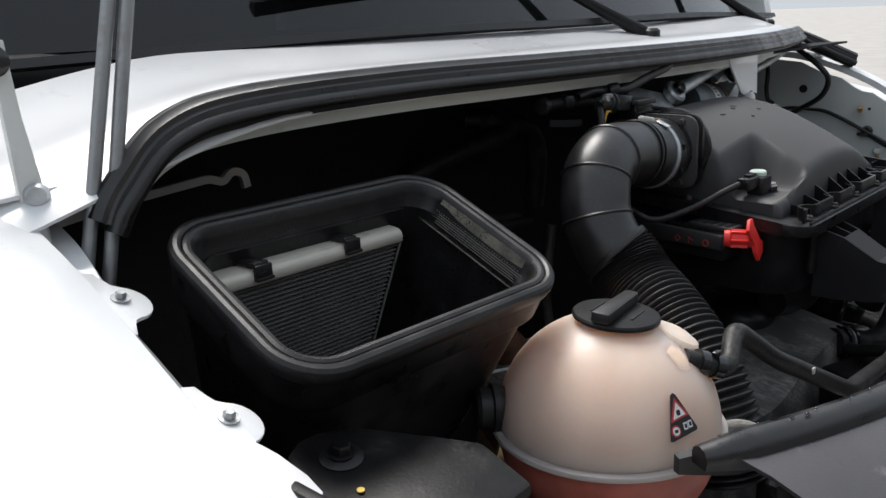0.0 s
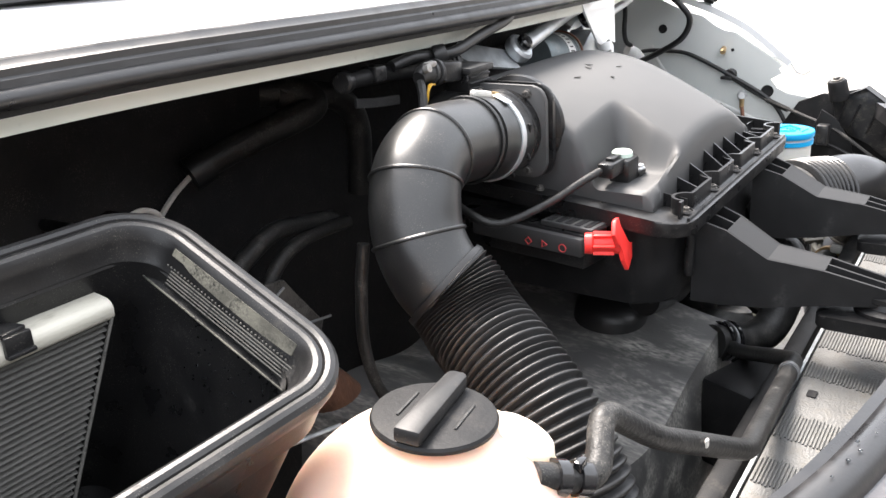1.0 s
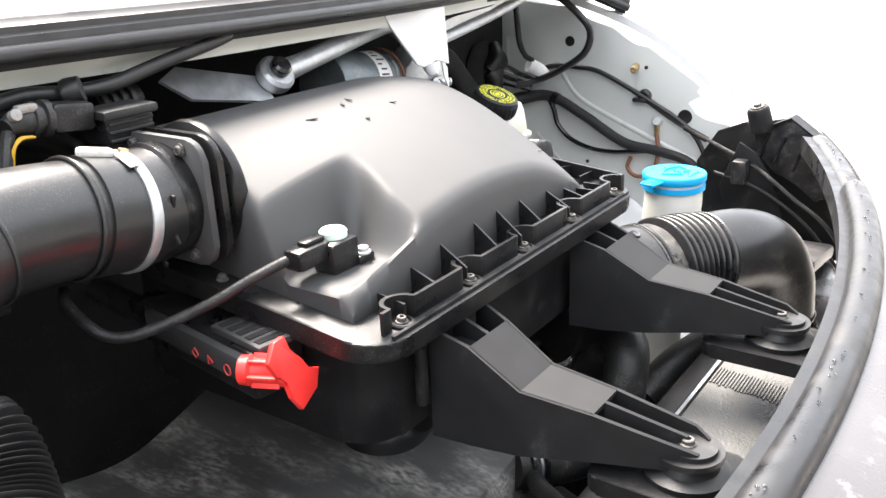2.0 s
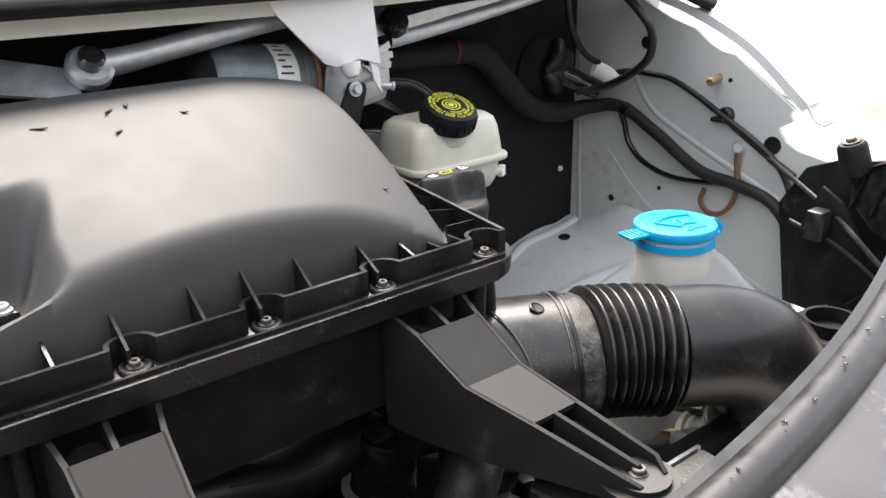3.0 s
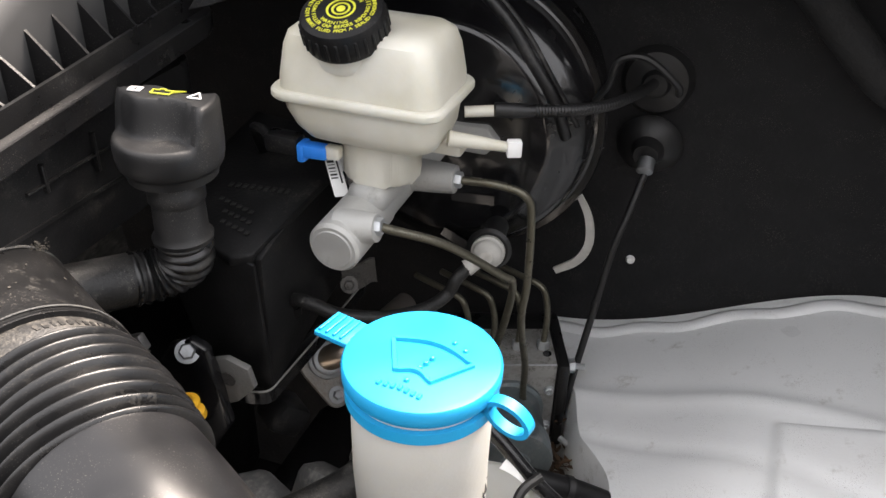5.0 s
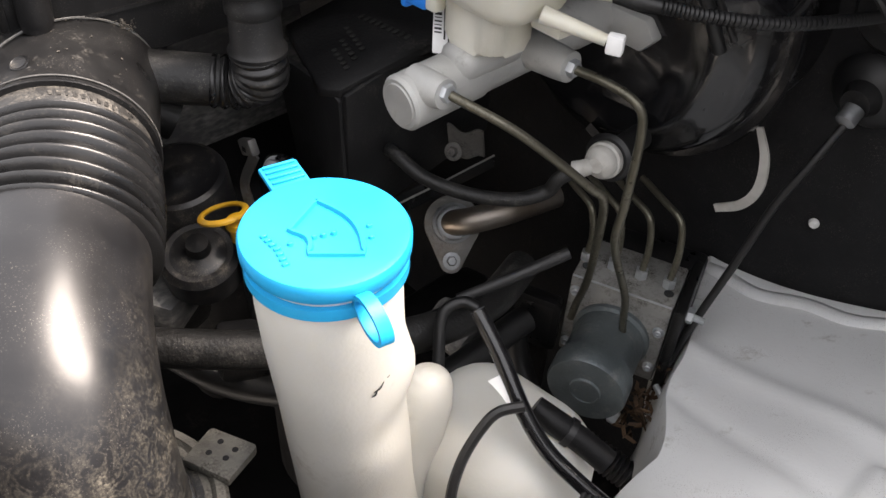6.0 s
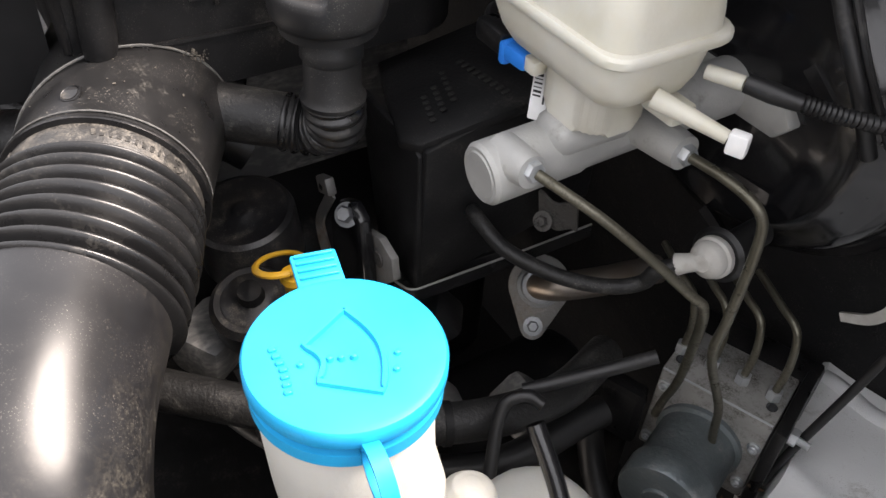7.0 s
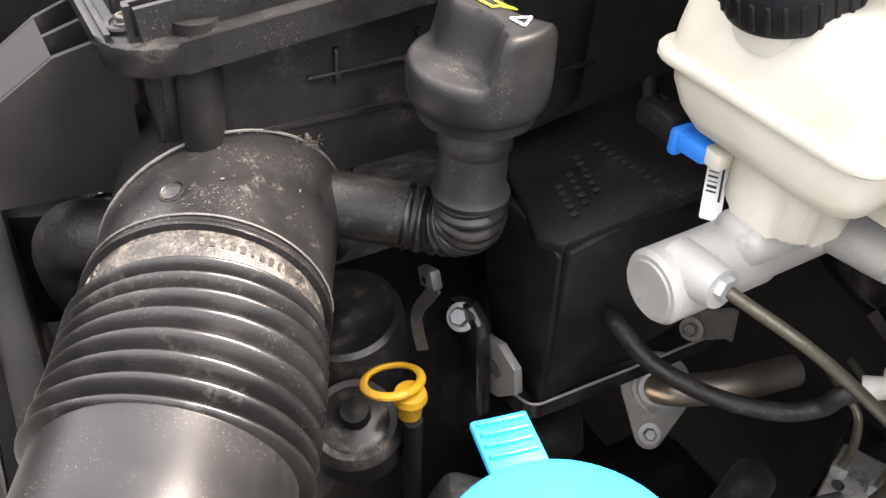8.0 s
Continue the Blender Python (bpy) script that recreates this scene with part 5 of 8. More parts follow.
part("plate", prism([(-0.030, 0.012), (-0.027, 0.022), (-0.014, 0.033), (0.004, 0.036), (0.018, 0.026), (0.026, 0.018), (0.06, -0.004), (0.085, -0.03), (0.085, -0.08), (0.0, -0.10), (-0.024, -0.06)], 0.012,
                      Matrix.Translation((-0.7625, 0.4165, 1.069)) @ Matrix.Rotation(radians(-12), 4, "Z") @ Matrix.Rotation(radians(8), 4, "X"), 0.004), DULL, left_mount)
part("washer", lathe([(0, 0), (0.013, 0), (0.0138, 0.0015), (0.011, 0.003), (0, 0.003)], 32, axis((-0.7625, 0.4165, 1.081), (-0.05, -0.15, 1))), RUBBER, left_mount)
part("bolt", bolt((-0.7625, 0.4165, 1.0838), (-0.05, -0.15, 1), 0.0066, 0.006, 1.3), mat("blackened_steel", (0.03, 0.03, 0.03), 0.3, metal=0.8), left_mount, "dark hex bolt")
part("dot", lathe([(0, 0), (0.0024, 0), (0.0024, 0.0006), (0, 0.0006)], 14, axis((-0.7755, 0.3845, 1.0775), (-0.05, -0.12, 1))), mat("yellow_paint_dot", (0.8, 0.55, 0.1), 0.5), left_mount, "yellow paint dot")

# cooler packs seen behind the crossmember
solid("cast_lug", box(0.347, 0.510, 0.795, 0.036, 0.055, 0.014, 0.005, 3, m=Matrix.Rotation(radians(-10), 4, "Y")), INNER, "pale dusty cast lug low beside the engine", "bracket")
cooler = thing("cooler_core", (0.0, 0.235, 0.9), "grimy pale cooler top with fin rows between black mounts", "cooler")
part("top_plate", box(0.0, 0.2355, 0.947, 0.62, 0.072, 0.016, 0.003, m=Matrix.Rotation(radians(4), 4, "X")), CORE, cooler)
part("edge_fold", sweep([(-0.31, 0.2735, 0.955), (0.31, 0.2735, 0.955)], [(-0.0015, -0.03), (-0.0015, 0.003), (0.0015, 0.003), (0.0015, -0.03)], up=(0, 0, 1)), STEEL, cooler)
part("side", box(0.0, 0.235, 0.885, 0.60, 0.060, 0.10, 0.004), DULL, cooler)
random.seed(12)
for x0, x1 in ((-0.275, -0.235), (-0.205, -0.160), (-0.095, -0.060), (-0.030, 0.028), (0.165, 0.200), (0.225, 0.262)):
    row = bmesh.new()
    for k in range(24):
        y = 0.206 + 0.0027 * k
        a, b_ = x0 + 0.004 * random.random(), x1 - 0.004 * random.random()
        box((a + b_) / 2, y, 0.9555 + math.tan(radians(4)) * (y - 0.2355), b_ - a, 0.0012, 0.0016, 0, 1, bm=row)
    tagged(part("fin_row", row, CORE, cooler), kind="stuff")
for x, y, w, d in ((-0.122, 0.256, 0.012, 0.008), (-0.212, 0.226, 0.045, 0.010), (0.045, 0.252, 0.010, 0.007), (0.03, 0.214, 0.012, 0.006)):
    part("slot", prism(rrect(w, d, 0.0015, 3), 0.0006, Matrix.Translation((x, y, 0.9556 + 0.07 * (y - 0.2355)))), FELT, cooler, "dark punched slot")
for cx in (-0.048, 0.163):
    mount = thing("rubber_mount", (cx, 0.22, 0.99), "round black rubber mount under a support arm", "mount", group="rubber mounts")
    part("tray", prism(rrect(0.07, 0.085, 0.01), 0.012, Matrix.Translation((cx, 0.225, 1.002)), 0.002), DULL, mount)
    part("bush", lathe([(0, 0), (0.026, 0), (0.027, 0.006), (0.02, 0.009), (0.018, 0.014), (0.022, 0.016), (0.022, 0.020), (0, 0.020)], 32, Matrix.Translation((cx, 0.214, 1.012))), RUBBER, mount)
    part("bolt", torx((cx, 0.214, 1.034), (0, 0, 1), 0.004, 0.004), DARKSHEET, mount)

# ---- engine cover and radiator hoses ----
def cover_fn(u, v):
    x, y = -0.34 + 0.42 * u, 0.355 + 0.32 * v
    z = 0.938 + 0.20 * (x - 0.067) + 0.02 * smoothstep(0, 0.5, v) + 0.05 * smoothstep(-0.12, -0.32, x) + 0.004 * math.sin(12 * u + 5 * v)
    z -= 0.16 * smoothstep(0.93, 1.0, u) + 0.20 * smoothstep(0.07, 0.0, v) + 0.1 * smoothstep(0.05, 0, u)
    return Vector((x, y, z))


engine = thing("engine_cover", (-0.12, 0.46, 0.85), "dirt-streaked black plastic engine cover", "engine cover")
part("cover", grid(cover_fn, 50, 40, 0.006), STREAKY, engine)
part("hump", lathe([(0.042, -0.03), (0.040, 0.0), (0.032, 0.010), (0.016, 0.014), (0, 0.015)], 36, axis((-0.005, 0.49, 0.945), (0, -0.2, 1))), RUBBER, engine)
thermo = thing("radiator_hose", (0.13, 0.36, 0.85), "thick black radiator hose curving to the cooler", "hose")
part("hose", tube([(0.022, 0.384, 0.914), (0.045, 0.372, 0.908), (0.075, 0.358, 0.900), (0.105, 0.345, 0.902), (0.128, 0.336, 0.927), (0.140, 0.334, 0.962), (0.160, 0.345, 0.980), (0.178, 0.372, 0.968), (0.182, 0.392, 0.92)], [0.019, 0.019, 0.019, 0.020, 0.020, 0.020, 0.020, 0.020, 0.020], 60, 24), WORN_RUBBER, thermo)
for k in (0.0, 0.006, 0.012):
    part("ring", lathe([(0.0185, 0), (0.0225, 0.001), (0.0225, 0.0035), (0.0185, 0.0045)], 28, axis((0.030 + k, 0.380 - 0.5 * k, 0.912 - 0.25 * k), (0.85, -0.45, -0.22))), GLOSS if k != 0.006 else STEEL, thermo)
lower_hose = thing("lower_radiator_hose", (0.3, 0.33, 0.88), "worn rubber hose with a pale clip behind the support arms", "hose")
part("hose", tube([(0.225, 0.352, 0.885), (0.275, 0.343, 0.902), (0.33, 0.332, 0.905), (0.385, 0.322, 0.90)], 0.016, 24, 20), WORN_RUBBER, lower_hose)
part("clip", lathe([(0.0160, 0), (0.0195, 0.001), (0.0195, 0.010), (0.016, 0.011)], 26, axis((0.352, 0.328, 0.903), (1, -0.18, -0.08))), BRASS, lower_hose, "brassy hose clip")
part("clip_ear", box(0.352, 0.318, 0.922, 0.012, 0.014, 0.010, 0.002), CHALK, lower_hose)
rh = thing("coolant_hose", (0.05, 0.47, 0.94), "short black coolant hose with a steel clip", "hose")
part("hose", tube([(0.01, 0.485, 0.955), (0.035, 0.470, 0.962), (0.075, 0.46, 0.967), (0.12, 0.47, 0.97)], 0.017, 24, 18), RUBBER, rh)
part("clip", lathe([(0.0175, 0), (0.0188, 0), (0.0188, 0.008), (0.0175, 0.008)], 24, axis((0.03, 0.473, 0.961), (1, -0.4, 0.15))), ZINC, rh)
fan = thing("fan_shroud", (0.1, 0.3, 0.7), "dark fan shroud behind the cooler pack", "fan shroud")
part("panel", box(0.1, 0.295, 0.83, 1.0, 0.02, 0.22, 0.004), DULL, fan)
part("box", box(-0.02, 0.33, 0.86, 0.09, 0.06, 0.10, 0.006, m=Matrix.Rotation(radians(-20), 4, "Z")), DULL, fan)
part("motor_block", box(0.15, 0.42, 0.81, 0.10, 0.12, 0.14, 0.02), DULL, fan)
# ---- front air duct with bellows ----
duct = thing("air_duct", (0.3, 0.38, 0.96), "dusty black intake duct with a bellows and a bent snout", "air duct")
DA, DB, DC, DD = Vector((0.165, 0.424, 1.006)), Vector((0.252, 0.383, 1.007)), Vector((0.2836, 0.3661, 1.008)), Vector((0.3435, 0.3345, 1.0015))
DS = DC - (DC - DB).normalized() * 0.017
def flat(bm, k):
    """Presses a part of the duct down onto its lower side."""
    bm.transform(Matrix.Translation((0, 0, 0.957)) @ Matrix.Diagonal((1, 1, k, 1)) @ Matrix.Translation((0, 0, -0.957)))
    return bm


part("spigot", flat(tube([DA - (DB - DA) * 0.15, DA, DA.lerp(DS, 0.35), DA.lerp(DS, 0.7), DS], [0.062, 0.0585, 0.0555, 0.0535, 0.0525], 24, 56), 0.93), SPIGOT, duct)
part("ridge", flat(lathe([(0.050, -0.001), (0.0535, -0.0005), (0.0540, 0.001), (0.0535, 0.0025), (0.049, 0.003)], 52, axis(DS, DC - DB)), 0.93), BLACK, duct)
part("collar", flat(lathe([(0.047, 0), (0.0503, 0.0005), (0.0503, 0.014), (0.048, 0.018)], 52, axis(DS + (DC - DB).normalized() * 0.002, DC - DB)), 0.93), COLLAR_DUST, duct, "dusty stamped collar")
part("bellows", flat(ribbed([DC, DC.lerp(DD, 0.5) + Vector((0, 0.002, 0.001)), DD], 0.0462, 8, 0.0072, 52, 0.62, per=14), 0.955), RIBBED, duct, "black bellows with deep ribs", 60)
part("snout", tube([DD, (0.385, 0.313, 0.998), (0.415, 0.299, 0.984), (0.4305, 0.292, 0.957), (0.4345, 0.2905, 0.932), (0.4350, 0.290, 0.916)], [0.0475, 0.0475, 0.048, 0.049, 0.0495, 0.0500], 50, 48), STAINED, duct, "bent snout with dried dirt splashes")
part("seam", tube([(0.385, 0.335, 1.0395), (0.425, 0.325, 1.017), (0.455, 0.318, 0.978), (0.475, 0.315, 0.93)], 0.0008, 20, 6), DULL, duct)
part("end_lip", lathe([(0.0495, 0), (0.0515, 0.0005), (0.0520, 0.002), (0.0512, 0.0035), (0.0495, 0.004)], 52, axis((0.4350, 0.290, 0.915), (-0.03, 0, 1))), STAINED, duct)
LIDDUST = mat("grimy_grey_socket", (0.075, 0.071, 0.062), 0.6, spec=0.6, bump=0.7, bscale=260, col2=(0.15, 0.142, 0.122), scale=120, dust=(0.03, 0.028, 0.025), amount=0.5, dscale=60)
socket_c = thing("duct_socket", (0.425, 0.297, 0.88), "grimy grey socket ring with a square tab round the duct end", "duct socket")
part("ring", lathe([(0.0560, -0.030), (0.0635, -0.030), (0.0645, -0.003), (0.0630, 0.0), (0.0585, 0.0010), (0.0560, -0.002)], 60, axis((0.4245, 0.297, 0.905), (-0.05, 0.02, 1))), LIDDUST, socket_c)
part("inner_cup", lathe([(0.0525, 0.0), (0.0520, -0.02), (0.050, -0.05), (0, -0.05)], 48, axis((0.4245, 0.297, 0.9035), (-0.05, 0.02, 1))), DUSTY_LIT, socket_c)
tab_m = Matrix.Translation((0.4300, 0.3640, 0.9020)) @ Matrix.Rotation(radians(24), 4, "Z") @ Matrix.Rotation(radians(-6), 4, "X")
tab_ = part("tab", prism([(-0.0145, -0.014), (0.0145, -0.014), (0.0150, 0.010), (0.0135, 0.0125), (-0.0135, 0.0115), (-0.0148, 0.009)], 0.006, tab_m, 0.0012), LIDDUST, socket_c, "square grimy tab")
for dx, dy in ((-0.005, -0.004), (0.005, -0.003), (-0.004, 0.005), (0.006, 0.004)):
    part("pip", lathe([(0, 0), (0.0022, 0), (0.0016, 0.0012), (0, 0.0016)], 10, tab_m @ Matrix.Translation((dx, dy, 0.0052))), FELT, tab_)
hole_m = axis((0.2440, 0.3735, 1.0525), (0.10, -0.35, 1))
part("hole_rim", lathe([(0.0042, 0.0004), (0.0050, 0.0012), (0.0056, 0.0010), (0.0060, 0.0)], 24, hole_m), BLACK, duct)
part("hole", lathe([(0, 0), (0.0046, 0), (0.0046, 0.0007), (0, 0.0005)], 22, hole_m @ Matrix.Translation((0, 0, -0.0002))), FELT, duct, "dark hole")
# Paler segment paints the lit part of the plug; the rest stays dark.
part("plug_face", prism([(0.0042 * math.cos(a), 0.0042 * math.sin(a)) for a in [radians(-170 + 16 * k) for k in range(16)]], 0.0004, hole_m @ Matrix.Translation((-0.0004, -0.0003, 0.0006))), DUSTY_LIT, duct, "lit part of the plug in the hole, painted paler")
part("post", tube([(0.2115, 0.4000, 1.112), (0.2120, 0.3990, 1.085), (0.2130, 0.3970, 1.060), (0.2140, 0.3955, 1.052)], [0.0105, 0.0100, 0.0095, 0.0080], 20, 22), DULL, duct, "rounded post between the box and the spigot")
root = [(0.2130, 0.402 + 0.0605 * math.cos(a), 0.957 + (1.0065 + 0.0562 * math.sin(a) - 0.957) * 0.935) for a in [radians(4 + 6 * k) for k in range(30)]]
part("root_edge", tube(root, 0.0008, 60, 6), CORE, duct, "thin worn edge round the spigot root")
random.seed(31)
flakes = bmesh.new()
for i in range(46):
    k = 0.12 + 0.80 * random.random()
    a = radians(100 + 45 * random.gauss(0, 0.6))
    spot = DA.lerp(DS, k)
    out = (Vector((0, 0, 1)) * math.sin(a) + Vector((-0.43, -0.90, 0)) * math.cos(a)).normalized()
    size = 0.0003 + 0.0009 * random.random() ** 3
    prism([(-size, -0.4 * size), (0.6 * size, -0.6 * size), (size, 0.3 * size), (-0.3 * size, 0.6 * size)], 0.0003, axis(spot + out * (0.0585 - 0.006 * k - 0.0001), out, 360 * random.random()), 0, flakes)
CRUMB = mat("dry_grey_brown_dirt", (0.035, 0.032, 0.026), 0.9, bump=0.5, col2=(0.11, 0.10, 0.085), scale=300)
flat(flakes, 0.93)
for i in range(70):
    at = Vector((0.2130 + 0.0016 * random.random(), 0.445 + 0.007 * random.gauss(0, 0.7), 1.0405 + 0.0035 * random.gauss(0, 0.7)))
    size = 0.0003 + 0.0008 * random.random() ** 2
    box(*at, size * 2, size * 1.4, size, 0, 1, m=Matrix.Rotation(6.28 * random.random(), 4, "X"), bm=flakes)
tagged(part("dirt", flakes, CRUMB, duct, "dry dirt crumbs and flakes"), kind="stuff")
chars = bmesh.new()
duct_d = (DC - DB).normalized()
up_d = (Vector((0, 0, 1)) - duct_d * duct_d.z).normalized()
front_d = duct_d.cross(up_d) if duct_d.cross(up_d).y < 0 else up_d.cross(duct_d)
for i, ch in enumerate("528 00 24"):
    a = radians(-27 + 8.2 * i)
    rad = front_d * math.cos(a) + up_d * math.sin(a)
    along = -front_d * math.sin(a) + up_d * math.cos(a)
    m_ = Matrix.Translation(DS + duct_d * 0.009 + rad * 0.0503) @ Matrix((along, rad.cross(along), rad)).transposed().to_4x4()
    if ch != " ":
        lettering(ch, 0.0105, m_, chars, 0.0006)
part("stamping", flat(chars, 0.93), COLLAR_DUST, duct, "raised moulded number")
bars = bmesh.new()
for i in range(3):
    a = radians(-36 - 8.2 * i)
    rad = front_d * math.cos(a) + up_d * math.sin(a)
    prism(rrect(0.004, 0.0055, 0.0008, 2), 0.0006, axis(DS + duct_d * 0.009 + rad * 0.0501, rad), 0, bars)
part("stamping", flat(bars, 0.93), COLLAR_DUST, duct, "raised moulded characters worn away")
rad = (front_d * math.cos(radians(143)) + up_d * math.sin(radians(143))).normalized()
dated = lathe([(0.0043, 0), (0.0058, 0), (0.0056, 0.0007), (0.0045, 0.0007)], 20, axis(DS + duct_d * 0.010 + rad * 0.0502, rad))
for k in range(8):
    a = 2 * math.pi * k / 8
    box(0.0030 * math.cos(a), 0.0030 * math.sin(a), 0.0003, 0.0009, 0.0009, 0.0006, 0, 1, m=axis(DS + duct_d * 0.010 + rad * 0.0502, rad), bm=dated)
part("date_ring", flat(dated, 0.93), COLLAR_DUST, duct, "moulded date ring")
worn = bmesh.new()
for i in range(9):
    a = radians(133 - 4.6 * i)
    r_d = front_d * math.cos(a) + up_d * math.sin(a)
    prism(rrect(0.0022 if i % 3 else 0.0012, 0.0048, 0.0005, 2), 0.0005, axis(DS + duct_d * 0.010 + r_d * 0.0502, r_d, 90), 0, worn)
part("stamping", flat(worn, 0.93), COLLAR_DUST, duct, "raised moulded characters worn away")
part("mould_line", flat(tube([DS + duct_d * -0.004 + (front_d * math.cos(a) + up_d * math.sin(a)) * 0.0535 for a in [radians(20 + 6 * k) for k in range(28)]], 0.0005, 40, 6), 0.93), CORE, duct)

# ---- washer bottle ----
WC = Vector((0.463, 0.417, 1.049))
washer = thing("washer_bottle", (0.44, 0.48, 0.62), "milky white washer bottle with an open-loop blue cap", "washer bottle")
neck = []
for z, rx, ry, dx, dy in ((1.049, 0.0335, 0.0335, 0, 0), (1.02, 0.034, 0.034, 0, 0), (0.99, 0.034, 0.034, -0.001, 0.002), (0.95, 0.0335, 0.0335, -0.001, 0.005),
                          (0.915, 0.033, 0.034, -0.002, 0.008), (0.88, 0.031, 0.035, -0.004, 0.012), (0.84, 0.030, 0.036, -0.006, 0.016), (0.80, 0.032, 0.040, -0.010, 0.02), (0.74, 0.04, 0.055, -0.016, 0.03)):
    neck.append((z, rx, ry, dx, dy))
bm = bmesh.new()
rings = []
for i in range(len(neck) * 4 - 3):
    j, u = divmod(i, 4)
    a, b = neck[j], neck[min(j + 1, len(neck) - 1)]
    z, rx, ry, dx, dy = [p + (q - p) * u / 4 for p, q in zip(a, b)]
    ring = []
    for k in range(48):
        t = 2 * math.pi * k / 48
        dent = 1 - 0.12 * math.exp(-((z - 0.93) / 0.02) ** 2) * max(0, math.cos(t - 0.35)) ** 6 + 0.15 * math.exp(-((z - 0.965) / 0.018) ** 2) * max(0, math.cos(t - 1.0)) ** 10
        ring.append(bm.verts.new((WC.x + dx + rx * math.cos(t) * dent, WC.y + dy + ry * math.sin(t) * dent, z)))
    rings.append(ring)
ring_faces(bm, rings)
part("neck", bm, MILK, washer)
for y, z, w in ((0.4190, 0.9800, 0.0034), (0.4255, 0.9822, 0.0042), (0.4165, 0.9775, 0.0020)):
    part("scuff", tube([(0.4966 - 0.35 * max(0.0, y - 0.419), y - w, z - 0.0008), (0.4970 - 0.30 * max(0.0, y - 0.419), y, z), (0.4958 - 0.45 * max(0.0, y - 0.419), y + w, z + 0.0012)], [0.0002, 0.0006, 0.0002], 8, 6), WORN_RUBBER, washer, "dark scuff mark")
part("filler_bend", tube([(0.4515, 0.4935, 0.896), (0.4520, 0.4930, 0.893), (0.4525, 0.4920, 0.886), (0.4520, 0.4890, 0.872), (0.449, 0.482, 0.84), (0.443, 0.472, 0.78), (0.438, 0.465, 0.70)], [0.004, 0.011, 0.0155, 0.0185, 0.021, 0.026, 0.034], 44, 28), MILK, washer, "rounded bulge beside the neck")
part("body", box(0.482, 0.532, 0.754, 0.125, 0.105, 0.20, 0.042, 6, m=Matrix.Rotation(radians(8), 4, "Z")), MILK, washer)
bcap = part("cap", lathe([(0, 0.0), (0.0365, 0.0), (0.0375, 0.002), (0.0375, 0.0075), (0.0365, 0.0090), (0.034, 0.0096), (0, 0.0085)], 72, Matrix.Translation(WC + Vector((0, 0, -0.002)))), BLUE, washer, "bright blue flip cap with wiper symbol")
part("collar", lathe([(0.034, 0), (0.0365, 0), (0.0365, 0.006), (0.034, 0.006)], 72, Matrix.Translation(WC + Vector((0, 0, -0.012)))), BLUE, bcap)
ta = Vector((0.409, 0.429, 1.05)) - WC
ang = math.degrees(math.atan2(ta.y, ta.x))
tm = Matrix.Translation(WC + Vector((0, 0, 0.003))) @ Matrix.Rotation(radians(ang), 4, "Z")
part("tab", box(0.044, 0, 0, 0.022, 0.019, 0.0032, 0.001, m=Matrix.Identity(4)), BLUE, bcap)
bcap.children[-1].matrix_basis = Matrix.Translation(-place_of(bcap)) @ tm @ Matrix.Translation((0.046, 0, 0))
for i in range(4):
    r_ = part("tab_rib", box(0, 0, 0, 0.0016, 0.016, 0.0016, 0.0005), BLUE, bcap)
    r_.matrix_basis = Matrix.Translation(-place_of(bcap)) @ tm @ Matrix.Translation((0.042 + 0.0042 * i, 0, 0.0022))
lm = Matrix.Translation(WC + Vector((0, 0, 0.001))) @ Matrix.Rotation(radians(ang + 180), 4, "Z")
lp = sweep([lm @ Vector((0.0465 + 0.0098 * math.cos(a), 0.0012 * math.cos(a), -0.0062 - 0.003 * math.cos(a) + 0.0072 * math.sin(a))) for a in [math.pi * (1 - k / 14) * 1.0 for k in range(-2, 31)]], [(-0.0012, -0.0030), (-0.0012, 0.0030), (0.0012, 0.0030), (0.0012, -0.0030)], up=tuple(lm.to_3x3() @ Vector((0, 1, 0))))
part("loop", lp, BLUE, bcap)
sym = Matrix.Translation(WC + Vector((0.002, -0.003, 0.0072))) @ Matrix.Rotation(radians(-7.4), 4, "Z")
arc_o = [(-0.021 + 0.042 * k / 16, 0.0085 + 0.0065 * math.sin(math.pi * k / 16)) for k in range(17)]
arc_i = [(0.0088 - 0.0176 * k / 10, -0.011 + 0.0045 * math.sin(math.pi * k / 10)) for k in range(11)]
loop_pts = [sym @ Vector((x, y, 0)) for x, y in arc_o + arc_i + arc_o[:1]]
part("symbol", sweep(loop_pts, [(-0.0013, -0.0004), (-0.0009, 0.0016), (0.0009, 0.0016), (0.0013, -0.0004)], up=(0, 0, 1)), BLUE, bcap, "raised windscreen washer symbol")
for x, y in ((0.0, -0.004), (0.001, 0.0), (0.002, 0.0045), (0.006, 0.0195), (0.013, 0.0165), (-0.001, -0.0145)):
    part("drop", lathe([(0, -0.0005), (0.0016, -0.0005), (0.0011, 0.0012), (0, 0.0015)], 10, sym @ Matrix.Translation((x, y, 0))), BLUE, bcap)
for k in range(7):
    part("character", box(*(sym @ Vector((-0.011 + 0.0034 * k, -0.0205 - 0.0004 * abs(k - 3), 0.0003))), 0.0020, 0.0032, 0.0022, 0.0004, 1, m=Matrix.Rotation(radians(-7.4), 4, "Z")), BLUE, bcap)


# ---- brake fluid reservoir, master cylinder and booster ----
res = thing("brake_fluid_reservoir", (0.355, 0.62, 1.05), "cream translucent brake fluid reservoir with a black cap", "fluid reservoir")
RX, RY = 0.351, 0.617


def res_ring(w, d, z, cx=0.0, cy=0.0, r=0.014):
    return [Vector((RX + cx + x, RY + cy + y, z)) for x, y in rrect(w, d, r, 5)]


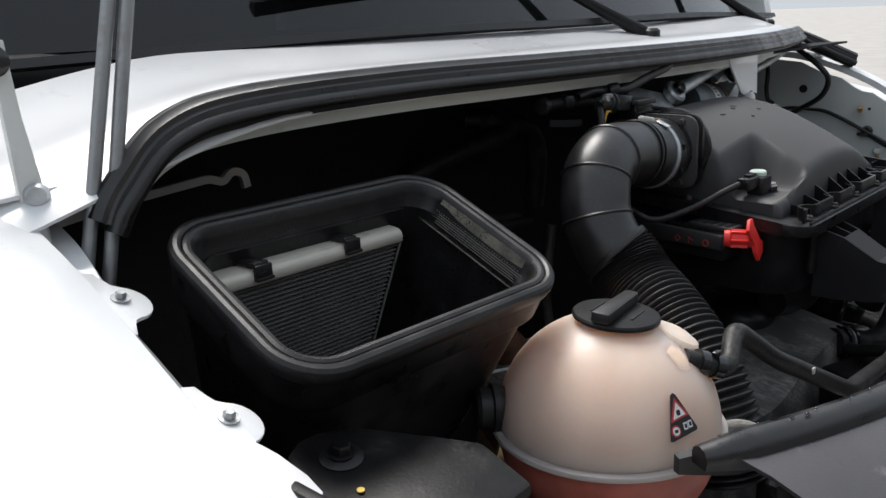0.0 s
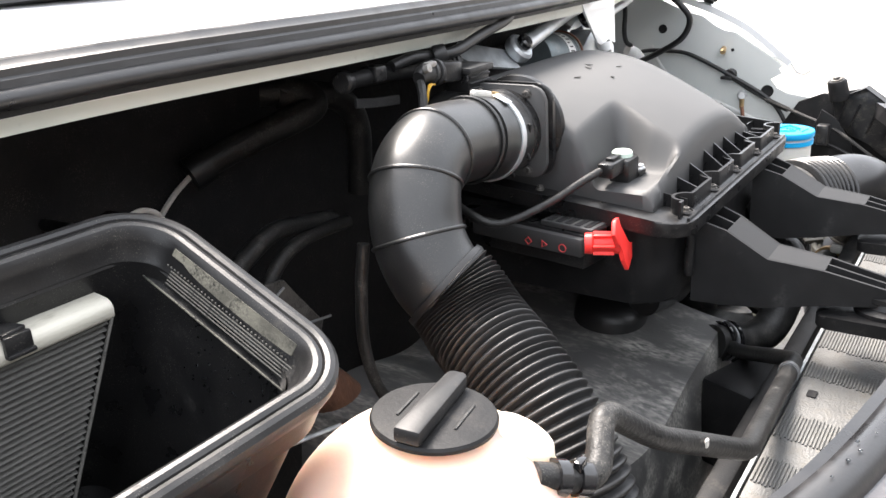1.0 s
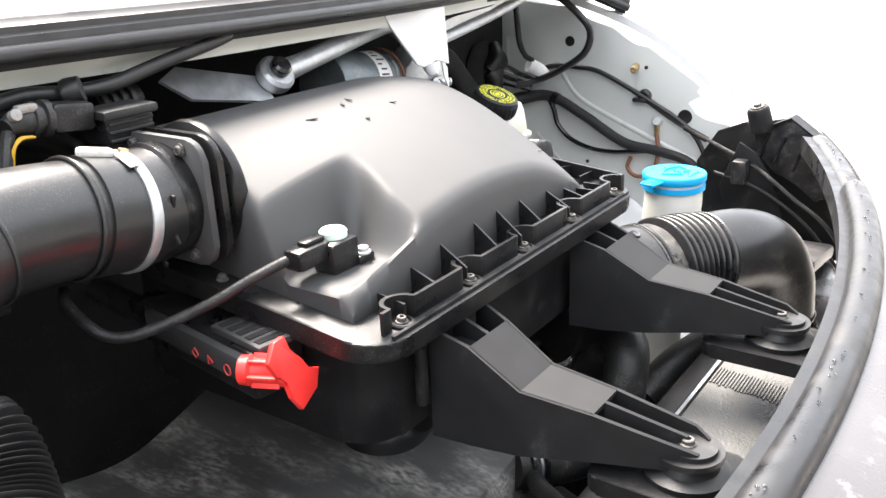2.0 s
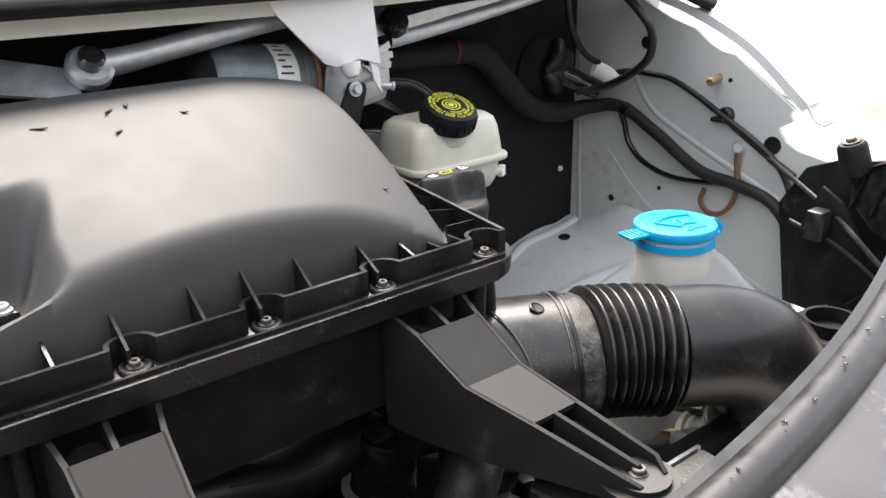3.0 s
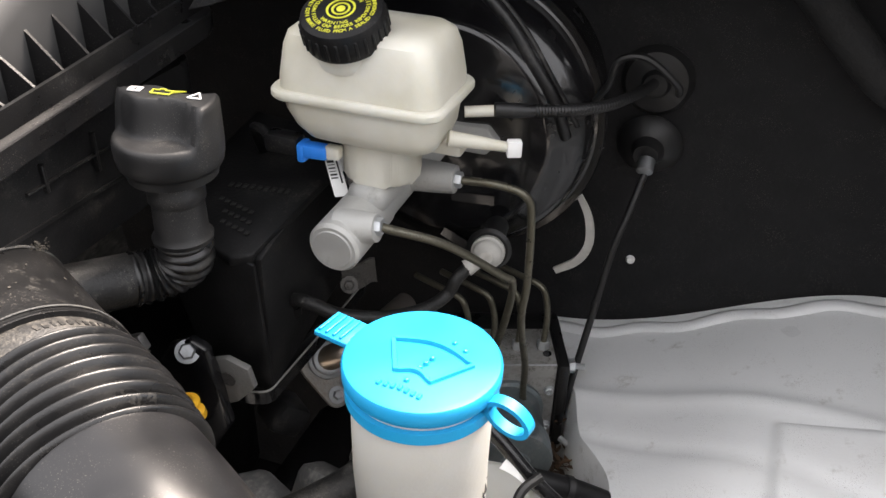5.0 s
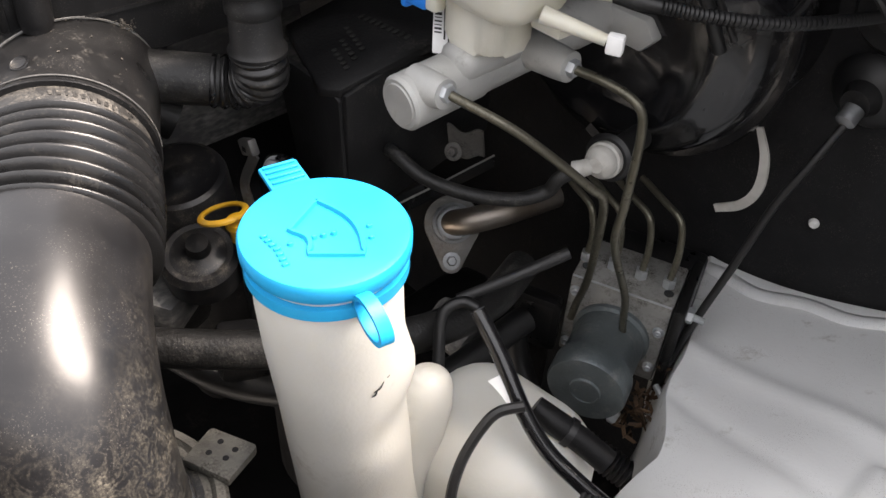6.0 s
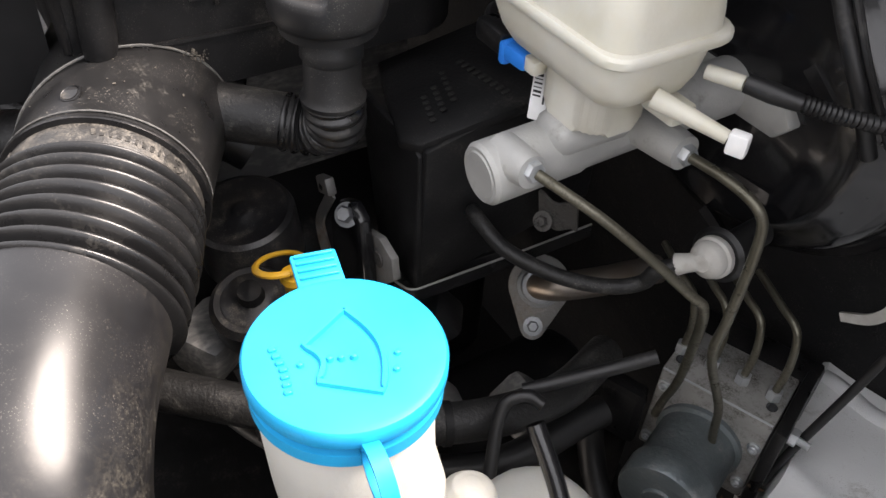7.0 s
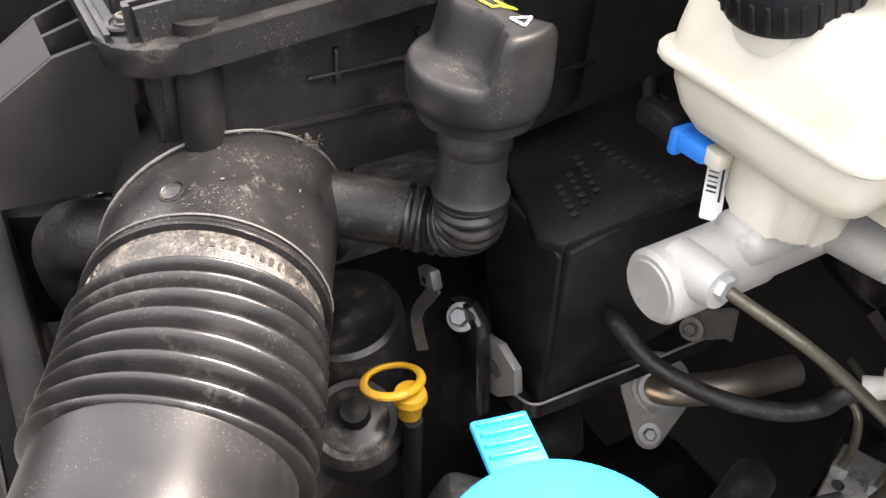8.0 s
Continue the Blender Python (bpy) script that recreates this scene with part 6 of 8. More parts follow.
bm, rings = shell([res_ring(0.112, 0.074, 1.1005), res_ring(0.110, 0.073, 1.112), res_ring(0.104, 0.070, 1.130), res_ring(0.098, 0.066, 1.1385), res_ring(0.088, 0.056, 1.1425), res_ring(0.05, 0.03, 1.143)])
bm.faces.new(rings[-1])
bm.faces.new(rings[0])
part("upper_shell", bm, CREAM, res)
bm, rings = shell([res_ring(0.118, 0.080, 1.0965), res_ring(0.120, 0.082, 1.098), res_ring(0.120, 0.082, 1.1015), res_ring(0.118, 0.080, 1.103)])
bm.faces.new(rings[-1])
bm.faces.new(rings[0])
part("weld_ridge", bm, CREAM, res)
bm, rings = shell([res_ring(0.108, 0.072, 1.098), res_ring(0.105, 0.070, 1.088), res_ring(0.099, 0.065, 1.077, 0.002), res_ring(0.090, 0.057, 1.069, 0.004), res_ring(0.078, 0.046, 1.0645, 0.005, 0.002), res_ring(0.05, 0.026, 1.063, 0.005)])
bm.faces.new(rings[-1])
bm.faces.new(rings[0])
part("lower_shell", bm, CREAM, res)
part("sump", prism(rrect(0.050, 0.044, 0.014), 0.032, Matrix.Translation((0.354, 0.622, 1.034)), 0.005), CREAM, res)
part("stub_foot", box(0.398, 0.632, 1.060, 0.024, 0.016, 0.010, 0.002), CREAM, res)
part("tail", tube([(0.405, 0.612, 1.074), (0.422, 0.620, 1.071), (0.440, 0.629, 1.067)], [0.0055, 0.0045, 0.0035], 14, 12), CREAM, res, "pale side spout")
part("tail_tip", box(0.445, 0.631, 1.066, 0.010, 0.007, 0.012, 0.0015, m=Matrix.Rotation(radians(25), 4, "Z")), PAPER, res)
part("rear_spout", tube([(0.405, 0.645, 1.080), (0.4235, 0.652, 1.081)], 0.0040, 6, 14), CREAM, res)
# cap with its printed ring of words
RC = Vector((0.343, 0.596, 1.139))
CAPM = Matrix.Translation(RC) @ Matrix.Rotation(radians(23), 4, "X")
part("neck", lathe([(0, -0.012), (0.0232, -0.012), (0.0232, 0.004), (0, 0.004)], 36, CAPM), CREAM, res)
rcap = part("cap", lathe([(0, 0), (0.0262, 0), (0.0268, 0.002), (0.0268, 0.015), (0.0255, 0.0185), (0.023, 0.0200), (0, 0.0200)], 56, CAPM), DULL, res, "black ribbed screw cap printed in yellow")
for k in range(28):
    a = 2 * math.pi * k / 28
    part("grip_rib", box(*(CAPM @ Vector((0.0268 * math.cos(a), 0.0268 * math.sin(a), 0.0085))), 0.0018, 0.0022, 0.012, 0.0006, 1, m=Matrix.Rotation(radians(23), 4, "X") @ Matrix.Rotation(a, 4, "Z")), DULL, rcap)
words = bmesh.new()


def ring_text(text, radius, centre_deg, size, gap, outward=True):
    """Letters set round the cap, upright towards its rim or its middle."""
    n = len(text)
    for i, ch in enumerate(text):
        if ch == " ":
            continue
        off = (i - (n - 1) / 2) * gap
        a = radians(centre_deg - off if outward else centre_deg + off)
        m = CAPM @ Matrix.Translation((radius * math.cos(a), radius * math.sin(a), 0.0202)) @ Matrix.Rotation(a + (-math.pi / 2 if outward else math.pi / 2), 4, "Z")
        lettering(ch, size, m, words)


ring_text("NUR ORIGINAL", 0.0205, 95, 0.0042, 8.0)
ring_text("BREMSFLÜSSIGKEIT", 0.0168, 92, 0.0040, 9.0)
ring_text("VERWENDEN", 0.0132, 92, 0.0036, 11.5)
ring_text("USE ONLY DOT4 BRAKE FLUID FROM A SEALED CONTAINER", 0.0207, 272, 0.0036, 5.3, False)
ring_text("CLEAN FILLER CAP BEFORE REMOVING", 0.0168, 272, 0.0036, 6.6, False)
ring_text("WARNING", 0.0132, 272, 0.0036, 11.5, False)
for rr in (0.0085, 0.0052):
    sweep([CAPM @ Vector((rr * math.cos(a), rr * math.sin(a), 0.0202)) for a in [2 * math.pi * k / 24 for k in range(25)]], [(-0.0007, -0.0002), (-0.0007, 0.0003), (0.0007, 0.0003), (0.0007, -0.0002)], words, up=(0, 0, 1), caps=False)
lathe([(0, 0), (0.0028, 0), (0.0028, 0.0003), (0, 0.0003)], 16, CAPM @ Matrix.Translation((0, 0, 0.0201)), words)
part("printed_text", words, INK, rcap, "yellow printed warning words")

# barcode strip hanging under the level sensor
tag_w = Vector((0.0078, 0.0056, 0.0)).normalized()
tag_d = Vector((0.016, -0.0145, -0.027)).normalized()
tag_m = Matrix.Translation((0.3225, 0.6105, 1.0335)) @ Matrix((tag_w, tag_d, tag_w.cross(tag_d))).transposed().to_4x4()
if (tag_m.to_3x3() @ Vector((0, 0, 1))).y > 0:
    tag_m = tag_m @ Matrix.Rotation(math.pi, 4, "Y")
strip = thing("barcode_strip", (0.3225, 0.6105, 1.015), "white barcode strip stuck below the fluid reservoir", "label")
part("paper", prism(rrect(0.0102, 0.0350, 0.001, 3), 0.0005, tag_m, 0), PAPER, strip)
bars = bmesh.new()
for k, w in enumerate((0.0012, 0.0006, 0.0018, 0.0006, 0.001, 0.0006, 0.0014, 0.001)):
    prism(rrect(0.0048, w, 0.0001, 1), 0.0002, tag_m @ Matrix.Translation((0.0016, -0.013 + 0.0024 * k, 0.0005)), 0, bars)
prism(rrect(0.0012, 0.022, 0.0002, 1), 0.0002, tag_m @ Matrix.Translation((-0.0028, -0.003, 0.0005)), 0, bars)
part("print", bars, PRINT, strip)

level = thing("level_sensor_plug", (0.31, 0.6, 1.05), "blue and black level sensor plug under the reservoir", "connector")
part("latch", box(0.3145, 0.5985, 1.0545, 0.020, 0.011, 0.010, 0.0025, m=Matrix.Rotation(radians(4), 4, "Z")), PLUGBLUE, level, "blue latch sleeve")
part("collar", box(0.3055, 0.5985, 1.053, 0.006, 0.013, 0.014, 0.002), PLUGBLUE, level)
part("housing", box(0.290, 0.600, 1.056, 0.026, 0.015, 0.014, 0.003), BLACK, level)
part("neck", box(0.327, 0.600, 1.055, 0.012, 0.010, 0.009, 0.002), CREAM, level)
part("cable", tube([(0.278, 0.602, 1.057), (0.262, 0.615, 1.055), (0.24, 0.64, 1.04), (0.23, 0.67, 1.0)], 0.0035, 20, 8), RUBBER, level)

master = thing("brake_master_cylinder", (0.35, 0.65, 1.0), "sand-cast aluminium brake master cylinder", "master cylinder")
MD = Vector((0.022, 1.0, 0.055)).normalized()
M0 = Vector((0.346, 0.556, 1.007))
part("barrel", lathe([(0, 0), (0.0165, 0), (0.0185, 0.0025), (0.0185, 0.06), (0.0172, 0.064), (0.0172, 0.15), (0.0185, 0.155), (0.0185, 0.205), (0, 0.205)], 36, axis(M0, MD)), ALU, master)
part("end_face", lathe([(0, 0), (0.0135, 0), (0.0145, 0.001), (0, 0.001)], 28, axis(M0 - MD * 0.0008, MD)), ALU, master)
part("port_boss", lathe([(0, -0.01), (0.0125, -0.01), (0.0105, 0.012), (0.0095, 0.018), (0, 0.018)], 24, axis(M0 + Vector((0.008, 0.015, 0.011)), (1, 0.02, 0.15))), ALU, master)
part("port_boss", lathe([(0, -0.02), (0.013, -0.02), (0.0115, 0.012), (0.0105, 0.022), (0, 0.022)], 24, axis(M0 + Vector((0.028, 0.102, 0.012)), (1, 0.02, 0.05))), ALU, master)
part("saddle", box(0.351, 0.622, 1.024, 0.030, 0.056, 0.022, 0.009, 3), ALU, master)
part("mount_flange", prism([(-0.045, -0.012), (0.045, -0.012), (0.055, 0.0), (0.045, 0.012), (-0.045, 0.012), (-0.055, 0.0)], 0.012, axis((0.350, 0.735, 1.017), (0, 1, 0)), 0.002), ALU, master)
part("hex_nut", hexnut((0.3665, 0.5715, 1.021), (1, 0.02, 0.15), 0.0062, 0.009), ZINC, master, "bright hex pipe nut")
part("hex_nut", hexnut((0.392, 0.6585, 1.020), (1, 0.02, 0.02), 0.0062, 0.009), ZINC, master, "bright hex pipe nut")
part("barcode_label", prism(rrect(0.016, 0.044, 0.001), 0.0004, axis((0.318, 0.64, 1.028), (-0.5, -0.8, 0.35), 100)), PAPER, master, "white barcode label")
ears = thing("mount_ear", (0.30, 0.70, 0.98), "grey steel mounting ear with a bolt beside the cylinder", "bracket")
part("plate", prism([(-0.02, 0.03), (0.02, 0.03), (0.022, -0.012), (0.012, -0.024), (-0.004, -0.026), (-0.018, -0.016)], 0.005, axis((0.303, 0.70, 1.0), (0, -1, 0.1), 0), 0.001), STEEL, ears)
part("bolt", bolt((0.300, 0.694, 0.985), (0, -1, 0.1), 0.006, 0.008), ZINC, ears)

booster = thing("brake_booster", (0.35, 0.80, 0.89), "black brake booster drum on the bulkhead", "brake booster")
BC = Vector((0.350, 0.74, 1.012))
part("drum", lathe([(0, 0.0), (0.03, 0.0), (0.045, 0.003), (0.060, 0.006), (0.090, 0.010), (0.097, 0.014), (0.101, 0.022), (0.112, 0.028), (0.118, 0.034), (0.121, 0.044), (0.122, 0.056), (0.126, 0.058), (0.126, 0.066), (0.121, 0.069), (0.119, 0.13), (0, 0.13)], 84, axis(BC, (0, 1, 0))), GLOSS, booster)
part("crimped_rim", lathe([(0.121, 0), (0.130, 0.0), (0.1315, 0.004), (0.130, 0.009), (0.121, 0.010)], 84, axis(BC + Vector((0, 0.057, 0)), (0, 1, 0))), GLOSS, booster)
# Ribs added to the drum only to catch thin white sky glints.
for a, b_ in (((0.3640, 0.9570), (0.4020, 0.9590)), ((0.3560, 0.9190), (0.3880, 0.9040)), ((0.3960, 1.0520), (0.4150, 1.0380))):
    ends = [Vector((x, 0.7475 + 0.05 * max(0.0, math.hypot(x - 0.35, z - 1.012) - 0.06), z)) for x, z in (a, b_)]
    part("pressed_rib", sweep([ends[0].lerp(ends[1], k / 8) for k in range(9)], [(-0.0045, 0.003), (-0.0035, -0.0022), (0.0, -0.0036), (0.0035, -0.0022), (0.0045, 0.003)], up=(0, -1, 0)), GLOSS, booster, "", 80)
valve = thing("vacuum_check_valve", (0.416, 0.70, 0.93), "pale plastic vacuum check valve in a rubber grommet", "check valve")
VD = Vector((0.15, -1, 0.12)).normalized()
VP = Vector((0.4148, 0.6925, 0.9435))
part("stem", tube([VP - VD * 0.05, VP], 0.010, 6, 18), RUBBER, valve)
part("grommet", lathe([(0, 0), (0.0175, 0), (0.0185, 0.002), (0.0158, 0.0045), (0, 0.0045)], 28, axis(VP - VD * 0.004, VD)), RUBBER, valve)
part("body", lathe([(0, 0), (0.0132, 0), (0.0138, 0.001), (0.0138, 0.005), (0.0122, 0.0062), (0.0120, 0.0105), (0.0105, 0.0125), (0.0068, 0.0145), (0.0055, 0.0165), (0, 0.0170)], 28, axis(VP, VD)), CHALK, valve)
part("elbow", tube([VP + VD * 0.010, VP + VD * 0.013 + Vector((-0.009, -0.002, -0.007)), VP + VD * 0.015 + Vector((-0.0145, -0.004, -0.011))], [0.006, 0.0062, 0.0072], 12, 16), CHALK, valve)
vh = thing("vacuum_hose", (0.35, 0.62, 0.92), "thin black vacuum hose looping to the check valve", "hose")
part("hose", tube([VP + VD * 0.015 + Vector((-0.0125, -0.003, -0.0095)), VP + VD * 0.022 + Vector((-0.020, -0.008, -0.0165)), (0.392, 0.658, 0.916), (0.380, 0.640, 0.911), (0.358, 0.615, 0.914), (0.330, 0.595, 0.922), (0.306, 0.590, 0.930), (0.290, 0.594, 0.926), (0.284, 0.60, 0.910)], 0.0053, 60, 14), WORN_RUBBER, vh)
part("end_sleeve", tube([(0.2855, 0.5985, 0.918), (0.284, 0.60, 0.908)], 0.0078, 4, 16, smooth=False), DULL, vh)

# ---- anti-lock unit and brake pipes ----
absu = thing("abs_unit", (0.44, 0.73, 0.70), "aluminium anti-lock brake block with a blue-grey motor", "brake unit")
AX = Matrix.Rotation(radians(22), 4, "Z")
AC = Vector((0.4225, 0.754, 0.756))
part("block", box(*AC, 0.088, 0.056, 0.092, 0.002, m=AX), OLDALU, absu, "grimy aluminium valve block")
part("edge", tube([AC + AX @ Vector((-0.043, -0.0277, 0.0457)), AC + AX @ Vector((0.043, -0.0277, 0.0457))], 0.0009, 4, 8), ZINC, absu, "bright machined edge")
part("control_box", box(*(AC + AX @ Vector((0.004, 0.042, -0.006))), 0.104, 0.030, 0.105, 0.005, m=AX), BLACK, absu)
part("bracket", box(*(AC + AX @ Vector((0.050, 0.004, -0.002))), 0.010, 0.075, 0.10, 0.003, m=AX), BLACK, absu)
ao = AX @ Vector((0, -1, 0))
abs_plug = part("connector", box(0.372, 0.7015, 0.742, 0.036, 0.018, 0.052, 0.004, m=AX), BLACK, absu, "black wiring connector")
part("rim", prism(rrect(0.042, 0.058, 0.006), 0.006, axis((0.373, 0.699, 0.742), ao), 0.001), DULL, abs_plug)
MB = AC + Vector((0.0, 0.0, -0.006)) + ao * 0.026
part("motor", lathe([(0, 0), (0.034, 0), (0.034, 0.006), (0.031, 0.008), (0.031, 0.046), (0.0335, 0.050), (0.0340, 0.052), (0.0340, 0.070), (0.0325, 0.073), (0.0300, 0.0735), (0.0135, 0.0735), (0.0130, 0.0755), (0.0120, 0.0758), (0.0118, 0.0748), (0, 0.0748)], 48, axis(MB, ao)), MOTOR, absu, "blue-grey steel pump motor")
for dx, dz in ((-0.038, 0.030), (-0.038, -0.033), (0.038, -0.028), (0.038, 0.016)):
    part("screw", torx(AC + AX @ Vector((dx, -0.028, dz)), ao, 0.0038, 0.004), ZINC, absu)
part("stud", tube([AC + AX @ Vector((0.054, -0.022, 0.040)), AC + AX @ Vector((0.070, -0.024, 0.040))], 0.003, 4, 8), ZINC, absu)
part("nut", hexnut(AC + AX @ Vector((0.055, -0.022, 0.040)), AX @ Vector((1, 0, 0)), 0.007, 0.006), ZINC, absu)
part("stud", tube([AC + AX @ Vector((0.050, -0.045, -0.030)), AC + AX @ Vector((0.062, -0.058, -0.032))], 0.003, 4, 8), ZINC, absu)
top = AC.z + 0.049
ports = [AC + AX @ Vector((-0.0395 + 0.0242 * i, -0.003, 0.046)) for i in range(4)]
for i, p in enumerate(ports):
    part("pipe_nut", hexnut(p, (0, 0, 1), 0.0058, 0.009), ZINC, absu)
for i in (0, 4):
    part("port", lathe([(0, 0), (0.0042, 0), (0.0042, 0.0008), (0, 0.0004)], 14, Matrix.Translation(AC + AX @ Vector((-0.036 + 0.036 * (i // 2), -0.012 + 0.02 * (i % 2), 0.046)))), GLOSS, absu)
pipes = [
    [(0.374, 0.572, 1.0215), (0.41, 0.60, 1.000), (0.440, 0.640, 0.958), (0.447, 0.65, 0.945), (0.440, 0.664, 0.90), (0.422, 0.690, 0.83), (0.410, 0.700, 0.79), (0.405, 0.703, 0.765)],
    [(0.400, 0.659, 1.020), (0.425, 0.662, 1.020), (0.447, 0.665, 1.014), (0.453, 0.667, 0.995), (0.455, 0.664, 0.94), (0.452, 0.668, 0.90), (0.452, 0.700, 0.83), (0.450, 0.712, 0.79), (0.452, 0.716, 0.765), (0.459, 0.716, 0.752), (0.466, 0.722, 0.757)],
]
for pts in pipes:
    solid("brake_pipe", tube(pts, 0.0032, 70, 10), OLIVE, "olive metal brake pipe bent down to the anti-lock unit", "brake pipe", group="brake pipes")
for i, p in enumerate(ports):
    h = (0.044, 0.048, 0.052, 0.058)[i]
    solid("brake_pipe", tube([p + Vector((0, 0, 0.007)), p + Vector((0.001, 0, h * 0.6)), p + Vector((-0.002, 0, h)), p + Vector((-0.009, 0.002, h + 0.010)), p + Vector((-0.026, 0.006, h + 0.013)), p + Vector((-0.06, 0.02, h + 0.012))], 0.0030, 48, 10), OLIVE, "thin metal brake pipe rising from the anti-lock unit", "brake pipe", group="brake pipes")
rod = thing("control_cable", (0.51, 0.85, 0.98), "black control cable through a bulkhead grommet", "cable")
part("grommet", lathe([(0, 0), (0.028, 0), (0.030, 0.004), (0.026, 0.010), (0.015, 0.016), (0.011, 0.026), (0, 0.026)], 32, axis((0.513, 0.868, 0.982), (0, -1, -0.12))), RUBBER, rod)
part("ferrule", lathe([(0, 0), (0.0078, 0), (0.0075, 0.012), (0.004, 0.014), (0, 0.014)], 16, axis((0.515, 0.840, 0.977), (0, -0.8, -0.6))), STEEL, rod)
part("sheath", tube([(0.516, 0.834, 0.970), (0.509, 0.815, 0.935), (0.5008, 0.80, 0.90), (0.494, 0.780, 0.842), (0.4872, 0.760, 0.786), (0.482, 0.75, 0.74)], 0.0034, 40, 10), RUBBER, rod)
loom = thing("corrugated_loom", (0.46, 0.76, 1.06), "black corrugated wiring loom entering a bulkhead grommet", "wiring loom")
part("boot", tube([(0.424, 0.652, 1.082), (0.436, 0.658, 1.081), (0.448, 0.665, 1.080)], [0.0050, 0.0054, 0.0044], 12, 16), RUBBER, loom)
part("conduit", ribbed([(0.446, 0.664, 1.080), (0.468, 0.69, 1.074), (0.488, 0.735, 1.064), (0.502, 0.79, 1.055), (0.508, 0.835, 1.047), (0.511, 0.862, 1.043)], 0.0036, 62, 0.0010, 14, 0.8, per=4), RUBBER, loom)
part("grommet", lathe([(0, 0), (0.031, 0), (0.032, 0.004), (0.027, 0.011), (0.013, 0.014), (0.010, 0.02), (0, 0.02)], 32, axis((0.511, 0.868, 1.043), (0, -1, 0))), RUBBER, loom)
back_cables = thing("bulkhead_cable", (0.36, 0.70, 1.16), "black cables arching behind the fluid reservoir", "cable")
part("cable", tube([(0.315, 0.705, 1.150), (0.3313, 0.70, 1.1610), (0.3603, 0.70, 1.1622), (0.3847, 0.70, 1.155), (0.4144, 0.70, 1.1309), (0.4349, 0.70, 1.1038), (0.4536, 0.705, 1.0731), (0.462, 0.72, 1.04)], 0.0046, 60, 10), RUBBER, back_cables)
part("thin_cable", tube([(0.325, 0.705, 1.158), (0.352, 0.703, 1.1665), (0.392, 0.702, 1.157), (0.425, 0.702, 1.128), (0.450, 0.704, 1.092), (0.470, 0.72, 1.05)], 0.0022, 50, 8), RUBBER, back_cables)
part("feed", tube([(0.235, 0.70, 1.080), (0.2547, 0.70, 1.0987), (0.2848, 0.70, 1.1141), (0.312, 0.70, 1.122)], 0.0024, 24, 8), WORN_RUBBER, back_cables)
part("loop", tube([(0.470, 0.79, 1.045), (0.4807, 0.78, 1.0641), (0.4864, 0.78, 1.0843), (0.5071, 0.78, 1.0888), (0.5316, 0.78, 1.0724), (0.5351, 0.79, 1.0601)], 0.0030, 40, 8), RUBBER, back_cables)
hook = thing("pipe_clip", (0.44, 0.84, 0.83), "pale bent plastic clip below the booster", "clip")
part("strip", sweep(curve_pts([(0.4612, 0.82, 0.942), (0.4731, 0.82, 0.9192), (0.4765, 0.82, 0.8918), (0.4673, 0.82, 0.8703), (0.4472, 0.82, 0.8544)], 24), [(-0.0030, -0.0012), (-0.0030, 0.0012), (0.0030, 0.0012), (0.0030, -0.0012)], scales=[0.45 + 0.9 * math.sin(math.pi * (0.15 + 0.6 * k / 24)) for k in range(25)], up=(0, 1, 0)), CHALK, hook)
for x, y, z in ((0.783, 0.866, 0.958), (0.513, 0.866, 0.856)):
    solid("fixing_stud", lathe([(0, 0), (0.0045, 0), (0.0045, 0.002), (0.003, 0.004), (0, 0.0045)], 14, axis((x, y, z), (0, -1, 0))), PAPER, "small white fixing stud on the black bulkhead", "stud", group="bulkhead studs")

# ---- oil filler, dipstick and engine parts ----
oil = thing("oil_filler", (0.26, 0.5, 0.95), "black oil filler cap on a corrugated neck", "oil filler")
OC = Vector((0.271, 0.503, 1.070))


def cap_top(x, y):
    """Height of the oil cap: a raised bar between two wavy finger hollows."""
    f, q = 0.20 * x - 0.98 * y, 0.98 * x + 0.20 * y
    wave = 0.0038 * math.sin(q * 150)
    low = smoothstep(0.0035, 0.0125, f + wave - 0.20 * q) + smoothstep(0.010, 0.019, -f + wave)
    return 0.0520 - 0.03 * x - 0.022 * min(1.0, low)


bm = bmesh.new()
rings = []
for z, r in ((0.0025, 0.0150), (0.0030, 0.0250), (0.0038, 0.0264), (0.0095, 0.0274), (0.0100, 0.0276), (0.0103, 0.0290), (0.0125, 0.0304), (0.017, 0.0314), (0.024, 0.0318)):
    rings.append([bm.verts.new(OC + Vector((r * math.cos(2 * math.pi * k / 72), r * math.sin(2 * math.pi * k / 72), z))) for k in range(72)])
for r, drop in ((0.0316, 0.004), (0.0312, 0.0022), (0.0304, 0.0008), (0.0292, 0.0)) + tuple((0.0292 - 0.0015 * i, 0.0) for i in range(1, 19)):
    ring = []
    for k in range(72):
        x, y = r * math.cos(2 * math.pi * k / 72), r * math.sin(2 * math.pi * k / 72)
        ring.append(bm.verts.new(OC + Vector((x, y, max(0.0242, cap_top(x, y) - drop)))))
    rings.append(ring)
ring_faces(bm, rings)
ocap = part("cap", bm, MATTGREY, oil, "matt black grip cap with printed symbols", 50)
osym = Matrix.Translation(OC + Vector((0.0, 0.004, 0.0524))) @ Matrix.Rotation(radians(1.7), 4, "Y") @ Matrix.Rotation(radians(11), 4, "Z")
tri = bmesh.new()
for a, b_ in (((0.0145, -0.004), (0.0225, -0.004)), ((0.0225, -0.004), (0.0185, 0.004)), ((0.0185, 0.004), (0.0145, -0.004))):
    sweep([osym @ Vector((*a, 0.0003)), osym @ Vector((*b_, 0.0003))], [(-0.0005, -0.0002), (-0.0005, 0.0003), (0.0005, 0.0003), (0.0005, -0.0002)], tri, up=(0, 0, 1))
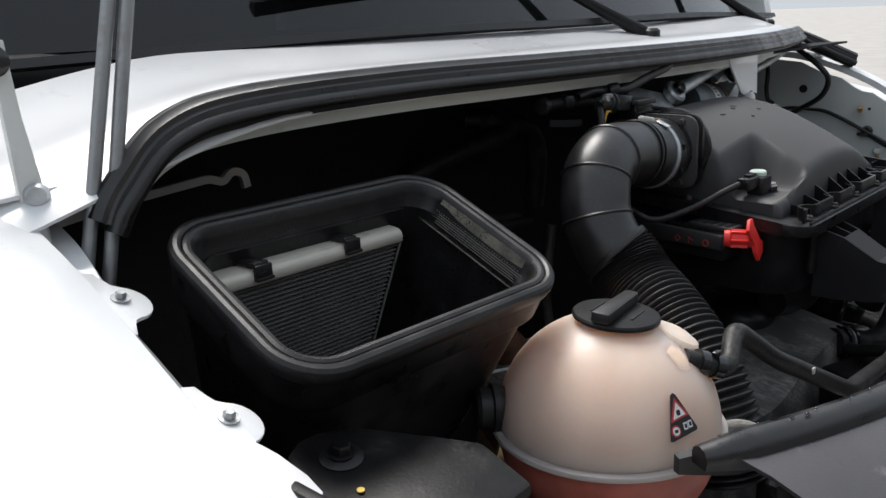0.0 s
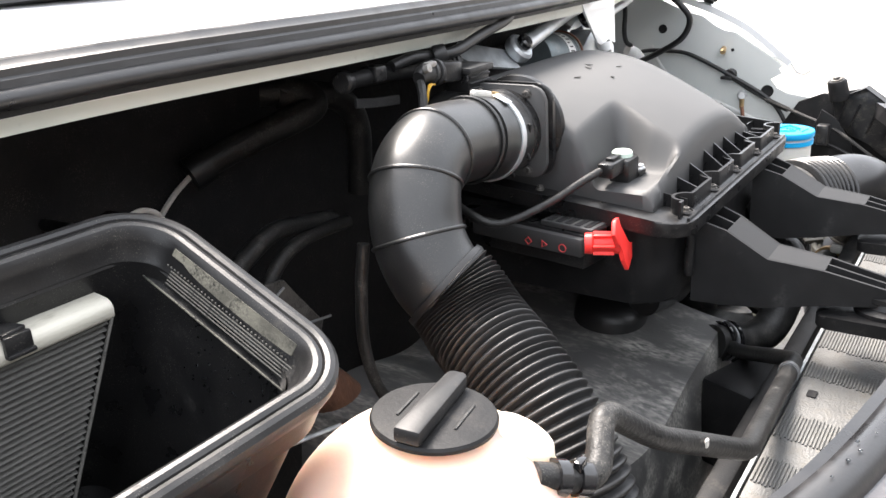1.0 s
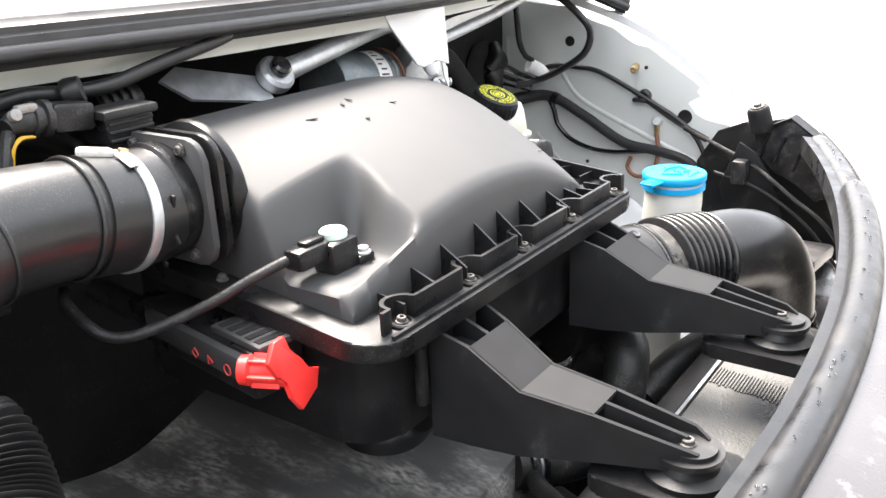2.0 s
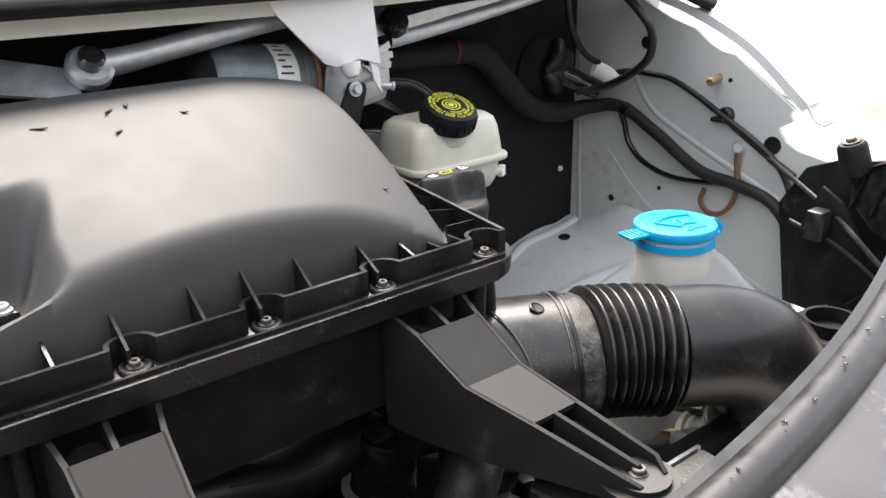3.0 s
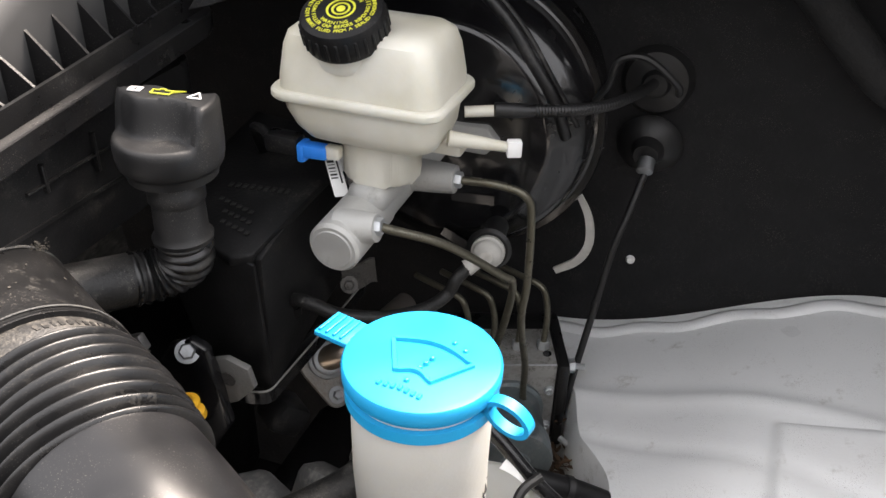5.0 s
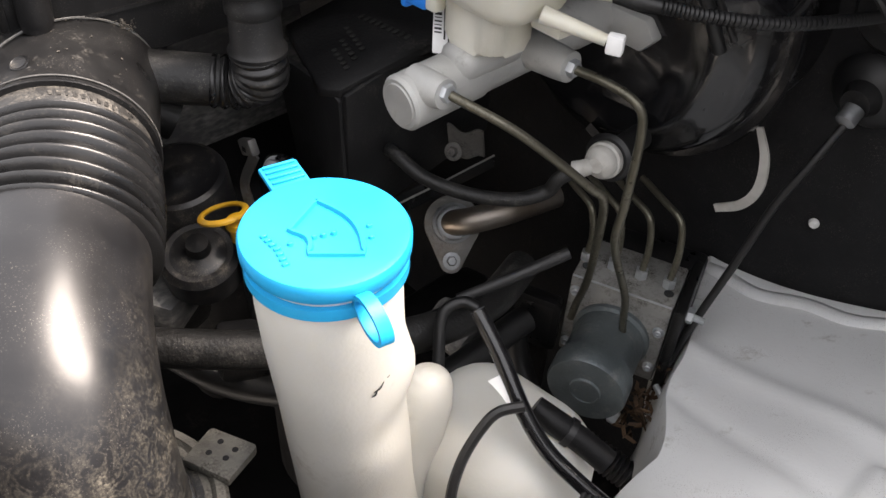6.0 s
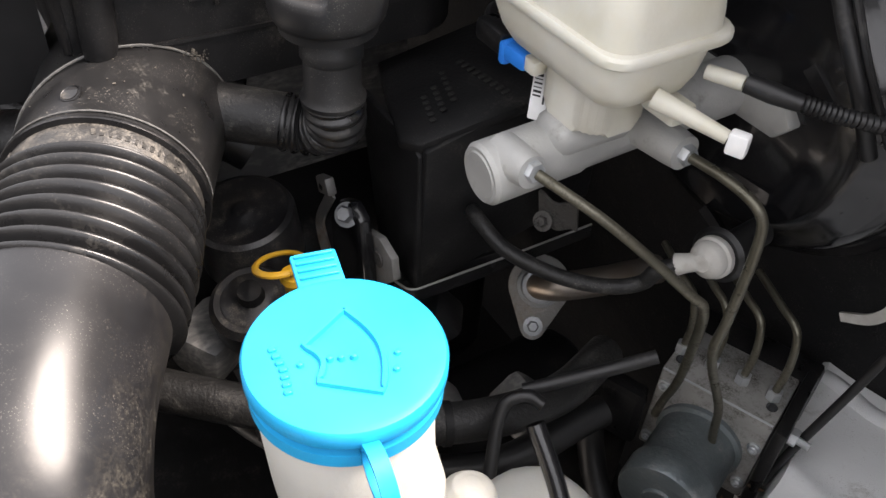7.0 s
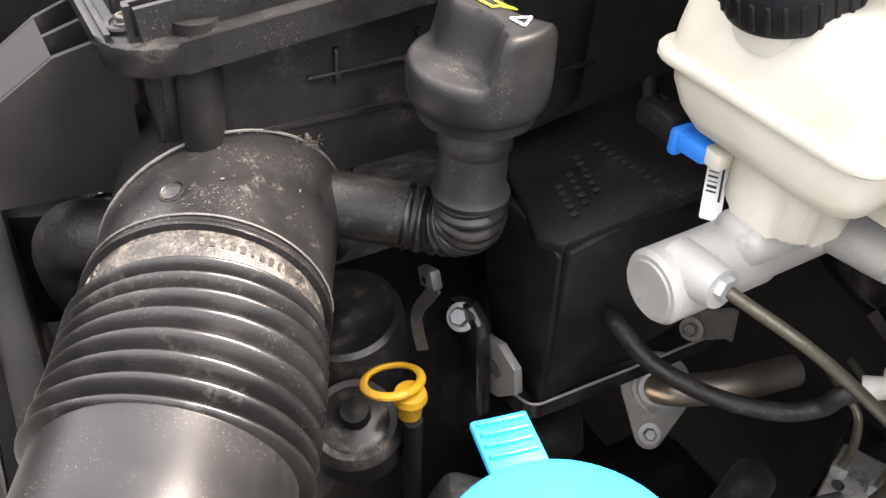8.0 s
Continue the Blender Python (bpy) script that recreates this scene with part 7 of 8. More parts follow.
part("triangle", tri, PAPER, ocap, "white printed triangle")
def outline(pts, w, h=0.0004):
    """A thin printed line round pts on top of the oil cap."""
    return sweep([osym @ Vector((x, y, 0.0003)) for x, y in pts + pts[:1]], [(-w, -0.0002), (-w, h), (w, h), (w, -0.0002)], up=(0, 0, 1))


part("oil_can_symbol", outline([(-0.008, -0.003), (0.003, -0.003), (0.004, 0.0), (0.0105, 0.0035), (0.0032, 0.0020), (-0.001, 0.0020), (-0.001, 0.0036), (-0.0045, 0.0036), (-0.0045, 0.0020), (-0.008, 0.0020)], 0.00042), INK, ocap, "yellow printed oil can symbol")
book = outline([(-0.0215, -0.0026), (-0.0145, -0.0026), (-0.0145, 0.0026), (-0.0215, 0.0026)], 0.0004)
for k in range(3):
    for bx_ in (-0.0197, -0.0163):
        box(*(osym @ Vector((bx_, -0.0013 + 0.0013 * k, 0.0003))), 0.0022, 0.0005, 0.0005, 0, 1, bm=book)
part("book_symbol", book, PAPER, ocap, "white printed book symbol")
part("neck", lathe([(0.0150, 0), (0.0185, 0.001), (0.0190, 0.004), (0.0165, 0.0075), (0.0160, 0.028), (0.0175, 0.030), (0.0175, 0.036), (0.0160, 0.038), (0.0160, 0.05)], 40, Matrix.Translation((0.269, 0.505, 1.026))), MATTGREY, oil)
part("bellows", ribbed([(0.2685, 0.505, 1.030), (0.2670, 0.507, 1.013), (0.2600, 0.507, 1.004), (0.2480, 0.499, 0.998), (0.2370, 0.485, 0.999)], 0.0160, 11, 0.0022, 36, 0.7, per=10), RIBBED, oil, "corrugated black hose bend", 60)
part("pipe", tube([(0.240, 0.490, 0.9985), (0.228, 0.468, 1.003), (0.212, 0.440, 1.008), (0.200, 0.420, 1.011)], 0.0172, 14, 24), WORN_RUBBER, oil)
dip = thing("dipstick", (0.29, 0.47, 0.87), "ochre yellow dipstick with a ring handle", "dipstick")
ring_c = Vector((0.273, 0.462, 0.921))
part("ring", sweep([ring_c + Vector((0.0155 * math.cos(a), 0.0155 * math.sin(a), 0.0055 * math.cos(a))) for a in [2 * math.pi * k / 36 for k in range(37)]], circle(0.0026, 8, 0.0018), caps=False), YELLOW, dip)
part("plug", lathe([(0, -0.012), (0.0065, -0.012), (0.007, -0.004), (0.0095, 0.001), (0.0085, 0.005), (0, 0.0065)], 20, Matrix.Translation((0.284, 0.467, 0.915))), YELLOW, dip)
part("tube", tube([(0.288, 0.467, 0.902), (0.284, 0.47, 0.85), (0.27, 0.48, 0.78)], 0.0055, 16, 10), DULL, dip)
shield = thing("heat_shield", (0.25, 0.6, 0.86), "black moulded shield with embossed lines beside the engine", "shield")
part("top", prism([(0.190, 0.575), (0.270, 0.548), (0.284, 0.556), (0.300, 0.665), (0.282, 0.70), (0.20, 0.71)], 0.008, Matrix.Translation((0, 0, 0.0)) @ Matrix(((1, 0, 0, 0), (0, 1, 0, 0), (0, 0.22, 1, 0.858), (0, 0, 0, 1))), 0.002), DULL, shield)
part("front", prism([(0.205, 0.985), (0.272, 0.985), (0.285, 0.980), (0.290, 0.872), (0.283, 0.866), (0.235, 0.868), (0.228, 0.90)], 0.006, Matrix(((1, 0, 0, 0), (0, 0, 1, 0.553), (0, 1, 0, 0), (0, 0, 0, 1))), 0.002), DULL, shield)
part("base_lip", sweep([(0.236, 0.552, 0.874), (0.250, 0.552, 0.864), (0.268, 0.552, 0.857), (0.280, 0.585, 0.866), (0.293, 0.627, 0.878)], [(-0.0015, -0.006), (-0.0015, 0.003), (0.0015, 0.003), (0.0015, -0.006)], up=(0, 0, 1)), RUBBER, shield)
part("side", prism([(0.556, 0.985), (0.665, 1.008), (0.70, 1.0), (0.70, 0.90), (0.556, 0.868)], 0.006, Matrix(((0, 0, 1, 0.284), (1, 0, 0, 0), (0, 1, 0, 0), (0, 0, 0, 1))), 0.002), DULL, shield)
lip_pts = polyround([(0.228, 0.557, 0.884), (0.234, 0.5535, 0.866), (0.2700, 0.5430, 0.862), (0.2900, 0.5480, 0.863), (0.2965, 0.640, 0.868), (0.300, 0.70, 0.872)], 0.008)
part("foot_lip", sweep(lip_pts, [(-0.0012, -0.004), (-0.0012, 0.007), (0.0012, 0.007), (0.0012, -0.004)], up=(0, 0, 1)), GLOSS, shield)
part("worn_edge", sweep([vec(p) + Vector((0, 0, 0.0072)) for p in lip_pts], circle(0.0010, 6)), GALV, shield, "worn pale edge of the lip")
for i in range(9):
    part("embossed_mark", prism(rrect(0.0032, 0.0055, 0.0006, 2), 0.0006, Matrix.Translation((0.231 + 0.0056 * i, 0.616 + 0.0008 * i, 1.003)) @ Matrix.Rotation(radians(12), 4, "X")), WORN_RUBBER, shield)
for rr in range(3):
    for i in range(7 - rr):
        part("embossed_mark", prism(rrect(0.0036, 0.004, 0.0006, 2), 0.0006, Matrix.Translation((0.262 - 0.0062 * i + 0.004 * rr, 0.592 - 0.010 * rr + 0.002 * i, 0.998 - 0.0024 * rr)) @ Matrix.Rotation(radians(12), 4, "X")), WORN_RUBBER, shield)
eb = thing("engine_bracket", (0.23, 0.52, 0.80), "black and galvanised engine bracket with a flanged bolt", "bracket")
part("plate", prism([(0.206, 0.886), (0.222, 0.912), (0.240, 0.921), (0.254, 0.915), (0.259, 0.88), (0.266, 0.846), (0.245, 0.81), (0.222, 0.788), (0.212, 0.83)], 0.010, in_xz(0.527), 0.003), GLOSS, eb, "oily black plate")
part("bolt", bolt((0.239, 0.526, 0.911), (0.45, -0.6, 0.65), 0.0062, 0.007, 1.45), STEEL, eb, "bright flanged bolt")
part("clip", box(0.1845, 0.535, 0.8965, 0.020, 0.008, 0.014, 0.002, m=Matrix.Rotation(radians(-25), 4, "Y")), GALV, eb, "dull galvanised clip")
part("clip_hole", box(0.1840, 0.5308, 0.8955, 0.005, 0.001, 0.004, 0.0004, 1), FELT, eb)
part("shackle", sweep(curve_pts([(0.190, 0.537, 0.892), (0.181, 0.536, 0.875), (0.172, 0.536, 0.860), (0.167, 0.536, 0.846), (0.171, 0.536, 0.832), (0.178, 0.536, 0.822)], 20), [(-0.005, -0.001), (-0.005, 0.001), (0.005, 0.001), (0.005, -0.001)], up=(0.2, -0.9, 0.4)), GALV, eb, "bent galvanised shackle")
part("tab", prism([(0.242, 0.894), (0.262, 0.902), (0.280, 0.897), (0.284, 0.880), (0.268, 0.862), (0.249, 0.852)], 0.006, in_xz(0.538), 0.001), GALV, eb, "stained galvanised tab")
part("ring", lathe([(0.004, 0), (0.0062, 0), (0.0062, 0.0012), (0.004, 0.0012)], 18, axis((0.263, 0.5375, 0.884), (0.0, -1.0, 0.0))), DARKSHEET, eb)
pulley = thing("pump_housing", (0.215, 0.45, 0.87), "round dusty black pump housing below the oil neck", "pump")
part("drum", lathe([(0, 0), (0.036, 0), (0.036, 0.038), (0.0345, 0.042), (0.031, 0.044), (0.024, 0.0425), (0.012, 0.0430), (0.008, 0.0455), (0.004, 0.0465), (0, 0.0450)], 44, axis((0.205, 0.468, 0.875), (0.1, -0.15, 1))), DUSTY_LIT, pulley)
part("cover", lathe([(0, 0), (0.028, 0), (0.028, 0.022), (0.024, 0.027), (0.020, 0.0265), (0.018, 0.0280), (0, 0.028)], 36, axis((0.258, 0.448, 0.865), (0.25, -0.2, 1))), DUSTY_LIT, pulley)
part("knob", lathe([(0, 0), (0.009, 0), (0.008, 0.008), (0, 0.009)], 12, axis((0.264, 0.444, 0.893), (0.25, -0.2, 1))), DULL, pulley)
egr = thing("exhaust_return_pipe", (0.25, 0.72, 0.72), "heat-stained steel pipe with a bolted flange", "exhaust pipe")
FD = Vector((0.55, -0.42, 0.62)).normalized()
FP = Vector((0.2545, 0.7005, 0.775))
side_f = FD.cross(Vector((0.011, -0.011, -0.034))).normalized()
lug_dir = side_f.cross(FD)
fmx = Matrix.Translation(FP) @ Matrix((lug_dir, side_f * -1, FD)).transposed().to_4x4()
tear = [(0.027 * math.cos(a), 0.027 * math.sin(a)) for a in [radians(55 + 250 * k / 22) for k in range(23)]] + [(0.037 + 0.011 * math.cos(a), 0.011 * math.sin(a)) for a in [radians(-60 + 120 * k / 8) for k in range(9)]]
part("flange", prism(tear, 0.006, fmx, 0.001), GALV, egr, "heat-stained teardrop flange")
part("bolt", bolt(fmx @ Vector((0.036, 0, 0.006)), FD, 0.005, 0.005), STEEL, egr)
part("collar", lathe([(0.0135, 0), (0.0195, 0.001), (0.0195, 0.005), (0.0165, 0.006), (0.0160, 0.009), (0.0135, 0.010)], 32, axis(FP + FD * 0.006, FD)), STEEL, egr)
part("pipe", tube([FP, FP + FD * 0.012, FP + FD * 0.022 + Vector((0.010, 0.014, 0.002)), FP + FD * 0.026 + Vector((0.024, 0.045, 0.006)), FP + FD * 0.026 + Vector((0.034, 0.10, 0.004))], 0.0125, 28, 24), mat("heat_stained_steel", (0.34, 0.28, 0.22), 0.35, metal=0.85, bump=0.1, scale=20, col2=(0.42, 0.38, 0.34)), egr)
shroud = thing("pipe_bracket", (0.32, 0.64, 0.92), "bent grey-blue sheet bracket below the brake cylinder", "bracket")
part("plate", grid(lambda u, v: Vector((0.310 + 0.024 * u, 0.634 + 0.014 * u + 0.004 * v, 0.941 - 0.024 * v + 0.003 * math.cos(7 * u))), 12, 10, 0.0025), DARKSHEET, shroud)
part("bolt", bolt((0.318, 0.634, 0.922), (0.3, -0.8, 0.4), 0.0042, 0.004), DARKSHEET, shroud)
blk = thing("engine_block", (0.15, 0.6, 0.45), "dark oily engine castings deep in the bay", "engine")
part("block", box(0.0, 0.60, 0.70, 0.32, 0.26, 0.26, 0.03, 3), DULL, blk)
part("side_casting", box(0.30, 0.62, 0.62, 0.14, 0.26, 0.16, 0.03, 3), DULL, blk)
for x, y, z, s in ((0.30, 0.50, 0.80, 0.03), (0.33, 0.55, 0.78, 0.026), (0.28, 0.58, 0.82, 0.022), (0.35, 0.62, 0.76, 0.03), (0.24, 0.42, 0.84, 0.03), (0.31, 0.44, 0.83, 0.024), (0.37, 0.47, 0.80, 0.02)):
    part("casting", box(x, y, z, s * 1.6, s * 1.3, s * 1.4, s * 0.3, 2, m=Matrix.Rotation(x * 9, 4, "Z") @ Matrix.Rotation(y * 4, 4, "X")), STREAKY if s > 0.025 else DULL, blk)
for k, (pts, r) in enumerate((([(0.26, 0.36, 0.85), (0.31, 0.42, 0.845), (0.36, 0.49, 0.84), (0.385, 0.55, 0.835), (0.39, 0.61, 0.83), (0.37, 0.67, 0.82)], 0.014),
                              ([(0.22, 0.40, 0.80), (0.30, 0.45, 0.77), (0.38, 0.55, 0.77), (0.39, 0.66, 0.78)], 0.012))):
    low_pipe = thing("engine_hose", pts[0], ("dusty black hose crossing below the washer neck", "worn rubber hose low beside the engine")[k], "hose", group="engine hoses")
    part("hose", tube(pts, r, 40, 16), (WORN_RUBBER, RUBBER)[k], low_pipe)
    way = curve_pts(pts, 60)
    part("band", tube([way[30], way[31]], r + 0.001, 3, 20, smooth=False), DULL, low_pipe)
stat = thing("thermostat_housing", (0.148, 0.435, 0.92), "black moulded thermostat housing with a flat lug under the filter box", "thermostat")
part("body", lathe([(0, 0), (0.026, 0), (0.0265, 0.004), (0.0245, 0.040), (0.0225, 0.045), (0.012, 0.047), (0, 0.047)], 32, axis((0.148, 0.440, 0.915), (0.05, -0.12, 1))), GLOSS, stat)
part("lug", prism([(-0.010, -0.007), (0.008, -0.008), (0.012, 0.002), (0.004, 0.009), (-0.009, 0.007)], 0.005, axis((0.140, 0.432, 0.962), (0.0, -0.2, 1)), 0.001), WORN_RUBBER, stat)
part("ear", box(0.170, 0.425, 0.950, 0.008, 0.014, 0.022, 0.003), GLOSS, stat)
cross_hose = thing("coolant_hose", (0.05, 0.45, 0.93), "thick black coolant hose crossing under the filter box", "hose")
part("hose", tube([(-0.01, 0.452, 0.964), (0.0237, 0.45, 0.9574), (0.0647, 0.45, 0.947), (0.0932, 0.45, 0.9452), (0.1211, 0.453, 0.9500), (0.145, 0.468, 0.945), (0.160, 0.49, 0.93)], 0.0185, 40, 20), RUBBER, cross_hose)
part("moulded_line", tube([(0.0237, 0.4355, 0.970), (0.0647, 0.4355, 0.9595), (0.0932, 0.4355, 0.9575)], 0.0006, 20, 6), WORN_RUBBER, cross_hose)
wash_loom = thing("washer_pump_cable", (0.45, 0.56, 0.86), "black cable loop with a white tape flag over the washer bottle", "cable")
part("rod", tube([(0.4298, 0.6466, 0.8892), (0.4122, 0.6101, 0.8747), (0.3936, 0.5728, 0.8605)], 0.0046, 12, 12), RUBBER, wash_loom)
part("cable", tube([(0.4135, 0.5727, 0.8681), (0.4049, 0.567, 0.8706), (0.3996, 0.556, 0.8663), (0.4032, 0.5475, 0.8566), (0.4177, 0.5341, 0.8343), (0.4315, 0.5239, 0.815)], 0.0045, 40, 10), RUBBER, wash_loom)
part("cable", tube([(0.454, 0.528, 0.927), (0.477, 0.527, 0.907), (0.505, 0.523, 0.882), (0.526, 0.524, 0.865), (0.548, 0.53, 0.852), (0.569, 0.537, 0.841)], 0.0052, 50, 12), GLOSS, wash_loom)
part("thin_cable", tube([(0.507, 0.519, 0.894), (0.499, 0.507, 0.891), (0.497, 0.497, 0.885), (0.498, 0.482, 0.872), (0.502, 0.47, 0.859), (0.508, 0.461, 0.847)], 0.0034, 40, 8), RUBBER, wash_loom)
fl = [Vector(p) for p in [(0.48, 0.515, 0.895), (0.483, 0.522, 0.898), (0.504, 0.527, 0.886), (0.499, 0.518, 0.882)]]
part("flag", grid(lambda u, v: fl[0].lerp(fl[1], u).lerp(fl[3].lerp(fl[2], u), v) + Vector((0, 0, 0.002 * math.sin(3 * v))), 4, 6, 0.0008), PAPER, wash_loom, "white tape flag")
part("plug", tube([(0.497, 0.5435, 0.864), (0.511, 0.548, 0.858), (0.526, 0.554, 0.852), (0.547, 0.561, 0.842)], [0.0075, 0.0088, 0.0085, 0.0085], 12, 18), DULL, wash_loom, "black pump plug")
part("plug_band", tube([(0.519, 0.551, 0.8550), (0.523, 0.5527, 0.8535)], 0.0098, 4, 18, smooth=False), RUBBER, wash_loom)
low_loom = thing("low_wiring_loom", (0.45, 0.66, 0.66), "taped black loom with a corrugated end under the anti-lock unit", "wiring loom")
part("taped_loom", tube([(0.372, 0.668, 0.75), (0.385, 0.665, 0.722), (0.405, 0.66, 0.700), (0.428, 0.658, 0.684), (0.455, 0.668, 0.677)], 0.011, 30, 16), RUBBER, low_loom)
part("conduit", ribbed([(0.452, 0.667, 0.678), (0.48, 0.677, 0.668), (0.508, 0.687, 0.657), (0.54, 0.70, 0.642)], 0.0115, 20, 0.0025, 20, 0.8), RUBBER, low_loom, "corrugated conduit end")
part("nut", hexnut((0.472, 0.70, 0.694), (0.1, -0.5, 0.8), 0.007, 0.007), ZINC, low_loom)
debris = thing("leaf_debris", (0.49, 0.71, 0.70), "brown leaf and rust debris beside the wheel arch", "debris", kind="stuff")
random.seed(3)
bits = bmesh.new()
for i in range(60):
    a = random.random() * 6.28
    p = Vector((0.487 + 0.016 * random.gauss(0, 0.6), 0.712 + 0.03 * random.gauss(0, 0.6), 0.712 + 0.02 * random.gauss(0, 0.6)))
    prism([(-0.006, -0.0012), (0.005, -0.0018), (0.0075, 0.0008), (-0.003, 0.002)], 0.0008, Matrix.Translation(p) @ Matrix.Rotation(a, 4, "Z") @ Matrix.Rotation(a * 3, 4, "X"), 0, bits)
part("bits", bits, mat("brown_leaf_litter", (0.045, 0.026, 0.014), 0.8, bump=0.4, col2=(0.09, 0.05, 0.025), scale=90), debris)

# ---- looms and fittings on the wing and the bulkhead ----
main = thing("taped_wiring_loom", (0.6, 0.84, 1.1), "thick cloth-taped black wiring loom along the bulkhead", "wiring loom")
part("loom", tube([(0.30, 0.842, 1.162), (0.42, 0.845, 1.163), (0.545, 0.842, 1.163), (0.60, 0.842, 1.153), (0.645, 0.842, 1.112), (0.69, 0.84, 1.072), (0.745, 0.835, 1.056), (0.788, 0.81, 1.062), (0.803, 0.765, 1.065), (0.803, 0.703, 1.037), (0.803, 0.630, 0.998), (0.803, 0.569, 0.989), (0.80, 0.515, 0.976), (0.795, 0.480, 0.935), (0.79, 0.466, 0.87)],
             [0.0165, 0.0165, 0.0165, 0.0165, 0.0165, 0.016, 0.0145, 0.0105, 0.0088, 0.0085, 0.0082, 0.008, 0.0075, 0.0075, 0.0075], 140, 18), TAPE, main)
part("red_tape", tube([(0.550, 0.842, 1.163), (0.5545, 0.842, 1.1625)], 0.0174, 4, 20, smooth=False), mat("red_tape", (0.16, 0.012, 0.012), 0.5), main, "ring of red tape")
part("band", tube([(0.8035, 0.762, 1.0638), (0.8035, 0.753, 1.0600)], 0.0105, 4, 18, smooth=False), GLOSS, main)
mplug = thing("loom_grommet", (0.74, 0.85, 1.08), "moulded black bulkhead grommet with folded rubber", "grommet")
part("disc", lathe([(0, 0), (0.046, 0), (0.048, 0.004), (0.040, 0.012), (0.028, 0.018), (0, 0.022)], 40, axis((0.738, 0.866, 1.115), (0, -1, 0))), FELT, mplug)
for a, l in ((-50, 0.05), (-20, 0.055), (15, 0.045), (60, 0.04)):
    d = Vector((math.cos(radians(a)), 0, -math.sin(radians(a))))
    part("fold", tube([Vector((0.725, 0.842, 1.115)), Vector((0.725, 0.836, 1.115)) + d * l * 0.5, Vector((0.725, 0.850, 1.115)) + d * l], [0.012, 0.015, 0.010], 16, 14), RUBBER, mplug)
part("spout", tube([(0.75, 0.84, 1.11), (0.775, 0.815, 1.095), (0.79, 0.795, 1.085)], [0.02, 0.015, 0.012], 16, 16), GLOSS, mplug)
part("white_sleeve", tube([(0.768, 0.790, 1.122), (0.784, 0.778, 1.112), (0.797, 0.770, 1.100)], [0.0115, 0.0115, 0.008], 8, 18), PAPER, mplug, "white plastic sleeve")
cab = thing("looped_cable", (0.78, 0.7, 1.1), "black rubber cable looping up and along the inner wing", "cable")
part("cable", tube([(0.675, 0.76, 1.24), (0.686, 0.762, 1.199), (0.715, 0.775, 1.165), (0.750, 0.785, 1.140), (0.770, 0.783, 1.130)], 0.0045, 30, 10), RUBBER, cab)
part("cable", tube([(0.745, 0.800, 1.090), (0.765, 0.765, 1.100), (0.762, 0.722, 1.120), (0.738, 0.672, 1.150), (0.716, 0.652, 1.185), (0.708, 0.668, 1.212), (0.705, 0.71, 1.245), (0.70, 0.74, 1.268)], 0.0055, 60, 12), RUBBER, cab)
part("cable", tube([(0.784, 0.782, 1.092), (0.801, 0.785, 1.108), (0.807, 0.763, 1.116), (0.807, 0.720, 1.116), (0.807, 0.676, 1.110), (0.807, 0.598, 1.073), (0.806, 0.524, 1.031), (0.80, 0.490, 0.985), (0.795, 0.480, 0.93), (0.795, 0.476, 0.87)], 0.0040, 80, 10), RUBBER, cab)
part("cable", tube([(0.803, 0.768, 1.060), (0.805, 0.760, 1.040), (0.805, 0.752, 1.016), (0.805, 0.728, 0.994), (0.805, 0.690, 0.981), (0.805, 0.648, 0.979), (0.803, 0.610, 0.984), (0.80, 0.575, 0.989)], 0.0040, 60, 10), GLOSS, cab)
part("grommet", lathe([(0, 0), (0.011, 0), (0.011, 0.006), (0.008, 0.009), (0, 0.009)], 20, axis((0.815, 0.600, 1.075), (-1, 0, 0))), RUBBER, cab)
part("clip", box(0.807, 0.606, 1.069, 0.012, 0.022, 0.006, 0.002), RUBBER, cab)
stud = thing("brass_stud", (0.80, 0.62, 1.12), "long brassy stud standing out of the inner wing", "stud")
part("shaft", lathe([(0, 0), (0.0052, 0), (0.0052, 0.032), (0.0042, 0.034), (0.0025, 0.034), (0.0025, 0.030), (0, 0.030)], 18, axis((0.815, 0.617, 1.122), (-1, -0.25, -0.05))), BRASS, stud)
strap = thing("ground_strap", (0.81, 0.57, 1.0), "brown copper ground strap bolted to the inner wing", "ground strap")
part("bolt", lathe([(0, 0), (0.0085, 0), (0.0095, 0.002), (0.007, 0.006), (0.006, 0.009), (0, 0.010)], 16, axis((0.814, 0.577, 1.036), (-1, -0.2, 0.1))), mat("corroded_zinc", (0.55, 0.56, 0.56), 0.6, metal=0.3, bump=0.6), strap, "pale corroded bolt")
part("lug", box(0.808, 0.575, 1.022, 0.004, 0.008, 0.018, 0.001), BRASS, strap)
part("braid", tube([(0.806, 0.574, 1.016), (0.804, 0.570, 0.99), (0.80, 0.572, 0.965), (0.797, 0.585, 0.948), (0.797, 0.605, 0.945), (0.80, 0.62, 0.957), (0.80, 0.615, 0.975)], 0.0035, 40, 10), COPPER, strap)
lamp_post = thing("headlamp_bracket", (0.76, 0.4, 0.95), "black plastic headlamp bracket with a bolted peg", "bracket")
part("peg", lathe([(0, 0), (0.017, 0), (0.016, 0.03), (0.013, 0.034), (0, 0.034)], 24, axis((0.760, 0.398, 1.050), (-0.25, 0.2, 1))), DULL, lamp_post)
part("bolt", bolt((0.752, 0.4045, 1.083), (-0.25, 0.2, 1), 0.0055, 0.004), DARKSHEET, lamp_post)
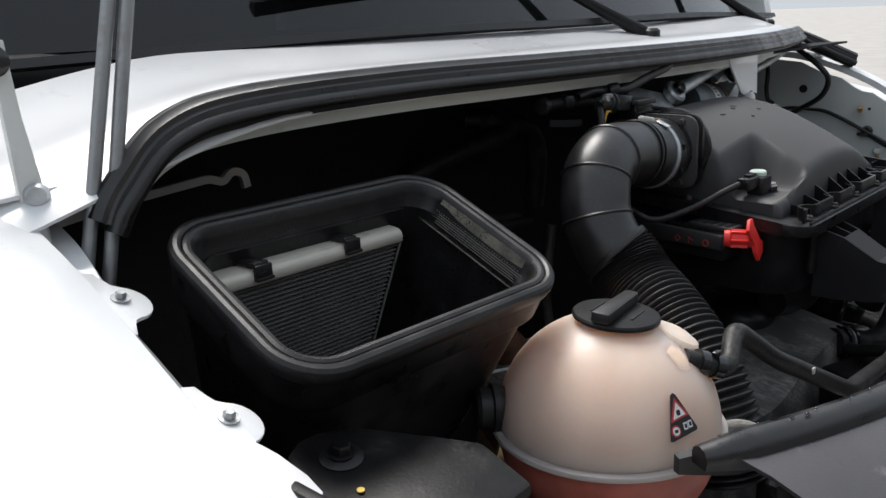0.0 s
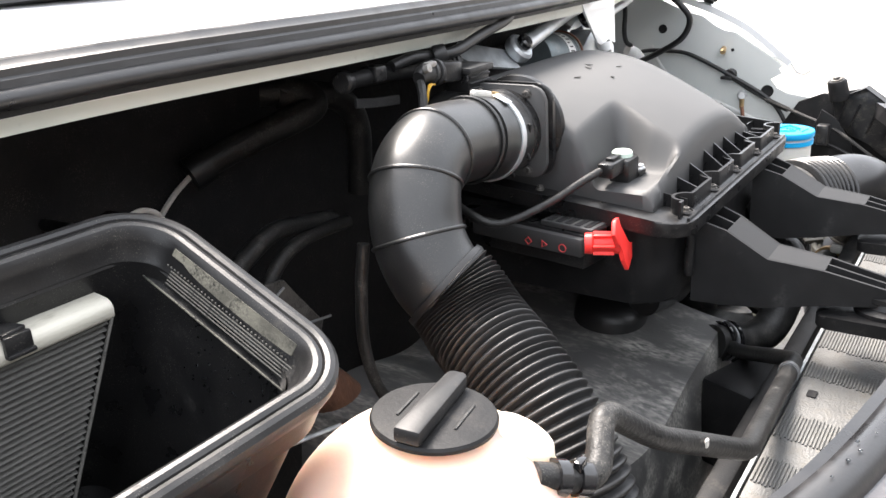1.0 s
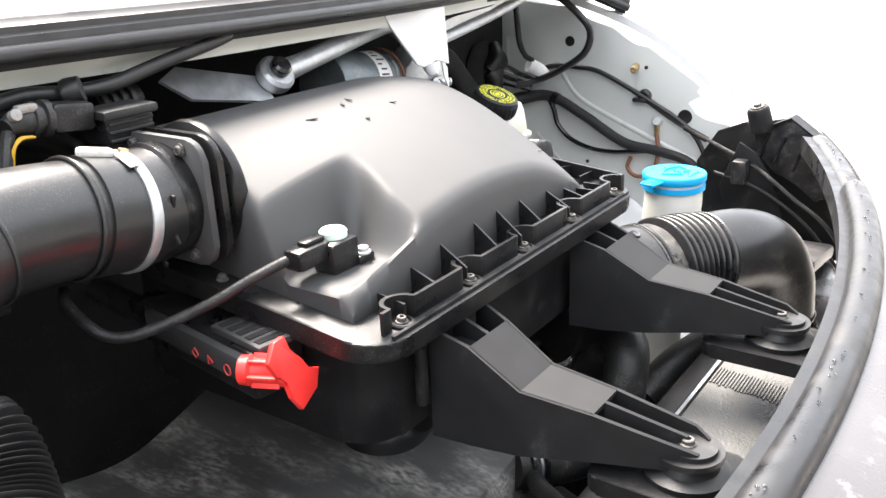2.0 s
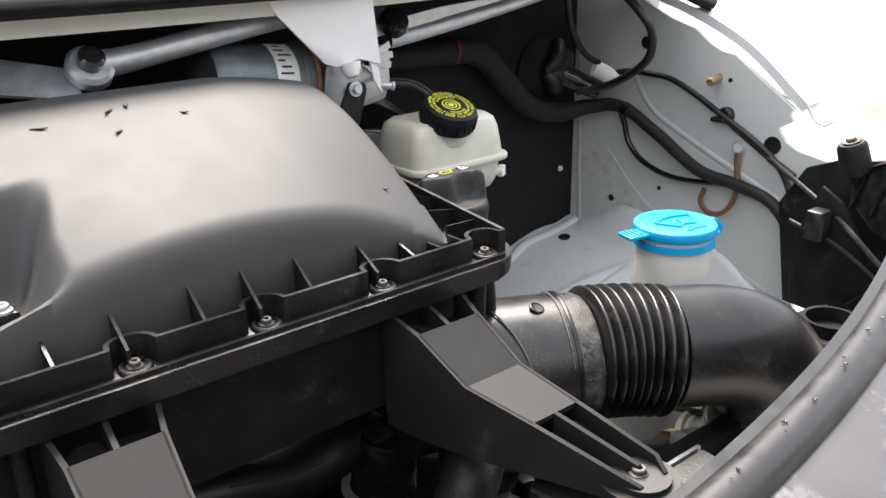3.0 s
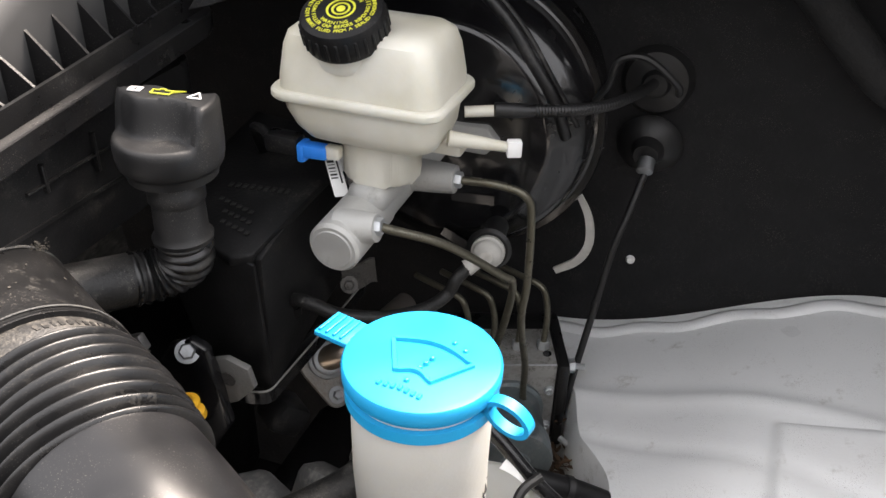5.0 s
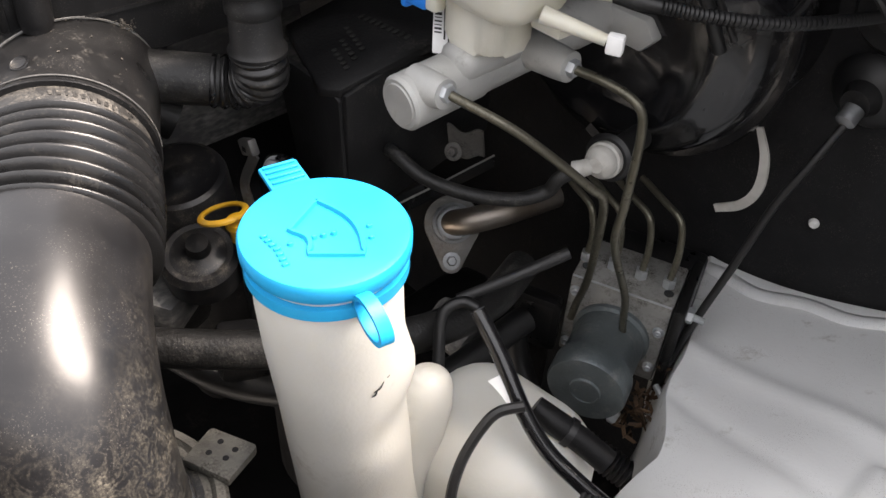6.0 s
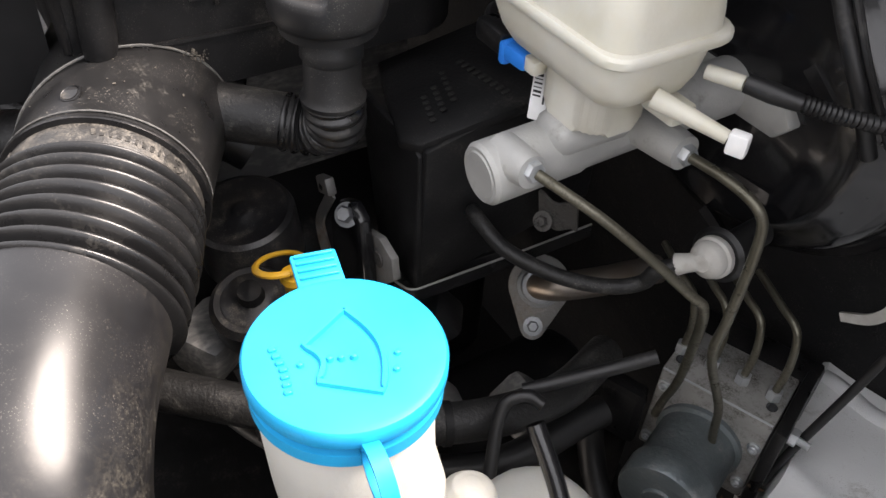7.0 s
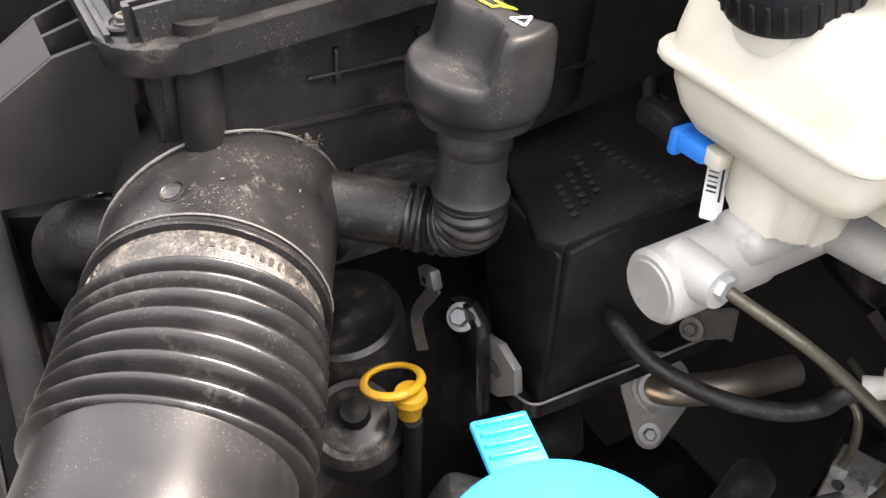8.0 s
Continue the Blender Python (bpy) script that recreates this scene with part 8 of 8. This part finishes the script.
def across(x):
    """Outlines in y and z, set up as plates across the bay at x."""
    return Matrix(((0, 0, 1, x), (1, 0, 0, 0), (0, 1, 0, 0), (0, 0, 0, 1)))


part("gusset", prism([(0.412, 1.048), (0.386, 1.062), (0.358, 1.068), (0.336, 1.052), (0.315, 1.036), (0.289, 1.022), (0.283, 0.965), (0.318, 0.948), (0.345, 0.972), (0.378, 0.985), (0.404, 1.012)], 0.008, across(0.768), 0.0015), DUSTY_LIT, lamp_post, "dusty black gusset plate")
part("web", prism([(0.420, 1.034), (0.396, 1.020), (0.372, 0.985), (0.352, 0.930), (0.376, 0.905), (0.425, 0.915), (0.446, 0.965)], 0.006, across(0.731), 0.0012), DULL, lamp_post)
part("outer_web", prism([(0.47, 1.035), (0.43, 1.052), (0.36, 1.05), (0.30, 1.015), (0.262, 0.985), (0.262, 0.86), (0.33, 0.85), (0.48, 0.86), (0.50, 0.985)], 0.008, across(0.786), 0.0015), DULL, lamp_post)
part("ledge", sweep([(0.770, 0.408, 1.045), (0.770, 0.358, 1.069), (0.770, 0.313, 1.037), (0.770, 0.286, 1.020)], [(-0.016, -0.0012), (-0.016, 0.0012), (0.016, 0.0012), (0.016, -0.0012)], up=(0, 0, 1)), DULL, lamp_post, "worn folded ledge")
for y, z in ((0.395, 1.024), (0.372, 1.020), (0.345, 1.010), (0.318, 1.0)):
    part("rib", box(0.764, y, z, 0.010, 0.003, 0.04, 0.0008, 1, m=Matrix.Rotation(radians(18), 4, "X")), DULL, lamp_post)
part("adjuster_block", box(0.716, 0.412, 0.995, 0.022, 0.020, 0.034, 0.003), DUSTY_LIT, lamp_post, "dusty black adjuster block")
part("shelf", box(0.655, 0.335, 0.905, 0.13, 0.12, 0.02, 0.006, m=Matrix.Rotation(radians(8), 4, "Y")), GREYPANEL, lamp_post)
part("cup", lathe([(0.022, 0), (0.028, 0), (0.028, 0.018), (0.024, 0.018), (0.022, 0.004)], 28, Matrix.Translation((0.626, 0.34, 0.918))), DULL, lamp_post)
headlamp = thing("headlamp_housing", (0.65, 0.3, 0.8), "dusty grey headlamp housing behind the crossmember", "headlamp")
part("housing", box(0.66, 0.33, 0.79, 0.22, 0.16, 0.18, 0.03, 3, m=Matrix.Rotation(radians(15), 4, "Z")), GREYPANEL, headlamp)
part("rear_cover", lathe([(0, 0), (0.05, 0), (0.05, 0.02), (0.04, 0.03), (0, 0.032)], 32, axis((0.63, 0.41, 0.82), (-0.2, 1, 0.3))), DULL, headlamp)
release = thing("bonnet_release_cable", (0.72, 0.4, 1.0), "thin grey bonnet release cable to the wing", "cable")
part("sheath", tube([(0.810, 0.600, 1.0695), (0.806, 0.535, 1.034), (0.770, 0.462, 1.016), (0.730, 0.394, 1.000), (0.712, 0.335, 0.966), (0.700, 0.284, 0.934), (0.700, 0.239, 0.866)], 0.0030, 60, 8), WORN_RUBBER, release)
part("second_sheath", tube([(0.735, 0.455, 0.985), (0.728, 0.385, 0.968), (0.722, 0.315, 0.925), (0.725, 0.262, 0.860)], 0.0026, 40, 8), WORN_RUBBER, release)
part("end_fitting", tube([(0.806, 0.528, 1.031), (0.793, 0.488, 1.018)], 0.0048, 6, 12), DULL, release)
arch_hose = thing("arch_hose", (0.6, 0.4, 0.9), "thick black hose behind the washer neck", "hose")
part("hose", ribbed([(0.553, 0.527, 0.845), (0.58, 0.535, 0.842), (0.606, 0.54, 0.84), (0.674, 0.532, 0.84), (0.729, 0.502, 0.84), (0.735, 0.465, 0.82)], 0.0062, 40, 0.0012, 14, 0.8, per=6), RUBBER, arch_hose)
part("clip", box(0.62, 0.541, 0.849, 0.006, 0.008, 0.010, 0.001), BLACK, arch_hose)
part("lower_duct", tube([(0.50, 0.43, 0.84), (0.56, 0.435, 0.865), (0.62, 0.42, 0.868), (0.67, 0.39, 0.855), (0.70, 0.36, 0.83)], [0.02, 0.026, 0.028, 0.026, 0.022], 30, 20), DULL, arch_hose)

# ---- wiper linkage and motor under the cowl ----
link = thing("wiper_linkage", (0.1, 0.65, 1.2), "galvanised wiper linkage tube with a ball joint", "wiper linkage")
part("tube", tube([(0.035, 0.625, 1.224), (0.08, 0.632, 1.228), (0.2, 0.650, 1.243), (0.30, 0.665, 1.25)], [0.011, 0.0095, 0.0095, 0.0095], 24, 18), ZINC, link)
part("eye", lathe([(0, -0.008), (0.0155, -0.008), (0.017, -0.005), (0.017, 0.003), (0.014, 0.006), (0, 0.006)], 28, axis((0.035, 0.624, 1.224), (0, -0.75, 0.6))), ZINC, link)
part("bolt", lathe([(0, 0), (0.0095, 0), (0.0095, 0.006), (0.007, 0.008), (0, 0.008)], 18, axis((0.035, 0.619, 1.229), (0, -0.75, 0.6))), GLOSS, link, "black joint cap")
part("plate", prism([(-0.05, 0.022), (0.03, 0.016), (0.05, -0.004), (0.03, -0.018), (-0.045, -0.006)], 0.003, axis((-0.02, 0.64, 1.222), (0, -0.7, 0.7), 170), 0.0), ZINC, link)
part("second_tube", tube([(0.352, 0.70, 1.207), (0.396, 0.70, 1.212), (0.472, 0.70, 1.223), (0.56, 0.705, 1.236), (0.66, 0.72, 1.25)], [0.009, 0.0085, 0.0085, 0.0085, 0.0085], 24, 18), ZINC, link)
part("link_bar", sweep([(0.30, 0.695, 1.214), (0.36, 0.695, 1.222), (0.42, 0.70, 1.229), (0.505, 0.70, 1.234), (0.60, 0.71, 1.244)], [(-0.003, -0.006), (-0.003, 0.006), (0.003, 0.006), (0.003, -0.006)], up=(0, 0, 1)), ZINC, link)
part("joint", lathe([(0, -0.006), (0.015, -0.006), (0.016, 0.0), (0.012, 0.008), (0, 0.009)], 24, axis((0.352, 0.686, 1.226), (0, -0.8, 0.5))), GLOSS, link, "black joint cap")
part("crank", prism([(-0.03, 0.012), (0.02, 0.014), (0.035, 0.0), (0.02, -0.014), (-0.03, -0.012)], 0.006, axis((0.325, 0.705, 1.228), (0, -0.7, 0.7), 20), 0.001), ZINC, link)
wm = thing("wiper_motor", (0.2, 0.68, 1.14), "dark blue-grey wiper motor with cast gearbox", "wiper motor")
part("can", lathe([(0, 0), (0.030, 0), (0.033, 0.004), (0.033, 0.085), (0.034, 0.086), (0.034, 0.095), (0, 0.095)], 40, axis((0.135, 0.665, 1.196), (1, 0.06, -0.12))), MOTOR, wm)
part("ring", lathe([(0.030, 0), (0.036, 0), (0.036, 0.004), (0.030, 0.004)], 40, axis((0.228, 0.671, 1.185), (1, 0.06, -0.12))), COPPER, wm)
can_d = Vector((1, 0.06, -0.12)).normalized()


def on_can(t, deg, r=0.0334):
    """Point on the motor can: t along its axis, deg up from the front."""
    p = Vector((0.135, 0.665, 1.196)) + can_d * t
    f = Vector((0.06, -1, 0)).normalized()
    up = f.cross(can_d).normalized()
    up = up if up.z > 0 else -up
    return p + (f * math.cos(radians(deg)) + up * math.sin(radians(deg))) * r


part("label", grid(lambda u, v: on_can(0.055 + 0.022 * u, 5 + 75 * v), 4, 10, 0.0004), PAPER, wm, "white printed label")
for k in range(6):
    part("print_bar", grid(lambda u, v: on_can(0.058 + 0.002 * (k % 2) + (0.013 - 0.003 * (k % 3)) * u, 16 + 10 * k + 3 * v, 0.0340), 3, 1, 0.0002), PRINT, wm)
part("gearbox", prism([(0.242, 1.199), (0.237, 1.166), (0.251, 1.163), (0.271, 1.155), (0.308, 1.162), (0.307, 1.18), (0.314, 1.192), (0.313, 1.21), (0.294, 1.215), (0.271, 1.218)], 0.034, in_xz(0.640), 0.004), ZINC, wm, "cast aluminium gearbox")
for x, z in ((0.3105, 1.2125), (0.3135, 1.203), (0.3110, 1.1935), (0.300, 1.1835)):
    part("rib", sweep([(0.281, 0.6375, 1.199), (x, 0.6375, z)], [(-0.003, -0.0009), (-0.003, 0.0009), (0.003, 0.0009), (0.003, -0.0009)], up=(0, -1, 0)), ZINC, wm)
part("web", prism([(0.262, 1.178), (0.300, 1.184), (0.307, 1.178), (0.300, 1.168), (0.262, 1.160)], 0.006, in_xz(0.632), 0.002), ALU, wm)
part("spigot", lathe([(0, 0), (0.0035, 0), (0.0035, 0.010), (0.0045, 0.011), (0.0045, 0.013), (0, 0.013)], 14, axis((0.296, 0.634, 1.176), (1, -0.3, -0.1))), ZINC, wm)
part("lug_plate", prism([(0.247, 1.187), (0.254, 1.188), (0.264, 1.185), (0.265, 1.179), (0.255, 1.148), (0.235, 1.141), (0.217, 1.135), (0.233, 1.158)], 0.004, in_xz(0.610), 0.001), FELT, wm, "black steel lug")
part("lug_bolt", bolt((0.2525, 0.610, 1.1815), (0, -1, 0.1), 0.0045, 0.004, 1.5), ZINC, wm)
wb = thing("wiper_bracket", (0.24, 0.6, 1.2), "white painted sheet bracket under the cowl", "bracket")
part("plate", prism([(0.184, 1.249), (0.225, 1.206), (0.236, 1.202), (0.249, 1.203), (0.259, 1.208), (0.269, 1.204), (0.283, 1.199), (0.28, 1.225), (0.278, 1.248), (0.278, 1.262), (0.171, 1.267)], 0.003, in_xz(0.612), 0.0008), WHITE, wb)
part("boss", lathe([(0, 0.012), (0.0055, 0.0115), (0.0085, 0.006), (0.0098, 0.0), (0, 0.0)], 24, axis((0.2515, 0.6145, 1.203), (0, -0.35, -1))), WHITE, wb)
part("corner_fold", prism([(0.272, 1.204), (0.2815, 1.196), (0.284, 1.172), (0.276, 1.186)], 0.002, in_xz(0.614)), WHITE, wb)

# ---- pipes and metal deep on the passenger side ----
hh = thing("heater_hose", (-0.2, 0.82, 1.12), "black heater hoses along the bulkhead", "hose")
part("hose", tube([(-0.272, 0.845, 1.130), (-0.245, 0.835, 1.142), (-0.20, 0.815, 1.158), (-0.165, 0.795, 1.170), (-0.140, 0.785, 1.182), (-0.145, 0.80, 1.197), (-0.175, 0.83, 1.20)], 0.0155, 60, 20), WORN_RUBBER, hh)
part("collar", tube([(-0.252, 0.838, 1.139), (-0.272, 0.846, 1.130)], 0.0185, 5, 18, smooth=False), RUBBER, hh)
part("second_hose", tube([(-0.165, 0.815, 1.195), (-0.120, 0.79, 1.190), (-0.085, 0.785, 1.172), (-0.062, 0.79, 1.135), (-0.058, 0.80, 1.06)], 0.0145, 44, 18), WORN_RUBBER, hh)
part("feed_cable", tube([(-0.268, 0.85, 1.127), (-0.290, 0.853, 1.112), (-0.312, 0.856, 1.090), (-0.322, 0.858, 1.072)], 0.0030, 20, 8), CHALK, hh, "pale cable leaving the hose end")
clipc = thing("cable_connector", (-0.36, 0.80, 1.08), "black connector with a pale cable loop", "connector")
part("body", box(-0.425, 0.79, 1.122, 0.055, 0.025, 0.018, 0.004, m=Matrix.Rotation(radians(-14), 4, "Y")), GLOSS, clipc)
part("holder", tube([(-0.425, 0.80, 1.122), (-0.425, 0.866, 1.120)], 0.006, 6, 12), RUBBER, clipc)
part("latch", box(-0.412, 0.776, 1.132, 0.018, 0.008, 0.006, 0.0015, m=Matrix.Rotation(radians(-14), 4, "Y")), GLOSS, clipc)
part("loop", tube([(-0.398, 0.785, 1.128), (-0.380, 0.785, 1.131), (-0.364, 0.786, 1.124), (-0.356, 0.788, 1.112), (-0.360, 0.79, 1.092)], 0.0026, 24, 8), CHALK, clipc)
vc = thing("vertical_cable", (-0.34, 0.56, 1.0), "worn black cable hanging behind the elbow", "cable")
part("cable", tube([(-0.338, 0.564, 1.12), (-0.345, 0.565, 1.08), (-0.346, 0.566, 1.03), (-0.335, 0.562, 0.985), (-0.31, 0.555, 0.95)], 0.0052, 40, 10), WORN_RUBBER, vc)
for k, (pts, r) in enumerate((([(-0.37, 0.72, 1.02), (-0.345, 0.72, 1.062), (-0.315, 0.72, 1.080), (-0.285, 0.72, 1.090), (-0.255, 0.72, 1.087), (-0.20, 0.72, 1.078)], 0.0095), ([(-0.335, 0.70, 1.0), (-0.322, 0.70, 1.042), (-0.306, 0.70, 1.064), (-0.280, 0.70, 1.077), (-0.246, 0.70, 1.080), (-0.20, 0.70, 1.078)], 0.007))):
    solid("bulkhead_hose", tube(pts, r, 40, 14), WORN_RUBBER, "worn black hose bending behind the intake elbow", "hose", group="bulkhead hoses")
turbo = thing("turbo_bracket", (-0.34, 0.68, 0.9), "stained pressed steel bracket with holes above rusty castings", "bracket")
part("plate", prism([(-0.40, 1.065), (-0.368, 1.079), (-0.345, 1.062), (-0.318, 1.060), (-0.300, 1.035), (-0.272, 1.0), (-0.278, 0.985), (-0.303, 0.998), (-0.318, 0.972), (-0.340, 0.958), (-0.372, 0.962), (-0.398, 0.975)], 0.004, in_xz(0.68), 0.001), DARKSHEET, turbo)
for x, z, w, h in ((-0.349, 1.0, 0.010, 0.012), (-0.386, 1.038, 0.014, 0.008), (-0.375, 0.985, 0.005, 0.005), (-0.362, 0.975, 0.004, 0.004), (-0.31, 1.012, 0.008, 0.005), (-0.33, 1.03, 0.006, 0.004)):
    part("hole", prism(rrect(w, h, 0.002, 3), 0.002, in_xz(0.6785) @ Matrix.Translation((x, z, 0))), FELT, turbo, "dark punched hole")
part("edge", tube([(-0.385, 0.674, 1.030), (-0.35, 0.674, 1.045), (-0.325, 0.674, 1.056)], 0.0014, 8, 8), STEEL, turbo)
part("edge", tube([(-0.352, 0.672, 1.016), (-0.31, 0.672, 1.012), (-0.27, 0.672, 1.006)], 0.0014, 8, 8), STEEL, turbo)
random.seed(9)
for i in range(12):
    a = random.random() * 6.28
    part("casting_lump", box(-0.345 + 0.04 * math.cos(a) * random.random(), 0.674, 1.015 + 0.03 * math.sin(a) * random.random(), 0.014, 0.008, 0.007, 0.003, 2, m=Matrix.Rotation(a, 4, "Y")), GALV if i % 3 == 1 else DARKSHEET, turbo)
part("rusty_pipe", tube([(-0.345, 0.675, 0.985), (-0.325, 0.665, 0.968), (-0.300, 0.66, 0.943), (-0.262, 0.66, 0.895), (-0.23, 0.66, 0.85)], [0.018, 0.022, 0.024, 0.026, 0.028], 24, 22), RUST, turbo, "rust-brown exhaust pipe")
part("rim", lathe([(0.016, 0), (0.024, 0), (0.024, 0.006), (0.016, 0.006)], 24, axis((-0.335, 0.669, 0.978), (0.75, -0.25, -0.65))), RUST, turbo, "rusty flange rim")
part("rod", tube([(-0.50, 0.62, 0.975), (-0.44, 0.60, 0.97), (-0.37, 0.58, 0.965)], 0.002, 8, 6), ZINC, turbo)
rust = thing("exhaust_manifold", (-0.38, 0.55, 0.87), "rusty brown cast exhaust elbow", "exhaust")
part("elbow", tube([(-0.44, 0.575, 0.905), (-0.40, 0.555, 0.895), (-0.35, 0.535, 0.875), (-0.31, 0.52, 0.84)], [0.022, 0.026, 0.03, 0.034], 24, 22), RUST, rust)
part("collar", lathe([(0.022, 0), (0.027, 0), (0.027, 0.01), (0.022, 0.01)], 24, axis((-0.44, 0.575, 0.905), (0.8, -0.4, -0.25))), BRASS, rust)
wire_hook = thing("stay_rod_clip", (-0.62, 0.8, 1.17), "pale steel rod with a hooked end along the bulkhead", "rod")
part("rod", sweep(polyround([(-0.827, 0.80, 1.166), (-0.70, 0.80, 1.183), (-0.60, 0.80, 1.190), (-0.585, 0.80, 1.183), (-0.575, 0.80, 1.194), (-0.560, 0.80, 1.190), (-0.557, 0.80, 1.174)], 0.008), [(-0.004, -0.0035), (-0.004, 0.0035), (0.004, 0.0035), (0.004, -0.0035)], up=(0, 1, 0)), INNER, wire_hook)

# ---- bonnet stay and hinge, wipers ----
stay = thing("bonnet_stay", (-0.815, 0.60, 1.15), "galvanised double bonnet stay rising from the wing", "bonnet stay")
part("rod", tube([(-0.812, 0.60, 1.150), (-0.7655, 0.60, 1.362), (-0.718, 0.60, 1.57)], 0.0048, 12, 12), STEEL, stay)
part("rod", tube([(-0.824, 0.605, 1.160), (-0.785, 0.605, 1.325), (-0.726, 0.605, 1.57)], 0.0048, 12, 12), STEEL, stay)
part("foot", box(-0.815, 0.60, 1.158, 0.03, 0.02, 0.02, 0.004), DULL, stay)
hinge = thing("bonnet_bracket", (-0.842, 0.625, 1.2), "pale painted bonnet bracket pivoting on the wing", "bracket")
part("arm", prism([(-0.006, -0.02), (0.008, -0.02), (0.009, 0.01), (0.003, 0.05), (0.0, 0.10), (-0.009, 0.10), (-0.008, 0.05), (-0.007, 0.01)], 0.006, Matrix(((1, 0, 0, -0.842), (0, 0, -1, 0.625), (0, 1, 0, 1.236), (0, 0, 0, 1))), 0.001), INNER, hinge)
part("pivot", lathe([(0, 0), (0.0085, 0), (0.0085, 0.004), (0.006, 0.008), (0, 0.008)], 22, axis((-0.838, 0.619, 1.236), (-0.4, -1, 0.1))), ZINC, hinge)
part("upper_pivot", lathe([(0, 0), (0.010, 0), (0.010, 0.006), (0.007, 0.008), (0, 0.008)], 20, axis((-0.852, 0.617, 1.323), (-0.3, -1, 0.1))), GLOSS, hinge)
part("base", box(-0.868, 0.66, 1.20, 0.07, 0.10, 0.05, 0.012, 3), WHITE, hinge)
for k, (pts, piv) in enumerate((([(0.105, 0.715, 1.302), (0.045, 0.77, 1.347), (-0.045, 0.83, 1.405)], (0.11, 0.705, 1.293)), ([(0.66, 0.765, 1.296), (0.60, 0.815, 1.345), (0.52, 0.875, 1.405)], (0.665, 0.76, 1.29)))):
    wiper = thing("windscreen_wiper", piv, "black windscreen wiper rising from its pivot on the cowl", "wiper", group="windscreen wipers")
    part("arm", tube(pts, [0.011, 0.008, 0.006], 16, 12), DULL, wiper)
    part("pivot", lathe([(0, 0), (0.013, 0), (0.013, 0.012), (0.009, 0.016), (0, 0.016)], 20, Matrix.Translation(piv)), RUBBER, wiper)
    if k == 0:
        part("blade", sweep([(-0.48, 0.850, 1.366), (-0.25, 0.848, 1.366), (0.0, 0.848, 1.372), (0.15, 0.868, 1.386)], [(-0.008, 0), (-0.004, 0.012), (0.006, 0.014), (0.01, 0)], up=(0, 0, 1)), DULL, wiper)
